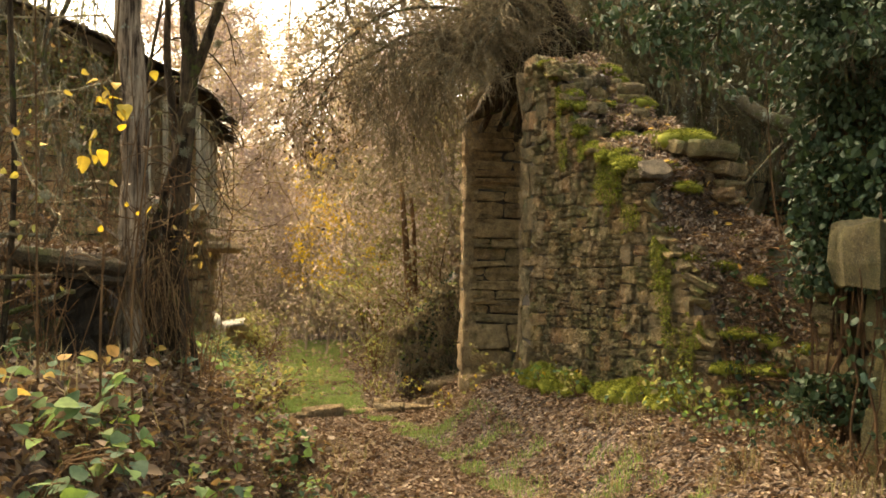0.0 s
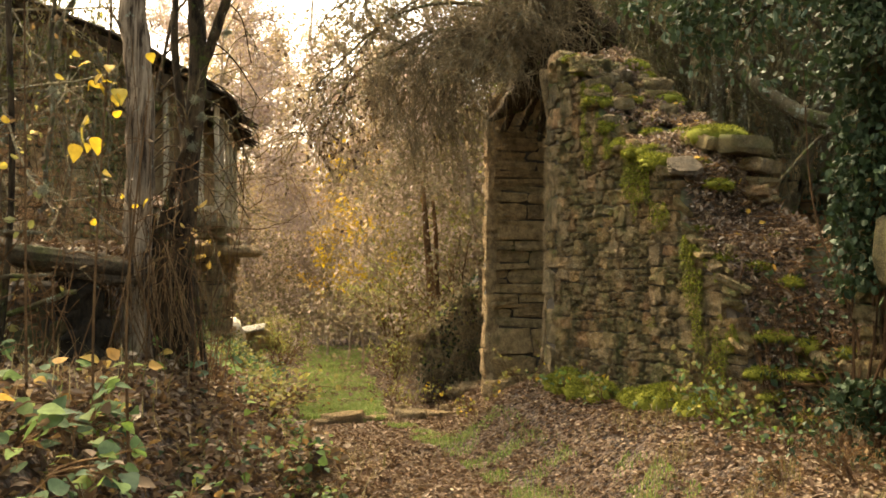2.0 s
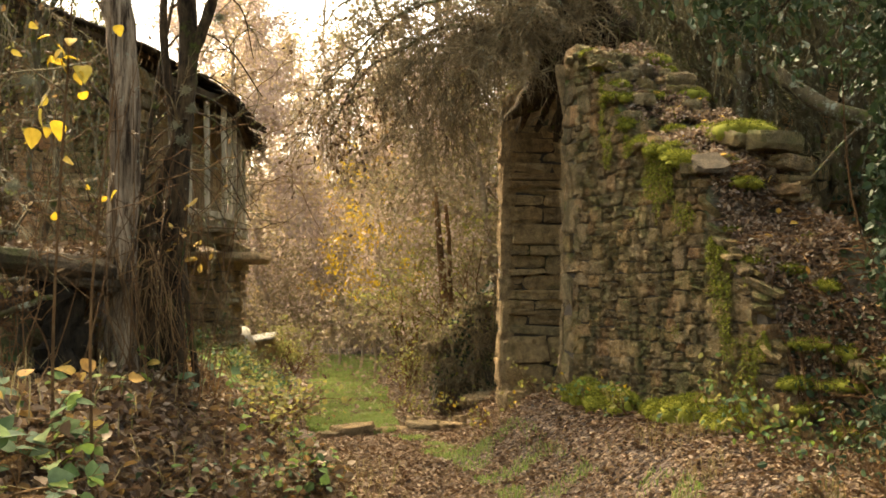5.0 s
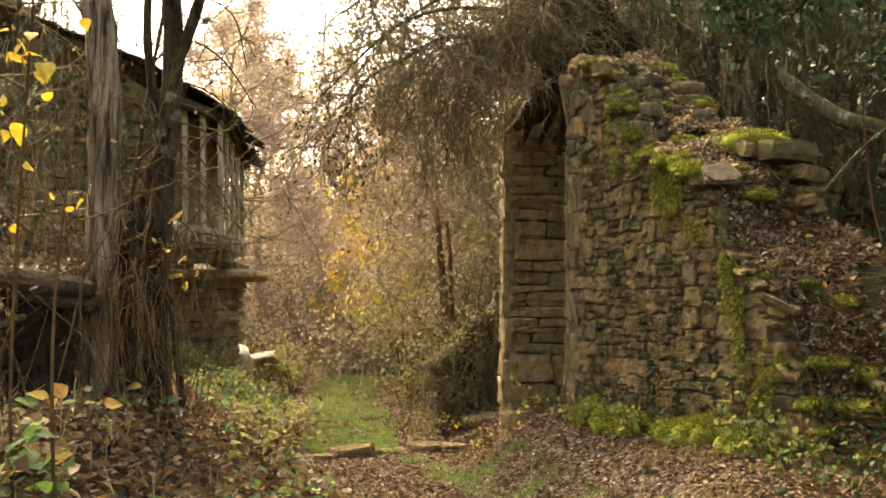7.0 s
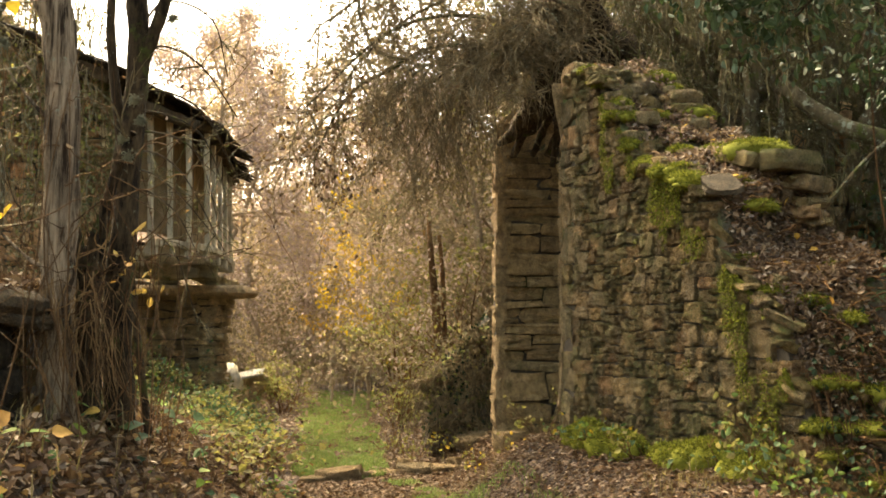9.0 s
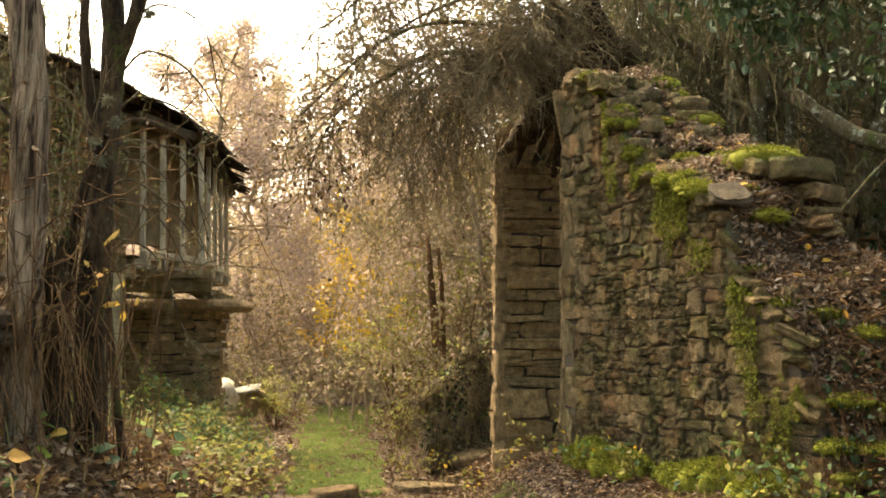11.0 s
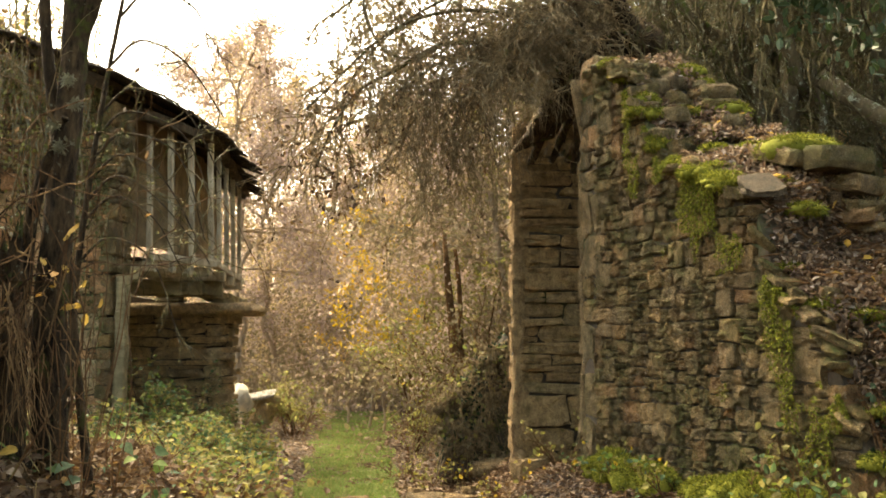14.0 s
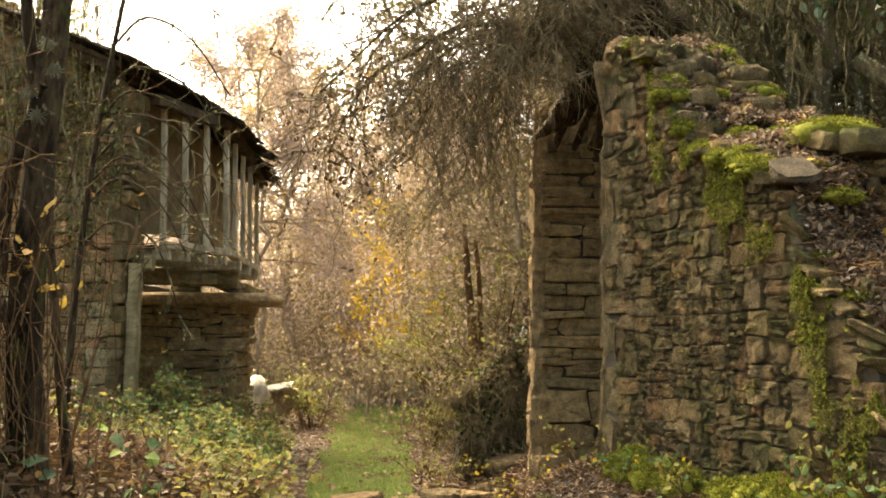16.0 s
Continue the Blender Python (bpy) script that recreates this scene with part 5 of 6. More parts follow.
def build_overhang():
    """The bare tree that leans out over the lane from the wall head."""
    t = tree_thing("leafless lichen-grey tree leaning over the lane")
    g, tips = Geo(), []
    trunk = bend([(2.1, 12.6, 2.2), (2.0, 12.4, 3.6), (1.72, 12.2, 4.55), (1.24, 12.25, 4.50), (0.95, 12.35, 4.10), (0.72, 12.6, 3.82), (0.45, 12.85, 3.66)], 40)
    tube(g, trunk, np.interp(np.arange(40), [0, 13, 22, 32, 39], [0.14, 0.19, 0.21, 0.13, 0.03]), 12, 0.55)
    for dx, dz in ((-0.12, -0.02), (0.10, 0.06), (0.26, 0.02)):
        tube(g, bend([(1.5 + 0.3 * dx, 12.15, 4.45), (1.2 + 0.6 * dx, 12.35, 4.18 + dz), (0.9 + dx, 12.75, 3.86 + dz), (0.74 + dx, 12.98, 3.55)], 16), np.linspace(0.08, 0.035, 16), 8, 0.6)
    tube(g, bend([(1.5, 12.15, 4.3), (1.15, 12.35, 4.0), (1.1, 12.6, 3.75), (1.05, 12.8, 3.4)], 14), np.linspace(0.09, 0.03, 14), 9, 0.5)
    tube(g, bend([(1.75, 12.1, 4.45), (1.45, 12.0, 4.9), (1.2, 11.8, 5.6), (0.9, 11.7, 6.5)], 16), np.linspace(0.10, 0.06, 16), 10, 0.2)
    part("trunk", g, "dark_bark", t, smooth=True)
    fine = Geo()

    def limb(points, r, twigs, length, droop):
        p = bend(points, 30)
        one = Geo()
        tube(one, p, np.linspace(r * 0.62, r * 0.2, 30), 6, 0.2)
        part("limb", one, "lichen_bark", t)
        for _ in range(int(twigs * 0.5)):
            i = int(4 + 25 * rng.random()**0.8)
            d = unit(p[i] - p[i - 1])
            nd = unit(d * 0.5 + rng.normal(0, 0.6, 3) + [-0.15, 0, -0.15])
            grow(fine, p[i], nd, length * (0.7 + 0.7 * rng.random()), 0.010, 2, tips, droop, 3, 0.7, 0.72, 0.75, (5, 4, 3, 3, 3), 0.62)

    limb([(1.1, 11.9, 4.45), (0.3, 11.7, 4.75), (-0.6, 11.6, 4.6), (-1.45, 11.5, 3.8)], 0.045, 57, 0.7, 0.68)
    limb([(1.3, 11.9, 4.6), (0.6, 12.0, 4.6), (-0.2, 12.1, 4.2), (-0.9, 12.2, 3.3)], 0.035, 57, 0.7, 0.75)
    limb([(1.3, 11.8, 4.8), (0.6, 11.6, 5.1), (-0.4, 11.4, 5.2), (-1.2, 11.3, 4.6)], 0.04, 44, 0.7, 0.52)
    limb([(1.0, 12.0, 4.3), (0.55, 12.1, 4.45), (0.1, 12.2, 4.1), (-0.15, 12.3, 3.4)], 0.03, 51, 0.55, 0.75)
    limb([(1.2, 12.0, 4.5), (0.7, 11.5, 4.6), (0.45, 11.3, 4.35), (0.25, 11.2, 3.9)], 0.03, 44, 0.45, 0.68)
    limb([(1.7, 12.0, 4.5), (1.4, 11.7, 4.55), (1.15, 11.6, 4.35), (0.9, 11.6, 3.95)], 0.03, 26, 0.35, 0.30)
    limb([(1.5, 12.0, 4.4), (1.2, 11.8, 4.65), (0.8, 11.7, 4.5), (0.5, 11.7, 4.0)], 0.03, 26, 0.4, 0.38)
    limb([(0.9, 11.7, 6.2), (0.0, 11.6, 5.9), (-0.7, 11.5, 5.5), (-1.1, 11.5, 4.7)], 0.035, 37, 0.7, 0.60)
    limb([(1.2, 11.9, 4.5), (0.95, 11.5, 4.75), (0.8, 11.3, 4.6), (0.6, 11.2, 4.2)], 0.03, 40, 0.4, 0.45)
    limb([(1.1, 11.9, 4.5), (0.37, 11.8, 4.46), (-0.2, 11.8, 4.48), (-0.65, 11.8, 4.24), (-1.0, 11.8, 4.05), (-1.25, 11.8, 3.7), (-1.42, 11.8, 3.3)], 0.045, 60, 0.62, 0.95)
    limb([(-0.95, 11.9, 5.3), (-0.98, 11.9, 4.84), (-0.72, 11.9, 4.42), (-0.2, 11.9, 4.40)], 0.035, 12, 0.5, 0.6)
    limb([(0.4, 11.9, 5.2), (-0.44, 11.9, 4.83), (-0.95, 11.8, 4.35), (-1.2, 11.8, 3.9)], 0.03, 30, 0.6, 0.9)
    limb([(1.3, 12.0, 4.7), (0.9, 11.9, 4.85), (0.5, 11.8, 4.75), (0.2, 11.8, 4.4)], 0.035, 60, 0.5, 0.55)
    limb([(0.9, 11.9, 4.5), (0.2, 11.8, 4.45), (-0.4, 11.8, 4.2), (-0.8, 11.8, 3.7)], 0.03, 56, 0.8, 1.5)
    limb([(1.0, 12.1, 4.4), (0.4, 12.2, 4.3), (-0.1, 12.2, 4.0), (-0.4, 12.2, 3.5)], 0.03, 44, 0.75, 1.5)
    for x, z in ((0.95, 4.75), (0.55, 4.65), (0.25, 4.55), (1.2, 5.0)):
        limb([(1.5, 12.1, 4.75), (0.5 * (x + 1.5), 12.0, z + 0.12), (x, 11.9, z), (x - 0.3, 11.9, z - 0.25)], 0.03, 90, 0.36, 0.35)
    part("twigs", fine, "grey_twig", t)
    g = Geo()
    tp = np.array(tips)
    pick = tp[rng.integers(len(tp), size=160)]
    pick = pick[(pick[:, 0] < 0.2)]
    leaves(g, pick, 0.06, 0.6, 0, 0.2, True, np.array([0, 0, -0.6]))
    low = tp[(tp[:, 0] < -0.75) & (tp[:, 2] < 4.1)]
    if len(low):
        leaves(g, low[rng.integers(len(low), size=420)] + rng.normal(0, 0.03, (420, 3)), 0.055, 0.65, 0, 0.25, True, np.array([0, 0, -0.6]))
    part("last_leaves", g, "dead_leaf", t, "curled brown leaves left on the twigs")


build_overhang()


def build_back_trees():
    """Lichen-hung trees behind the ruined wall."""
    spots = ((5.6, 13.0, 0.12), (5.2, 15.0, 0.12), (6.4, 12.0, 0.12), (3.9, 15.5, 0.12), (2.3, 12.9, 0.08), (3.4, 14.6, 0.1), (4.6, 13.8, 0.1), (2.45, 10.95, 0.10), (2.75, 10.7, 0.07), (3.35, 11.0, 0.12), (3.0, 12.6, 0.11), (4.0, 11.0, 0.10), (4.3, 12.4, 0.12), (3.6, 13.6, 0.10), (2.0, 13.8, 0.09), (4.9, 10.4, 0.1), (1.7, 15.0, 0.10), (2.8, 15.2, 0.12))
    for x, y, r in spots:
        t = tree_thing("crooked tree hung with grey lichen and moss", "lichen trees behind the wall")
        g, f, tips = Geo(), Geo(), []
        top = np.array([x + rng.normal(0, 0.5), y + rng.normal(0, 0.4), 6.2])
        p = curve_pts((x, y, 0.3), top, 22, 0, 0.07)
        tube(g, p, np.linspace(r, r * 0.6, 22), 9, 0.45)
        for _ in range(2):
            i = int(6 + 6 * rng.random())
            tube(g, curve_pts(p[i], p[i] + [rng.normal(0, 0.9), rng.normal(0, 0.6), 2.6], 16, 0, 0.07), np.linspace(r * 0.7, r * 0.3, 16), 7, 0.4)
        part("trunk", g, "lichen_bark", t, smooth=True)
        for _ in range(22):
            i = int(8 + 13 * rng.random())
            grow(f, p[i], unit(rng.normal(0, 1, 3) + [0, -0.2, 0.35]), 0.9, 0.018, 2, tips, 0.2, 4, 0.8, 0.62, 0.8, (5, 4, 3, 3, 3), 0.5)
        part("branches", f, "mossy_shade_twig", t)
        h = Geo()
        tp = np.array(tips)
        for q in tp[rng.integers(len(tp), size=260)]:
            tube(h, curve_pts(q, q + [rng.normal(0, 0.05), rng.normal(0, 0.05), -0.1 - 0.4 * rng.random()], 6, 0, 0.02), np.linspace(0.010, 0.004, 6), 3)
        part("hanging_lichen", h, "mossy_shade_twig", t, "grey-green beard lichen strands")
    t = tree_thing("fallen bare grey bough leaning on the cross wall")
    g = Geo()
    tube(g, bend([(2.9, 10.5, 3.75), (3.35, 10.3, 3.35), (3.9, 10.2, 3.15), (4.8, 10.3, 3.0)], 20), np.linspace(0.07, 0.09, 20), 9, 0.2)
    part("bough", g, "lichen_bark", t, smooth=True)
    g = Geo()
    tube(g, bend([(3.0, 9.6, 2.55), (3.4, 9.5, 3.0), (3.9, 9.4, 3.3), (4.6, 9.4, 3.6)], 16), np.linspace(0.012, 0.03, 16), 6, 0.2)
    part("side_branch", g, "lichen_bark", t, smooth=True)
    iv = thing("ivy", "dark ivy growing among the lichen trees", "ivy")
    g = Geo()
    pos = np.stack([3.6 + 2.6 * rng.random(5200), 10.2 + 2.0 * rng.random(5200), 1.2 + 3.8 * rng.random(5200)], 1)
    pos = pos[vnoise(pos[:, 0] * 1.6, pos[:, 2] * 1.6, 55) > 0.5]
    leaves(g, pos, 0.06, 0.8, 0, 0.12, True, np.array([0, -0.3, -0.7]))
    part("leaves", g, "ivy", iv)
    g = Geo()
    m = 60000
    pos = np.stack([1.6 + 7.5 * rng.random(m), 14.2 + 2.6 * rng.random(m), 0.8 + 7.0 * rng.random(m)], 1)
    pos = pos[vnoise(pos[:, 0] * 1.3 + pos[:, 1], pos[:, 2] * 1.1, 56) > 0.36]
    leaves(g, pos, 0.10, 0.6, 0.1, 0.12, False)
    tagged(part("undergrowth_leaves", g, "mosswood"), "dim olive undergrowth behind the lichen trees", "undergrowth", kind="stuff")


build_back_trees()


def build_bank_saplings():
    """Thin lichen-grey saplings and climbers on the bank before the house."""
    for x, y, h, r in ((-2.6, 7.4, 4.4, 0.028), (-2.8, 7.0, 4.8, 0.03), (-2.3, 6.8, 4.2, 0.02)):
        t = tree_thing("thin crooked sapling with lichen-grey twigs", "saplings on the bank")
        g, f, tips = Geo(), Geo(), []
        z = float(gz(x, y))
        p = curve_pts((x, y, z - 0.1), (x + rng.normal(0, 0.25), y + rng.normal(0, 0.2), z + h), 18, 0, 0.05)
        tube(g, p, np.linspace(r, r * 0.5, 18), 7, 0.25)
        part("trunk", g, "lichen_bark", t, smooth=True)
        for _ in range(14):
            i = int(4 + 13 * rng.random())
            grow(f, p[i], unit(rng.normal(0, 1, 3) + [0.1, 0, 0.2]), 0.55, 0.009, 2, tips, 0.3, 3, 0.7, 0.66, 0.35, (5, 4, 3, 3, 3), 0.55)
        part("branches", f, "twig", t)
        g = Geo()
        tp = np.array(tips)
        n = 60
        leaves(g, tp[rng.integers(len(tp), size=n)], 0.04, 0.6, 0, 0.15)
        part("leaves", g, ("dead_leaf", "olive", "mosswood")[int(3 * rng.random())], t)


build_bank_saplings()


def build_creeper():
    """Half-dead creeper and moss hanging on the house wall."""
    c = thing("creeper", "half-dead creeper hanging on the house wall", "creeper")
    g, lv = Geo(), Geo()
    for _ in range(150):
        x = -4.35 - 3.4 * rng.random()
        y = 13.72 + (x + 4.25) * 0.14
        z = 3.7 + 2.6 * rng.random()
        p = curve_pts((x, y, z), (x + rng.normal(0, 0.15), y - 0.06, z - 0.5 - 1.4 * rng.random()), 10, 0, 0.03)
        tube(g, p, np.linspace(0.012, 0.005, 10), 4)
        q = p[rng.integers(len(p), size=26)] + rng.normal(0, 0.07, (26, 3)) * [1, 0.4, 1]
        leaves(lv, q, 0.055, 0.6, 0.0, 0.12, True, np.array([0, -0.2, -0.7]))
    part("stems", g, "twig", c)
    part("leaves", lv, "olive", c)
    g = Geo()
    m = 4000
    u, z = 1.2 * rng.random(m)**1.5, 0.9 + 3.8 * rng.random(m)**0.5
    k = vnoise(u * 5, z * 2.5, 91) > 0.42
    u, z = u[k], z[k]
    leaves(g, np.stack([-4.27 - u, 13.86 - 0.14 * u - 0.05 * rng.random(len(u)), z], 1), 0.06, 0.4, 0.0, 0.1, False, np.array([0, -0.2, -0.9]))
    tagged(part("moss_sheet", g, "moss_dull", c, "olive moss hanging on the wall's corner"), kind="stuff")


build_creeper()


def build_mossy_branch():
    """The mossy sapling whose twigs hang before the gallery."""
    t = tree_thing("mossy sapling with lichen twigs before the gallery")
    g, f, tips = Geo(), Geo(), []
    p = bend([(-2.8, 9.6, 0.7), (-2.75, 9.6, 2.0), (-2.6, 9.55, 3.2), (-2.35, 9.5, 4.6)], 24)
    tube(g, p, np.linspace(0.032, 0.014, 24), 7, 0.25)
    part("trunk", g, "dark_bark", t, smooth=True)
    for i in (9, 11, 12, 13, 14, 15, 16, 18, 20):
        one = Geo()
        q = bend([p[i], p[i] + [0.25, -0.05, 0.18], p[i] + [0.55 + 0.2 * rng.random(), -0.1, 0.0], p[i] + [0.75 + 0.3 * rng.random(), -0.1, -0.35 - 0.3 * rng.random()]], 16)
        tube(one, q, np.linspace(0.012, 0.004, 16), 5, 0.3)
        part("branch", one, "dark_bark", t)
        for _ in range(7):
            k = int(4 + 11 * rng.random())
            grow(f, q[k], unit(rng.normal(0, 1, 3) + [0.3, 0, -0.3]), 0.28, 0.006, 1, tips, 0.4, 3, 0.7, 0.7, 0.35, (5, 4, 4, 3, 3), 0.6)
    part("twigs", f, "mossy_shade_twig", t)
    g = Geo()
    tp = np.array(tips)
    leaves(g, tp[rng.integers(len(tp), size=160)], 0.024, 0.6, 0, 0.15)
    part("leaves", g, "moss_dull", t)


build_mossy_branch()

# ---- bushes and saplings ----


def bush(x, y, r, h, mats, n, size, label, name="bush", stems=16, group="", lobes=True, z=None, flat=0.15):
    b = thing(name, label, "bush", group)
    z0 = float(gz(x, y)) if z is None else z
    g, tips = Geo(), []
    for _ in range(stems):
        a = rng.random() * 6.28
        grow(g, (x + 0.25 * r * math.cos(a), y + 0.25 * r * math.sin(a), z0 - 0.05), (0.8 * r * math.cos(a) / h, 0.8 * r * math.sin(a) / h, 0.9), h * (0.5 + 0.4 * rng.random()), 0.006 + 0.006 * h, 2, tips, 0.25, 4, 0.7, 0.5, 0.3, (5, 4, 3, 3, 3))
    part("stems", g, "brown_twig", b)
    tp = np.array(tips)
    for m, share in mats:
        q = int(n * share)
        pos = tp[rng.integers(len(tp), size=q)] + rng.normal(0, 0.05 * h**0.5, (q, 3))
        g = Geo()
        if y < 6.7 and flat > 0.3 and m == "bramble":
            broad_leaves(g, pos, size * 0.66, flat)
        else:
            leaves(g, pos, size * ((0.62 if m == "dead_leaf" else 0.8) if y < 6.7 else 1.0), 0.62 + 0.5 * flat, flat, 0.12, lobes)
        part("leaves", g, m, b, smooth=y < 6.7)
    return b


# brambles over the near bank
for x, y, r, h, mats, n, size in ((-1.1, 3.3, 0.85, 0.40, (("bramble", 0.8), ("dead_leaf", 0.2)), 300, 0.08), (-1.25, 3.9, 0.8, 0.40, (("bramble", 0.6), ("dead_leaf", 0.4)), 340, 0.075),
                                  (-0.9, 4.3, 0.7, 0.34, (("bramble", 0.45), ("dead_leaf", 0.55)), 600, 0.06), (-0.95, 5.2, 0.5, 0.45, (("bramble", 0.28), ("dead_leaf", 0.72)), 1050, 0.05),
                                  (-0.75, 6.1, 0.5, 0.42, (("bramble", 0.28), ("dead_leaf", 0.72)), 1100, 0.05), (-1.45, 5.0, 0.5, 0.4, (("bramble", 0.3), ("dead_leaf", 0.7)), 900, 0.05),
                                  (-0.95, 7.0, 0.5, 0.5, (("bramble", 0.28), ("dead_leaf", 0.72)), 1100, 0.05), (-1.3, 8.2, 0.6, 0.6, (("olive", 0.6), ("dead_leaf", 0.4)), 1300, 0.045),
                                  (-1.7, 9.5, 0.6, 0.6, (("olive", 0.6), ("bramble", 0.4)), 1400, 0.045), (-2.1, 10.8, 0.6, 0.6, (("bramble", 0.5), ("olive", 0.5)), 1400, 0.045),
                                  (-2.9, 12.0, 0.7, 0.7, (("bramble", 0.5), ("olive", 0.5)), 1600, 0.045), (-2.8, 13.6, 0.7, 0.6, (("olive", 0.6), ("bramble", 0.4)), 1500, 0.045),
                                  (-3.7, 13.0, 0.7, 0.8, (("bramble", 0.6), ("olive", 0.4)), 1500, 0.05), (-3.3, 15.2, 0.7, 0.8, (("olive", 0.6), ("bramble", 0.4)), 1500, 0.045),
                                  (-4.2, 15.6, 0.7, 1.1, (("bramble", 0.6), ("olive", 0.4)), 1500, 0.05), (-3.6, 17.0, 0.6, 0.45, (("olive", 0.7), ("dead_leaf", 0.3)), 1300, 0.045),
                                  (-4.6, 22.5, 0.8, 1.0, (("olive", 0.8), ("gold", 0.2)), 1300, 0.055),
                                  (-2.2, 7.2, 0.7, 0.6, (("bramble", 0.3), ("dead_leaf", 0.7)), 1000, 0.05), (-3.0, 8.8, 0.8, 0.9, (("olive", 0.4), ("dead_leaf", 0.6)), 1200, 0.05)):
    bush(x, y, r, h * (0.62 if y < 8 else 0.9), mats, int(n * (0.45 if y < 9 else 0.9)), size * (1.2 if y < 8 else 1.0), "bramble thicket with green and withered leaves on the bank" if h < 0.55 else "low tangled undergrowth beside the lane", "bramble", 14, "brambles on the bank", flat=0.42)

for x, y, r, h, n in ((-0.72, 5.5, 0.32, 0.28, 420), (-0.70, 6.5, 0.32, 0.30, 440), (-0.82, 7.5, 0.35, 0.32, 460), (-1.15, 8.8, 0.4, 0.36, 520), (-1.5, 10.1, 0.4, 0.36, 520), (-0.75, 4.6, 0.3, 0.25, 380), (-2.0, 11.6, 0.45, 0.4, 560)):
    bush(x, y, r, h * 0.7, (("bramble", 0.45), ("dead_leaf", 0.55)), int(n * 0.6), 0.055, "low creeping bramble at the lane's edge", "bramble", 12, "brambles at the lane edge", flat=0.5)

for x, y, n in ((-0.98, 3.05, 46), (-1.15, 3.45, 50), (-1.2, 3.0, 40), (-0.86, 3.6, 30)):
    bush(x, y, 0.4, 0.24, (("bramble", 1.0),), n, 0.105, "fresh green bramble leaves at the foot of the bank", "bramble", 12, "green brambles on the bank", flat=0.45)

# bushes farther down the lane and by the jamb
bush(-1.2, 20.0, 0.32, 2.4, (("lime", 0.75), ("olive", 0.22), ("yellow", 0.03)), 2000, 0.06, "slender bush with yellow-green autumn leaves", group="lane bushes")
bush(-1.2, 18.6, 0.25, 0.9, (("lime", 0.5), ("olive", 0.5)), 380, 0.055, "slender bush with yellow-green autumn leaves", group="lane bushes")


def build_stone_heap():
    """Overgrown heap of fallen stones leaning against the jamb."""
    for k in range(64):
        x = -0.42 + 0.95 * rng.random()
        top = min(1.0 + (x + 0.42) * 1.15, 1.85)
        z = 0.25 + (top - 0.25) * rng.random()**0.8
        y = 14.55 + 0.35 * rng.random() + 0.35 * (z - 0.3) / 1.5
        w = 0.14 + 0.16 * rng.random()
        tagged(part("heap_stone", slab_geo(x, y, z - 0.05, w * 1.3, w, 0.07 + 0.08 * rng.random(), 180 * rng.random(), 10, 0.14, (rng.normal(0, 14), rng.normal(0, 14))), "heap"), "dark fallen stone in the overgrown heap", "stone", "stones of the overgrown heap")
    g = Geo()
    u, w = np.meshgrid(np.linspace(-0.5, 0.62, 14), np.linspace(0, 1, 10))
    top = np.minimum(1.0 + (u + 0.5) * 1.05, 1.8)
    z = 0.15 + (top - 0.15) * np.sin(w * math.pi / 2) * smooth01((u + 0.56) / 0.25)
    i = (np.arange(9)[:, None] * 14 + np.arange(13)[None]).reshape(-1, 1)
    g.add(np.stack([u, 14.62 + 0.85 * w**1.5, z + 0.05 * rng.normal(0, 1, u.shape)], -1), i + [0, 1, 15, 14])
    tagged(part("earth_heap", g, "core"), "earth and rubble heap beside the jamb", "heap", kind="structure")
    b = thing("bramble", "bare bramble and ivy over the stone heap", "bramble")
    g, lv = Geo(), Geo()
    for _ in range(170):
        x = -0.5 + 1.0 * rng.random()
        top = min(1.1 + (x + 0.42) * 1.1, 2.0)
        z0 = 0.4 + (top - 0.4) * rng.random()
        y = 14.45 + 0.3 * rng.random()
        d = rng.normal(0, 0.3)
        tube(g, bend([(x, y + 0.2, z0), (x + 0.5 * d, y - 0.12, z0 + 0.12 * rng.random()), (x + d, y - 0.05, z0 - 0.25 - 0.3 * rng.random())], 9), np.linspace(0.007, 0.003, 9), 4)
    part("stems", g, "grey_twig", b)
    for mat, m in (("ivy", 500), ("thicket", 900), ("olive", 350)):
        x = -0.5 + 1.0 * rng.random(m)
        top = np.minimum(1.0 + (x + 0.5) * 1.1, 2.0)
        z = 0.3 + (top - 0.3) * rng.random(m)**0.7
        pos = np.stack([x, 14.42 + 0.25 * rng.random(m) + 0.3 * (z - 0.3) / 1.5, z], 1)
        pos = pos[vnoise(pos[:, 0] * 5 + m, pos[:, 2] * 5, 95) > 0.42]
        lv = Geo()
        leaves(lv, pos, 0.055, 0.8, 0.1, 0.12, True, np.array([0, -0.3, -0.7]))
        part("leaves", lv, mat, b)
    lv = Geo()
    pos = np.stack([-0.4 + 0.9 * rng.random(70), 14.4 + 0.2 * rng.random(70), 0.5 + 1.2 * rng.random(70)], 1)
    leaves(lv, pos, 0.06, 0.7, 0.1, 0.12)
    part("leaves", lv, "lime", b)


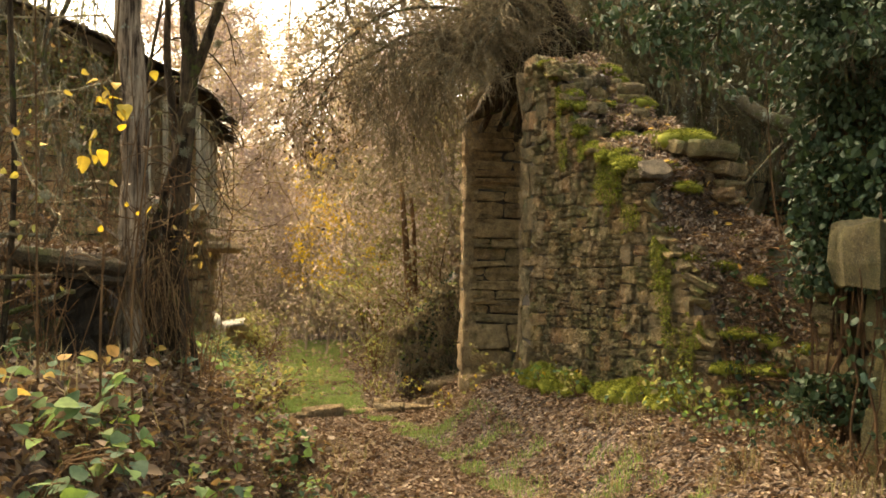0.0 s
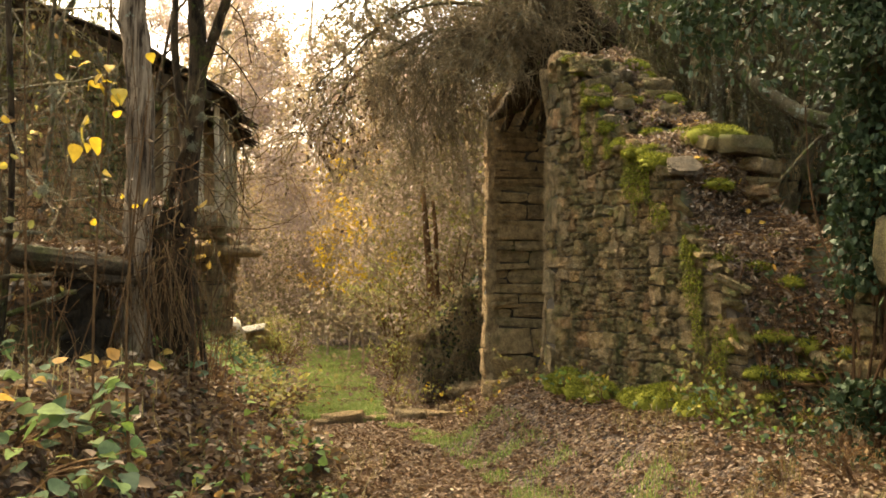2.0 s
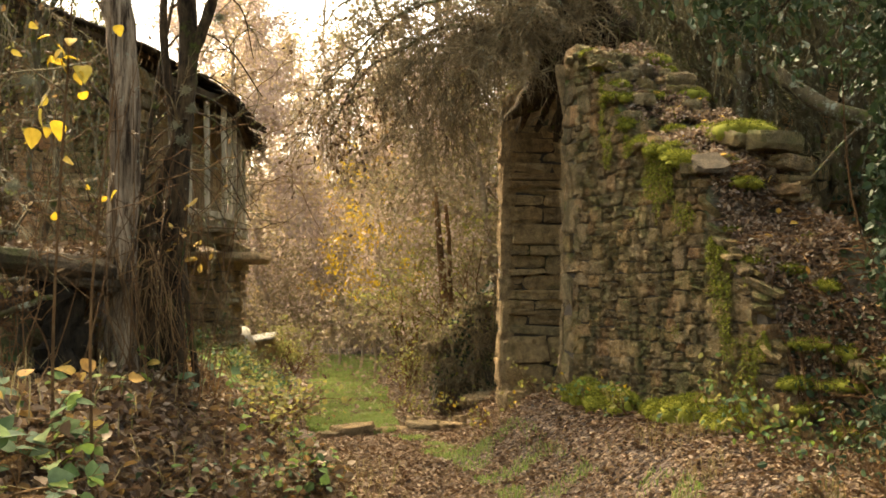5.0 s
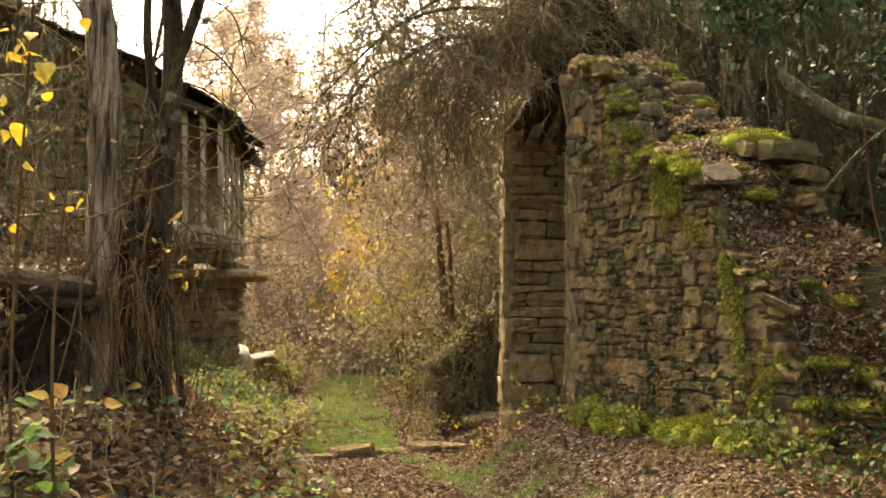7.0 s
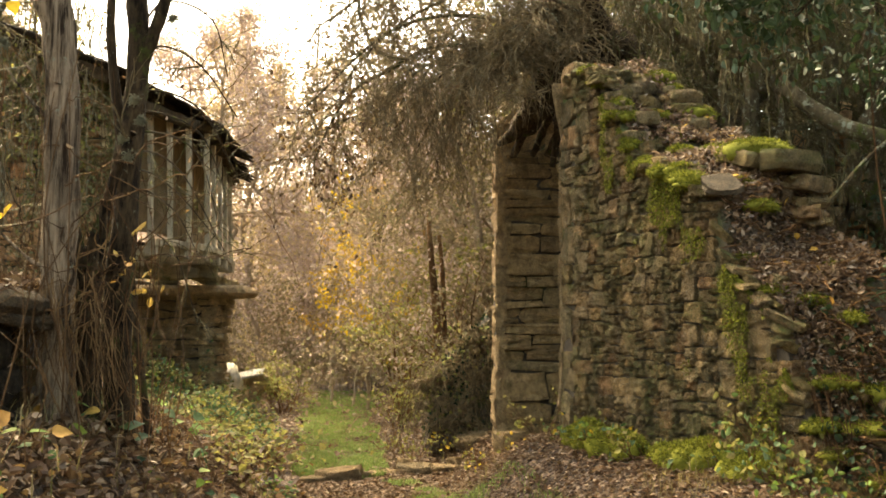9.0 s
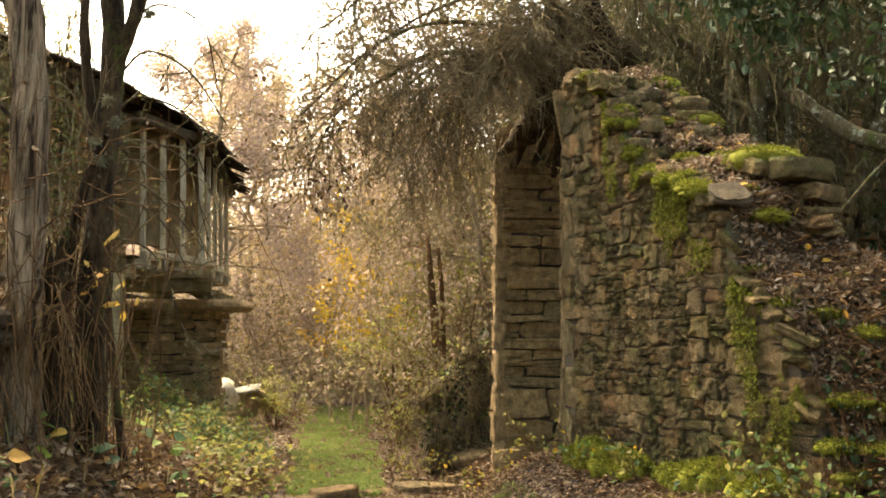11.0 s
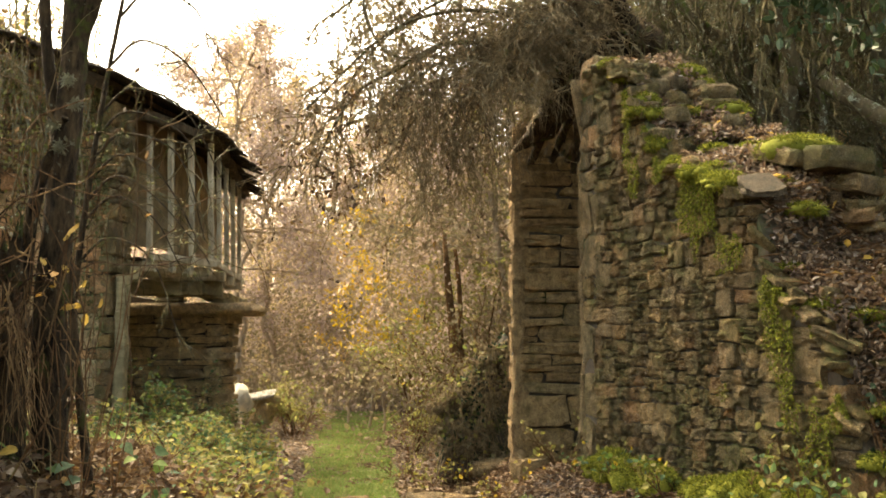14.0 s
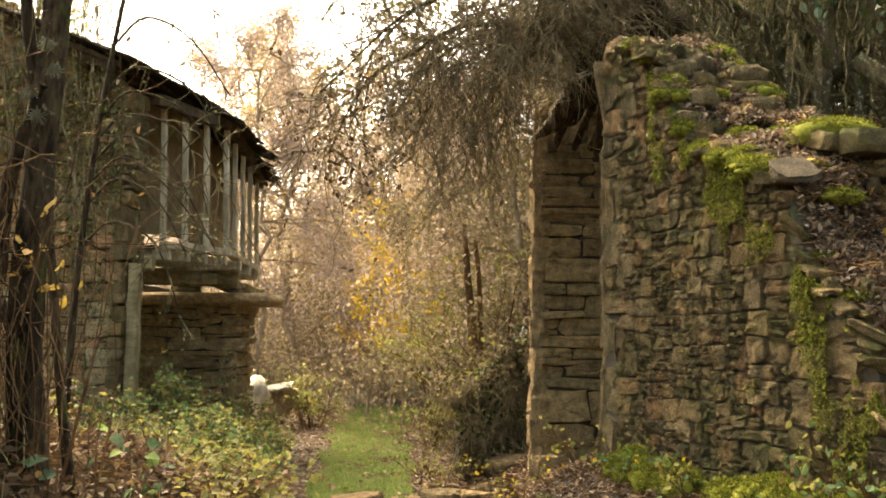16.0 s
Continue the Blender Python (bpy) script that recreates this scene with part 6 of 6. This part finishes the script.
build_stone_heap()
bush(-3.75, 21.6, 0.5, 1.2, (("lime", 0.6), ("olive", 0.4)), 800, 0.055, "green bush beside the pale slab", group="lane bushes")
bush(-0.25, 16.6, 0.5, 1.0, (("thicket", 0.6), ("olive", 0.4)), 1800, 0.05, "brown half-bare shrub beside the lane", group="")
bush(0.3, 16.6, 0.7, 2.6, (("olive", 0.3), ("thicket", 0.7)), 2200, 0.06, "brown half-bare shrub beside the lane", group="")
for x, y, h, m in ((2.5, 6.5, 0.35, "ivy"), (2.45, 5.9, 0.35, "dead_leaf"), (2.3, 7.0, 0.3, "bramble"), (2.6, 5.4, 0.35, "dead_leaf"), (2.2, 6.2, 0.2, "dead_leaf")):
    bush(x, y, 0.25, h, ((m, 0.5), ("dead_leaf", 0.3), ("ivy", 0.2)), 110, 0.05, "low dark weeds and withered stems below the ivy", "weed", 12, "weeds below the ivy")
# weeds at the wall foot
for s, o, h, m in ((0.25, 0.12, 0.35, "yellow"), (0.75, 0.2, 0.35, "olive"), (1.0, 0.16, 0.4, "yellow"), (1.5, 0.18, 0.35, "olive"), (2.0, 0.2, 0.4, "bramble"), (2.5, 0.18, 0.5, "bramble"), (2.9, 0.2, 0.6, "bramble"), (3.3, 0.3, 0.5, "bramble"), (2.7, 0.05, 0.7, "olive")):
    p = W_O + s * W_D - o * W_N
    bush(p[0], p[1], 0.2, h * 0.7, ((m, 0.12), ("olive", 0.38), ("bramble", 0.5)), 80, 0.05, "leafy weed at the foot of the ruined wall", "weed", 7, "weeds at the wall foot")
for x, y, m in ((0.35, 12.6, "yellow"), (-0.1, 14.4, "yellow"), (0.1, 15.0, "olive"), (-0.6, 14.0, "olive"), (0.9, 12.3, "olive"), (-1.0, 15.2, "olive")):
    bush(x, y, 0.25, 0.4, ((m, 0.35), ("olive", 0.65)), 60, 0.05, "small yellowing weed beside the lane", "weed", 7, "weeds by the lane")


def build_yellow_sapling():
    t = thing("sapling", "thin sapling with a few large yellow leaves", "sapling")
    g = Geo()
    for dx, top in ((0.0, 3.0), (-0.25, 2.7), (-0.5, 2.9), (0.12, 2.2), (-0.75, 2.5)):
        tube(g, bend([(-0.95 + dx, 3.9, 0.8), (-0.97 + dx, 3.88, 1.5), (-0.93 + dx + rng.normal(0, 0.05), 3.88, top)], 14), np.linspace(0.007, 0.003, 14), 5)
        for _ in range(4):
            z = 1.4 + (top - 1.4) * rng.random()
            tube(g, curve_pts((-0.95 + dx, 3.88, z), (-0.95 + dx + rng.normal(0, 0.2), 3.88 + rng.normal(0, 0.1), z + 0.12), 6, 0, 0.01), np.linspace(0.003, 0.0015, 6), 3)
    part("stems", g, "brown_twig", t)
    g = Geo()
    big = np.array([(-0.935, 3.86, 2.31), (-0.955, 3.87, 2.28), (-0.92, 3.88, 2.26), (-0.985, 3.86, 2.28), (-1.0, 3.85, 2.15), (-1.02, 3.86, 2.13), (-1.03, 3.85, 2.05), (-0.97, 3.87, 2.33)])
    broad_leaves(g, np.repeat(big, 2, 0) + rng.normal(0, 0.02, (16, 3)), 0.06, 0.0, (0, 0, -1.2))
    few = np.stack([-1.5 + 0.7 * rng.random(18), 3.8 + 0.3 * rng.random(18), 1.6 + 0.8 * rng.random(18)], 1)
    broad_leaves(g, few, 0.034)
    part("leaves", g, "yellow", t, smooth=True)
    v = thing("sapling", "young stems with yellow leaves by the trunk", "sapling")
    g = Geo()
    pos = np.stack([-1.2 + rng.normal(0, 0.06, 16), 6.0 + rng.normal(0, 0.06, 16), 1.65 + 0.4 * rng.random(16)], 1)
    leaves(g, pos, 0.05, 0.65, 0, 0.1, True)
    part("leaves", g, "ochre", v)
    g = Geo()
    for _ in range(5):
        tube(g, curve_pts((-1.2 + rng.normal(0, 0.05), 6.0, 0.9), (-1.2 + rng.normal(0, 0.06), 6.0, 2.0), 8, 0, 0.01), np.linspace(0.004, 0.002, 8), 4)
    part("stems", g, "brown_twig", v)


build_yellow_sapling()


def build_bank_cover():
    """Curled leaves, bramble runners and single broad leaves over the near bank."""
    g = Geo()
    p = scatter(7000, -2.4, -0.42, 2.6, 8.0)
    leaves(g, p + np.c_[np.zeros((len(p), 2)), 0.02 + 0.08 * rng.random(len(p))], 0.05, 0.55, 0.35, 0.3)
    tagged(part("bank_leaves", g, "dead_leaf"), "curled brown leaves heaped on the bank", "leaves", kind="stuff")
    g = Geo()
    p = scatter(36, -2.0, -0.45, 3.0, 7.0)
    broad_leaves(g, p + np.c_[np.zeros((len(p), 2)), 0.06 + 0.10 * rng.random(len(p))], 0.07, 0.45)
    tagged(part("bank_ochre_leaves", g, "ochre", smooth=True), "large ochre leaves lying on the bank", "leaves", kind="stuff")
    run = thing("bramble", "long bramble runners with dull green leaves over the bank", "bramble", "brambles on the bank")
    g, lv = Geo(), []
    for _ in range(65):
        x, y = -2.0 + 1.45 * rng.random(), 3.0 + 4.6 * rng.random()
        a, h = rng.random() * 6.28, 0.06 + 0.18 * rng.random()
        z = float(gz(x, y))
        x2, y2 = x + 0.45 * math.cos(a), y + 0.45 * math.sin(a)
        q = bend([(x, y, z), (0.5 * (x + x2), 0.5 * (y + y2), z + h), (x2, y2, float(gz(x2, y2)) + 0.3 * h)], 12)
        tube(g, q, np.linspace(0.0035, 0.0018, 12), 4)
        lv += list(q[rng.integers(3, 12, size=5)])
    part("stems", g, "brown_twig", run)
    g = Geo()
    broad_leaves(g, np.array(lv) + rng.normal(0, 0.03, (len(lv), 3)), 0.062, 0.45)
    part("leaves", g, "bramble", run, smooth=True)
    # brown leafy tangle round the hollow
    for x, y, r, h, n in ((-2.2, 5.3, 0.4, 0.9, 260), (-2.5, 5.6, 0.5, 1.5, 420)):
        bush(x, y, r, h, (("dead_leaf", 0.85), ("olive", 0.15)), n, 0.06, "withered brown shrub on the bank", "shrub", 13, "withered shrubs on the bank")


build_bank_cover()


def build_dead_stems():
    g = Geo()
    for _ in range(120):
        x, y = -2.6 + 1.9 * rng.random(), 4.8 + 2.2 * rng.random()
        if x > -1.1:
            continue
        z = float(gz(x, y))
        h = 0.5 + 1.5 * rng.random()**2
        tube(g, bend([(x, y, z), (x + rng.normal(0, 0.12), y, z + h * 0.5), (x + rng.normal(0, 0.18), y + rng.normal(0, 0.1), z + h)], 10), np.linspace(0.004, 0.0015, 10) * (0.5 + 0.8 * rng.random()), 4)
    for _ in range(60):
        x, y = -2.6 + 1.6 * rng.random(), 4.6 + 2.0 * rng.random()
        z = 1.0 + 1.6 * rng.random()
        tube(g, curve_pts((x, y, z), (x + rng.normal(0, 0.5), y + rng.normal(0, 0.2), z + rng.normal(0, 0.3)), 16, 0.25 * rng.normal(), 0.018), np.linspace(0.0032, 0.0015, 16), 4)
    tagged(part("dead_stems", g, "brown_twig"), "thin dry stems standing on the bank", "stems", kind="stuff")
    g = Geo()
    m = 900
    pos = np.stack([-2.8 + 1.6 * rng.random(m), 5.0 + 2.2 * rng.random(m), 1.0 + 2.0 * rng.random(m)**1.3], 1)
    leaves(g, pos[:240], 0.035, 0.6, 0, 0.15)
    tagged(part("hanging_leaves", g, "dead_leaf"), "withered leaves caught among dry stems", "leaves", kind="stuff")
    # lichen tufts
    for k, p in enumerate(((-1.25, 5.95, 2.42), (-1.22, 5.95, 2.34), (-1.55, 5.4, 2.72), (-1.62, 5.3, 2.3), (-1.22, 6.0, 2.62), (-1.18, 5.98, 2.52), (-1.7, 5.2, 2.5), (-1.9, 5.3, 2.35), (-1.05, 6.0, 3.0), (-1.65, 5.0, 2.0), (-2.0, 5.2, 1.9))):
        g = Geo()
        for _ in range(80):
            d = unit(rng.normal(0, 1, 3)) * 0.026 * (0.6 + rng.random()) + [0, 0, -0.008]
            tube(g, curve_pts(p, np.array(p) + d, 4, 0, 0.006), (0.003, 0.003, 0.002, 0.001), 3)
        tagged(part("lichen_tuft", g, "pale_lichen"), "pale grey-green lichen tuft on a twig", "lichen", "lichen tufts")


build_dead_stems()

# ---- the wood behind ----


def forest_tree(x, y, h, r, mat, n, size, label, lean=0.0, low=0.16, kids=22):
    t = tree_thing(label, "trees of the wood")
    z0 = float(gz(x, y))
    g, f, tips = Geo(), Geo(), []
    p = curve_pts((x, y, z0 - 0.1), (x + lean, y, z0 + h), 16, 0, 0.05 * h**0.5)
    tube(g, p, np.linspace(r * 0.62, r * 0.2, 16), 7, 0.15)
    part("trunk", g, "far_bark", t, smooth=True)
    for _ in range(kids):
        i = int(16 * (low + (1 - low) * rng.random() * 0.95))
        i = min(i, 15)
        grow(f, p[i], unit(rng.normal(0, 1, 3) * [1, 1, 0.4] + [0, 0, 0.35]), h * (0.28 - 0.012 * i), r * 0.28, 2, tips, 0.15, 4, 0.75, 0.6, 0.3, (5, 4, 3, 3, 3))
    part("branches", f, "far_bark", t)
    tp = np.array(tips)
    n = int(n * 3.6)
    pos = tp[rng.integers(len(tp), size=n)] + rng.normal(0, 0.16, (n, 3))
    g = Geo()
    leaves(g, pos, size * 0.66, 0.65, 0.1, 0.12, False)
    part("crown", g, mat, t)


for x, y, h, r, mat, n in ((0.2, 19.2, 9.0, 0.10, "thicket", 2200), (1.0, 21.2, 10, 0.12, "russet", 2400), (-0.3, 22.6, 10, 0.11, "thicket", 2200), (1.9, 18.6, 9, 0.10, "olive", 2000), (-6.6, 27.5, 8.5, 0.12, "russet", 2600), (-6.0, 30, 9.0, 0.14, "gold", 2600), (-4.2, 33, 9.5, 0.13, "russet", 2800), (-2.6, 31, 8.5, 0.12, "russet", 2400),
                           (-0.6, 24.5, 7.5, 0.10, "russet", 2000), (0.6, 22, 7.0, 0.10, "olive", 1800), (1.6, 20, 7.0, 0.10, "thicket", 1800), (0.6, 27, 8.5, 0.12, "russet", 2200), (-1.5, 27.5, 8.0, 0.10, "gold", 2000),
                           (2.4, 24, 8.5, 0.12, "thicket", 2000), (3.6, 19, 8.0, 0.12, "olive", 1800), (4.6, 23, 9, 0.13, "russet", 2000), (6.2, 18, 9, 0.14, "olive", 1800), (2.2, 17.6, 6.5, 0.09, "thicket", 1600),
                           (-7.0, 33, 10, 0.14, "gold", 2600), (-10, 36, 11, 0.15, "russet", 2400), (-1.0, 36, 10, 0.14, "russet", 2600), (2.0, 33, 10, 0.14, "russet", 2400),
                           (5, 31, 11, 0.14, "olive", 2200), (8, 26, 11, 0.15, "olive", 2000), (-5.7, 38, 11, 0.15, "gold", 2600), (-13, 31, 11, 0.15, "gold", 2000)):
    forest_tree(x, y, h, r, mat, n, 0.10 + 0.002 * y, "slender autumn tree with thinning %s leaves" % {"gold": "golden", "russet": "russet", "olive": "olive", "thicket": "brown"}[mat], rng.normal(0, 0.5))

# slim saplings that keep their yellow leaves
for x, y, h in ((-2.7, 24.0, 4.6), (-2.2, 22.6, 4.2), (-3.4, 25.5, 5.0)):
    t = tree_thing("slim sapling keeping its yellow autumn leaves", "yellow saplings by the lane")
    z0 = float(gz(x, y))
    g, f, tips = Geo(), Geo(), []
    p = curve_pts((x, y, z0 - 0.1), (x + rng.normal(0, 0.4), y, z0 + h), 14, 0, 0.06)
    tube(g, p, np.linspace(0.035, 0.012, 14), 6, 0.15)
    part("trunk", g, "far_bark", t, smooth=True)
    for k in range(12):
        grow(f, p[6 + k % 8], unit(rng.normal(0, 1, 3) * [1, 1, 0.3] + [0, 0, 0.2]), 0.7, 0.010, 2, tips, 0.3, 3, 0.75, 0.6, 0.3, (5, 4, 3, 3, 3))
    part("branches", f, "far_bark", t)
    tp = np.array(tips)
    g = Geo()
    leaves(g, tp[rng.integers(len(tp), size=520)] + rng.normal(0, 0.08, (520, 3)), 0.085, 0.7, 0.1, 0.12)
    part("leaves", g, "yellow" if x > -3 else "ochre", t)

# one dark leaning trunk beside the lane
t = tree_thing("dark slender bare trunk in the wood")
g = Geo()
tube(g, bend([(-0.42, 17.4, 0.3), (-0.48, 17.4, 1.6), (-0.58, 17.4, 2.7), (-0.64, 17.5, 3.4)], 16), np.linspace(0.085, 0.03, 16), 8, 0.2)
tube(g, bend([(-0.28, 17.6, 0.3), (-0.38, 17.6, 1.5), (-0.42, 17.6, 2.5), (-0.48, 17.6, 3.1)], 16), np.linspace(0.05, 0.03, 16), 7, 0.2)
part("trunk", g, "brown_twig", t, smooth=True)


def build_far_wood():
    stems, crowns = Geo(), {"gold": Geo(), "russet": Geo(), "thicket": Geo()}
    for _ in range(150):
        y = 40 + 45 * rng.random()
        x = -45 + 85 * rng.random()
        h = 9 + 5 * rng.random()
        z = float(gz(x, y))
        tube(stems, curve_pts((x, y, z - 0.1), (x + rng.normal(0, 0.6), y, z + h), 8, 0, 0.15), np.linspace(0.15, 0.04, 8), 5)
        m = ("gold", "russet", "russet", "thicket")[int(4 * rng.random())]
        n = 1400
        u = unit(rng.normal(0, 1, (n, 3))) * rng.random((n, 1))**0.5
        pos = np.array([x, y, z + h * 0.68]) + u * [h * 0.24, h * 0.24, h * 0.38]
        k = vnoise(pos[:, 0] * 1.1, pos[:, 2] * 1.1 + pos[:, 1], 77) > 0.4
        leaves(crowns[m], pos[k], 0.18, 0.7, 0.1, 0.12, False)
    tagged(part("far_wood_trunks", stems, "far_bark"), "distant trunks of the autumn wood, haze put into their colour", "wood", kind="stuff")
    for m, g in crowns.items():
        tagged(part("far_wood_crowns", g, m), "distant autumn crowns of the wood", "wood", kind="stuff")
    # dense wood on the rising ground to the right and across the lane's end
    dense = Geo()
    m = 34000
    pos = np.stack([1.2 + 13 * rng.random(m), 17 + 12 * rng.random(m), 0.3 + 9 * rng.random(m)], 1)
    pos = pos[vnoise(pos[:, 0] * 0.9 + pos[:, 1], pos[:, 2] * 0.7, 78) > 0.36]
    leaves(dense, pos, 0.21, 0.65, 0.1, 0.12, False)
    tagged(part("wood_thicket", dense, "thicket"), "dense brown thicket of the wood", "thicket", kind="stuff")
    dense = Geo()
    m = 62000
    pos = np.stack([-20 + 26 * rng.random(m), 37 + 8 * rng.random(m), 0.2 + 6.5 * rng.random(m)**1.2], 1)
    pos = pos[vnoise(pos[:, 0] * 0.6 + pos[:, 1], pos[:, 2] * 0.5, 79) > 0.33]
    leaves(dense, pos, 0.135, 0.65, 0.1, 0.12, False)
    tagged(part("wood_thicket", dense, "russet"), "dense russet thicket across the lane's end, paled with haze colour", "thicket", kind="stuff")
    dense = Geo()
    m = 26000
    pos = np.stack([-14 + 18 * rng.random(m), 30.5 + 5 * rng.random(m), 0.1 + 3.4 * rng.random(m)**1.3], 1)
    pos = pos[(vnoise(pos[:, 0] * 0.8 + pos[:, 1], pos[:, 2] * 0.8, 80) > 0.3)]
    leaves(dense, pos, 0.13, 0.6, 0.1, 0.12, False)
    tagged(part("wood_thicket", dense, "thicket"), "low brown thicket at the lane's bend", "thicket", kind="stuff")
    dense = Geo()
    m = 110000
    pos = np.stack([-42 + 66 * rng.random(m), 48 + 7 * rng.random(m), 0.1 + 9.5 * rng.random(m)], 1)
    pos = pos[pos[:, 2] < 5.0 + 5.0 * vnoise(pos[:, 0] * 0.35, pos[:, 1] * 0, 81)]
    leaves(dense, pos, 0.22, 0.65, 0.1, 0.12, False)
    tagged(part("far_wood_edge", dense, "russet"), "distant russet wood closing the view, haze put into its colour", "wood", kind="stuff")
    # undergrowth: dry stems and brown brush between the trees
    stems, brush = Geo(), Geo()
    for _ in range(1000):
        y = 18 + 26 * rng.random()
        x = np.interp(y, YR, EDGE_R) + 0.5 + 9 * rng.random()**1.4 if rng.random() < 0.6 else np.interp(y, YS, EDGE_L) - 1.5 - 9 * rng.random()
        if y > 28 and rng.random() < 0.8:
            y = 29.5 + 9 * rng.random()
            x = -13 + 17 * rng.random()
        if x < -3.4 and y < 21:
            continue
        z = float(gz(x, y))
        h = 1.0 + 2.6 * rng.random()
        tube(stems, bend([(x, y, z), (x + rng.normal(0, 0.1), y, z + h * 0.5), (x + rng.normal(0, 0.7), y + rng.normal(0, 0.4), z + h)], 6), np.linspace(0.014, 0.005, 6), 3)
        n = 16
        pos = np.array([x, y, z]) + np.stack([rng.normal(0, 0.28, n), rng.normal(0, 0.28, n), h * rng.random(n)], 1)
        leaves(brush, pos, 0.085, 0.6, 0.1, 0.12, False)
    tagged(part("undergrowth_stems", stems, "far_bark"), "thin undergrowth stems paled to a hazy grey", "undergrowth", kind="stuff")
    tagged(part("undergrowth_leaves", brush, "thicket"), "brown leafy undergrowth below the trees", "undergrowth", kind="stuff")


build_far_wood()

# ---- fallen leaves and grass ----


def build_litter():
    g = Geo()
    n = 95000
    p = scatter(n, -1.6, 3.4, 3.8, 15.5, lambda x, y: ~(grass_strip(x, y) & ((y > 12.6) | (vnoise(x * 4, y * 4, 62) > 0.5))))
    leaves(g, p + np.c_[np.zeros((len(p), 2)), 0.004 + 0.015 * rng.random(len(p))], 0.045, 0.62, 0.6, 0.2)
    p = scatter(30000, -5.5, 1.5, 13, 30, lambda x, y: in_lane(x, y, 0.8) & (~grass_strip(x, y) | (vnoise(x * 5, y * 5, 8) > 0.5)))
    leaves(g, p + [0, 0, 0.035], 0.065, 0.6, 0.75, 0.18)
    p = scatter(9000, -4, 5, -4, 4, None)
    leaves(g, p + [0, 0, 0.01], 0.058, 0.6, 0.6, 0.2)
    p = scatter(17000, -3.0, -0.3, 2.2, 9.5, None)
    leaves(g, p + np.c_[np.zeros((len(p), 2)), 0.01 + 0.06 * rng.random(len(p))], 0.055, 0.6, 0.5, 0.2)
    tagged(part("leaf_litter", g, "litter"), "carpet of fallen brown leaves on the lane", "leaves", kind="stuff")
    g = Geo()
    yy = np.concatenate([6 + 6.4 * rng.random(15000), 12.7 + 17 * rng.random(95000)**1.3])
    mid, half = grass_line(yy)
    xx = mid + half * (2 * rng.random(len(yy)) - 1) * 1.15 + 0.25 * (vnoise(yy * 1.2, yy * 0, 9) - 0.5)
    keep = (yy > 12.6) | (vnoise(xx * 4, yy * 4, 62) > 0.42)
    xx, yy = xx[keep], yy[keep]
    p = np.stack([xx, yy, gz(xx, yy)], 1)
    p = p[(vnoise(p[:, 0] * 3, p[:, 1] * 3, 66) + 0.5 * rng.random(len(p)) > 0.5)]
    blades(g, p, np.where(p[:, 1] > 12.6, 0.03 + 0.06 * vnoise(p[:, 0] * 4, p[:, 1] * 4, 67), 0.04), 0.004, 0.6)
    tagged(part("grass", g, "grass"), "short green grass along the lane's middle", "grass", kind="stuff")
    strip = p
    g = Geo()
    p = strip[rng.integers(len(strip), size=9000)] + rng.normal(0, 0.08, (9000, 3)) * [1, 1, 0]
    blades(g, p, 0.06, 0.004, 0.9)
    p = scatter(5000, 1.0, 3.4, 5.0, 8.6, lambda x, y: vnoise(x * 3, y * 3, 63) > 0.5)
    blades(g, p, 0.10, 0.003, 0.9)
    p = scatter(1100, -2.6, -0.4, 2.6, 10, None)
    blades(g, p + np.c_[np.zeros((len(p), 2)), 0.12 * rng.random(len(p))], 0.16, 0.003, 1.5)
    p = scatter(9000, -6, 0.5, 9.0, 27, lambda x, y: ~in_lane(x, y, 0.05) & in_lane(x, y, 1.4) & (vnoise(x * 3, y * 3, 64) > 0.45))
    blades(g, p, 0.16, 0.004, 0.6)
    tagged(part("dry_grass", g, "dry_grass"), "dry yellow grass tufts along the banks", "grass", kind="stuff")


build_litter()
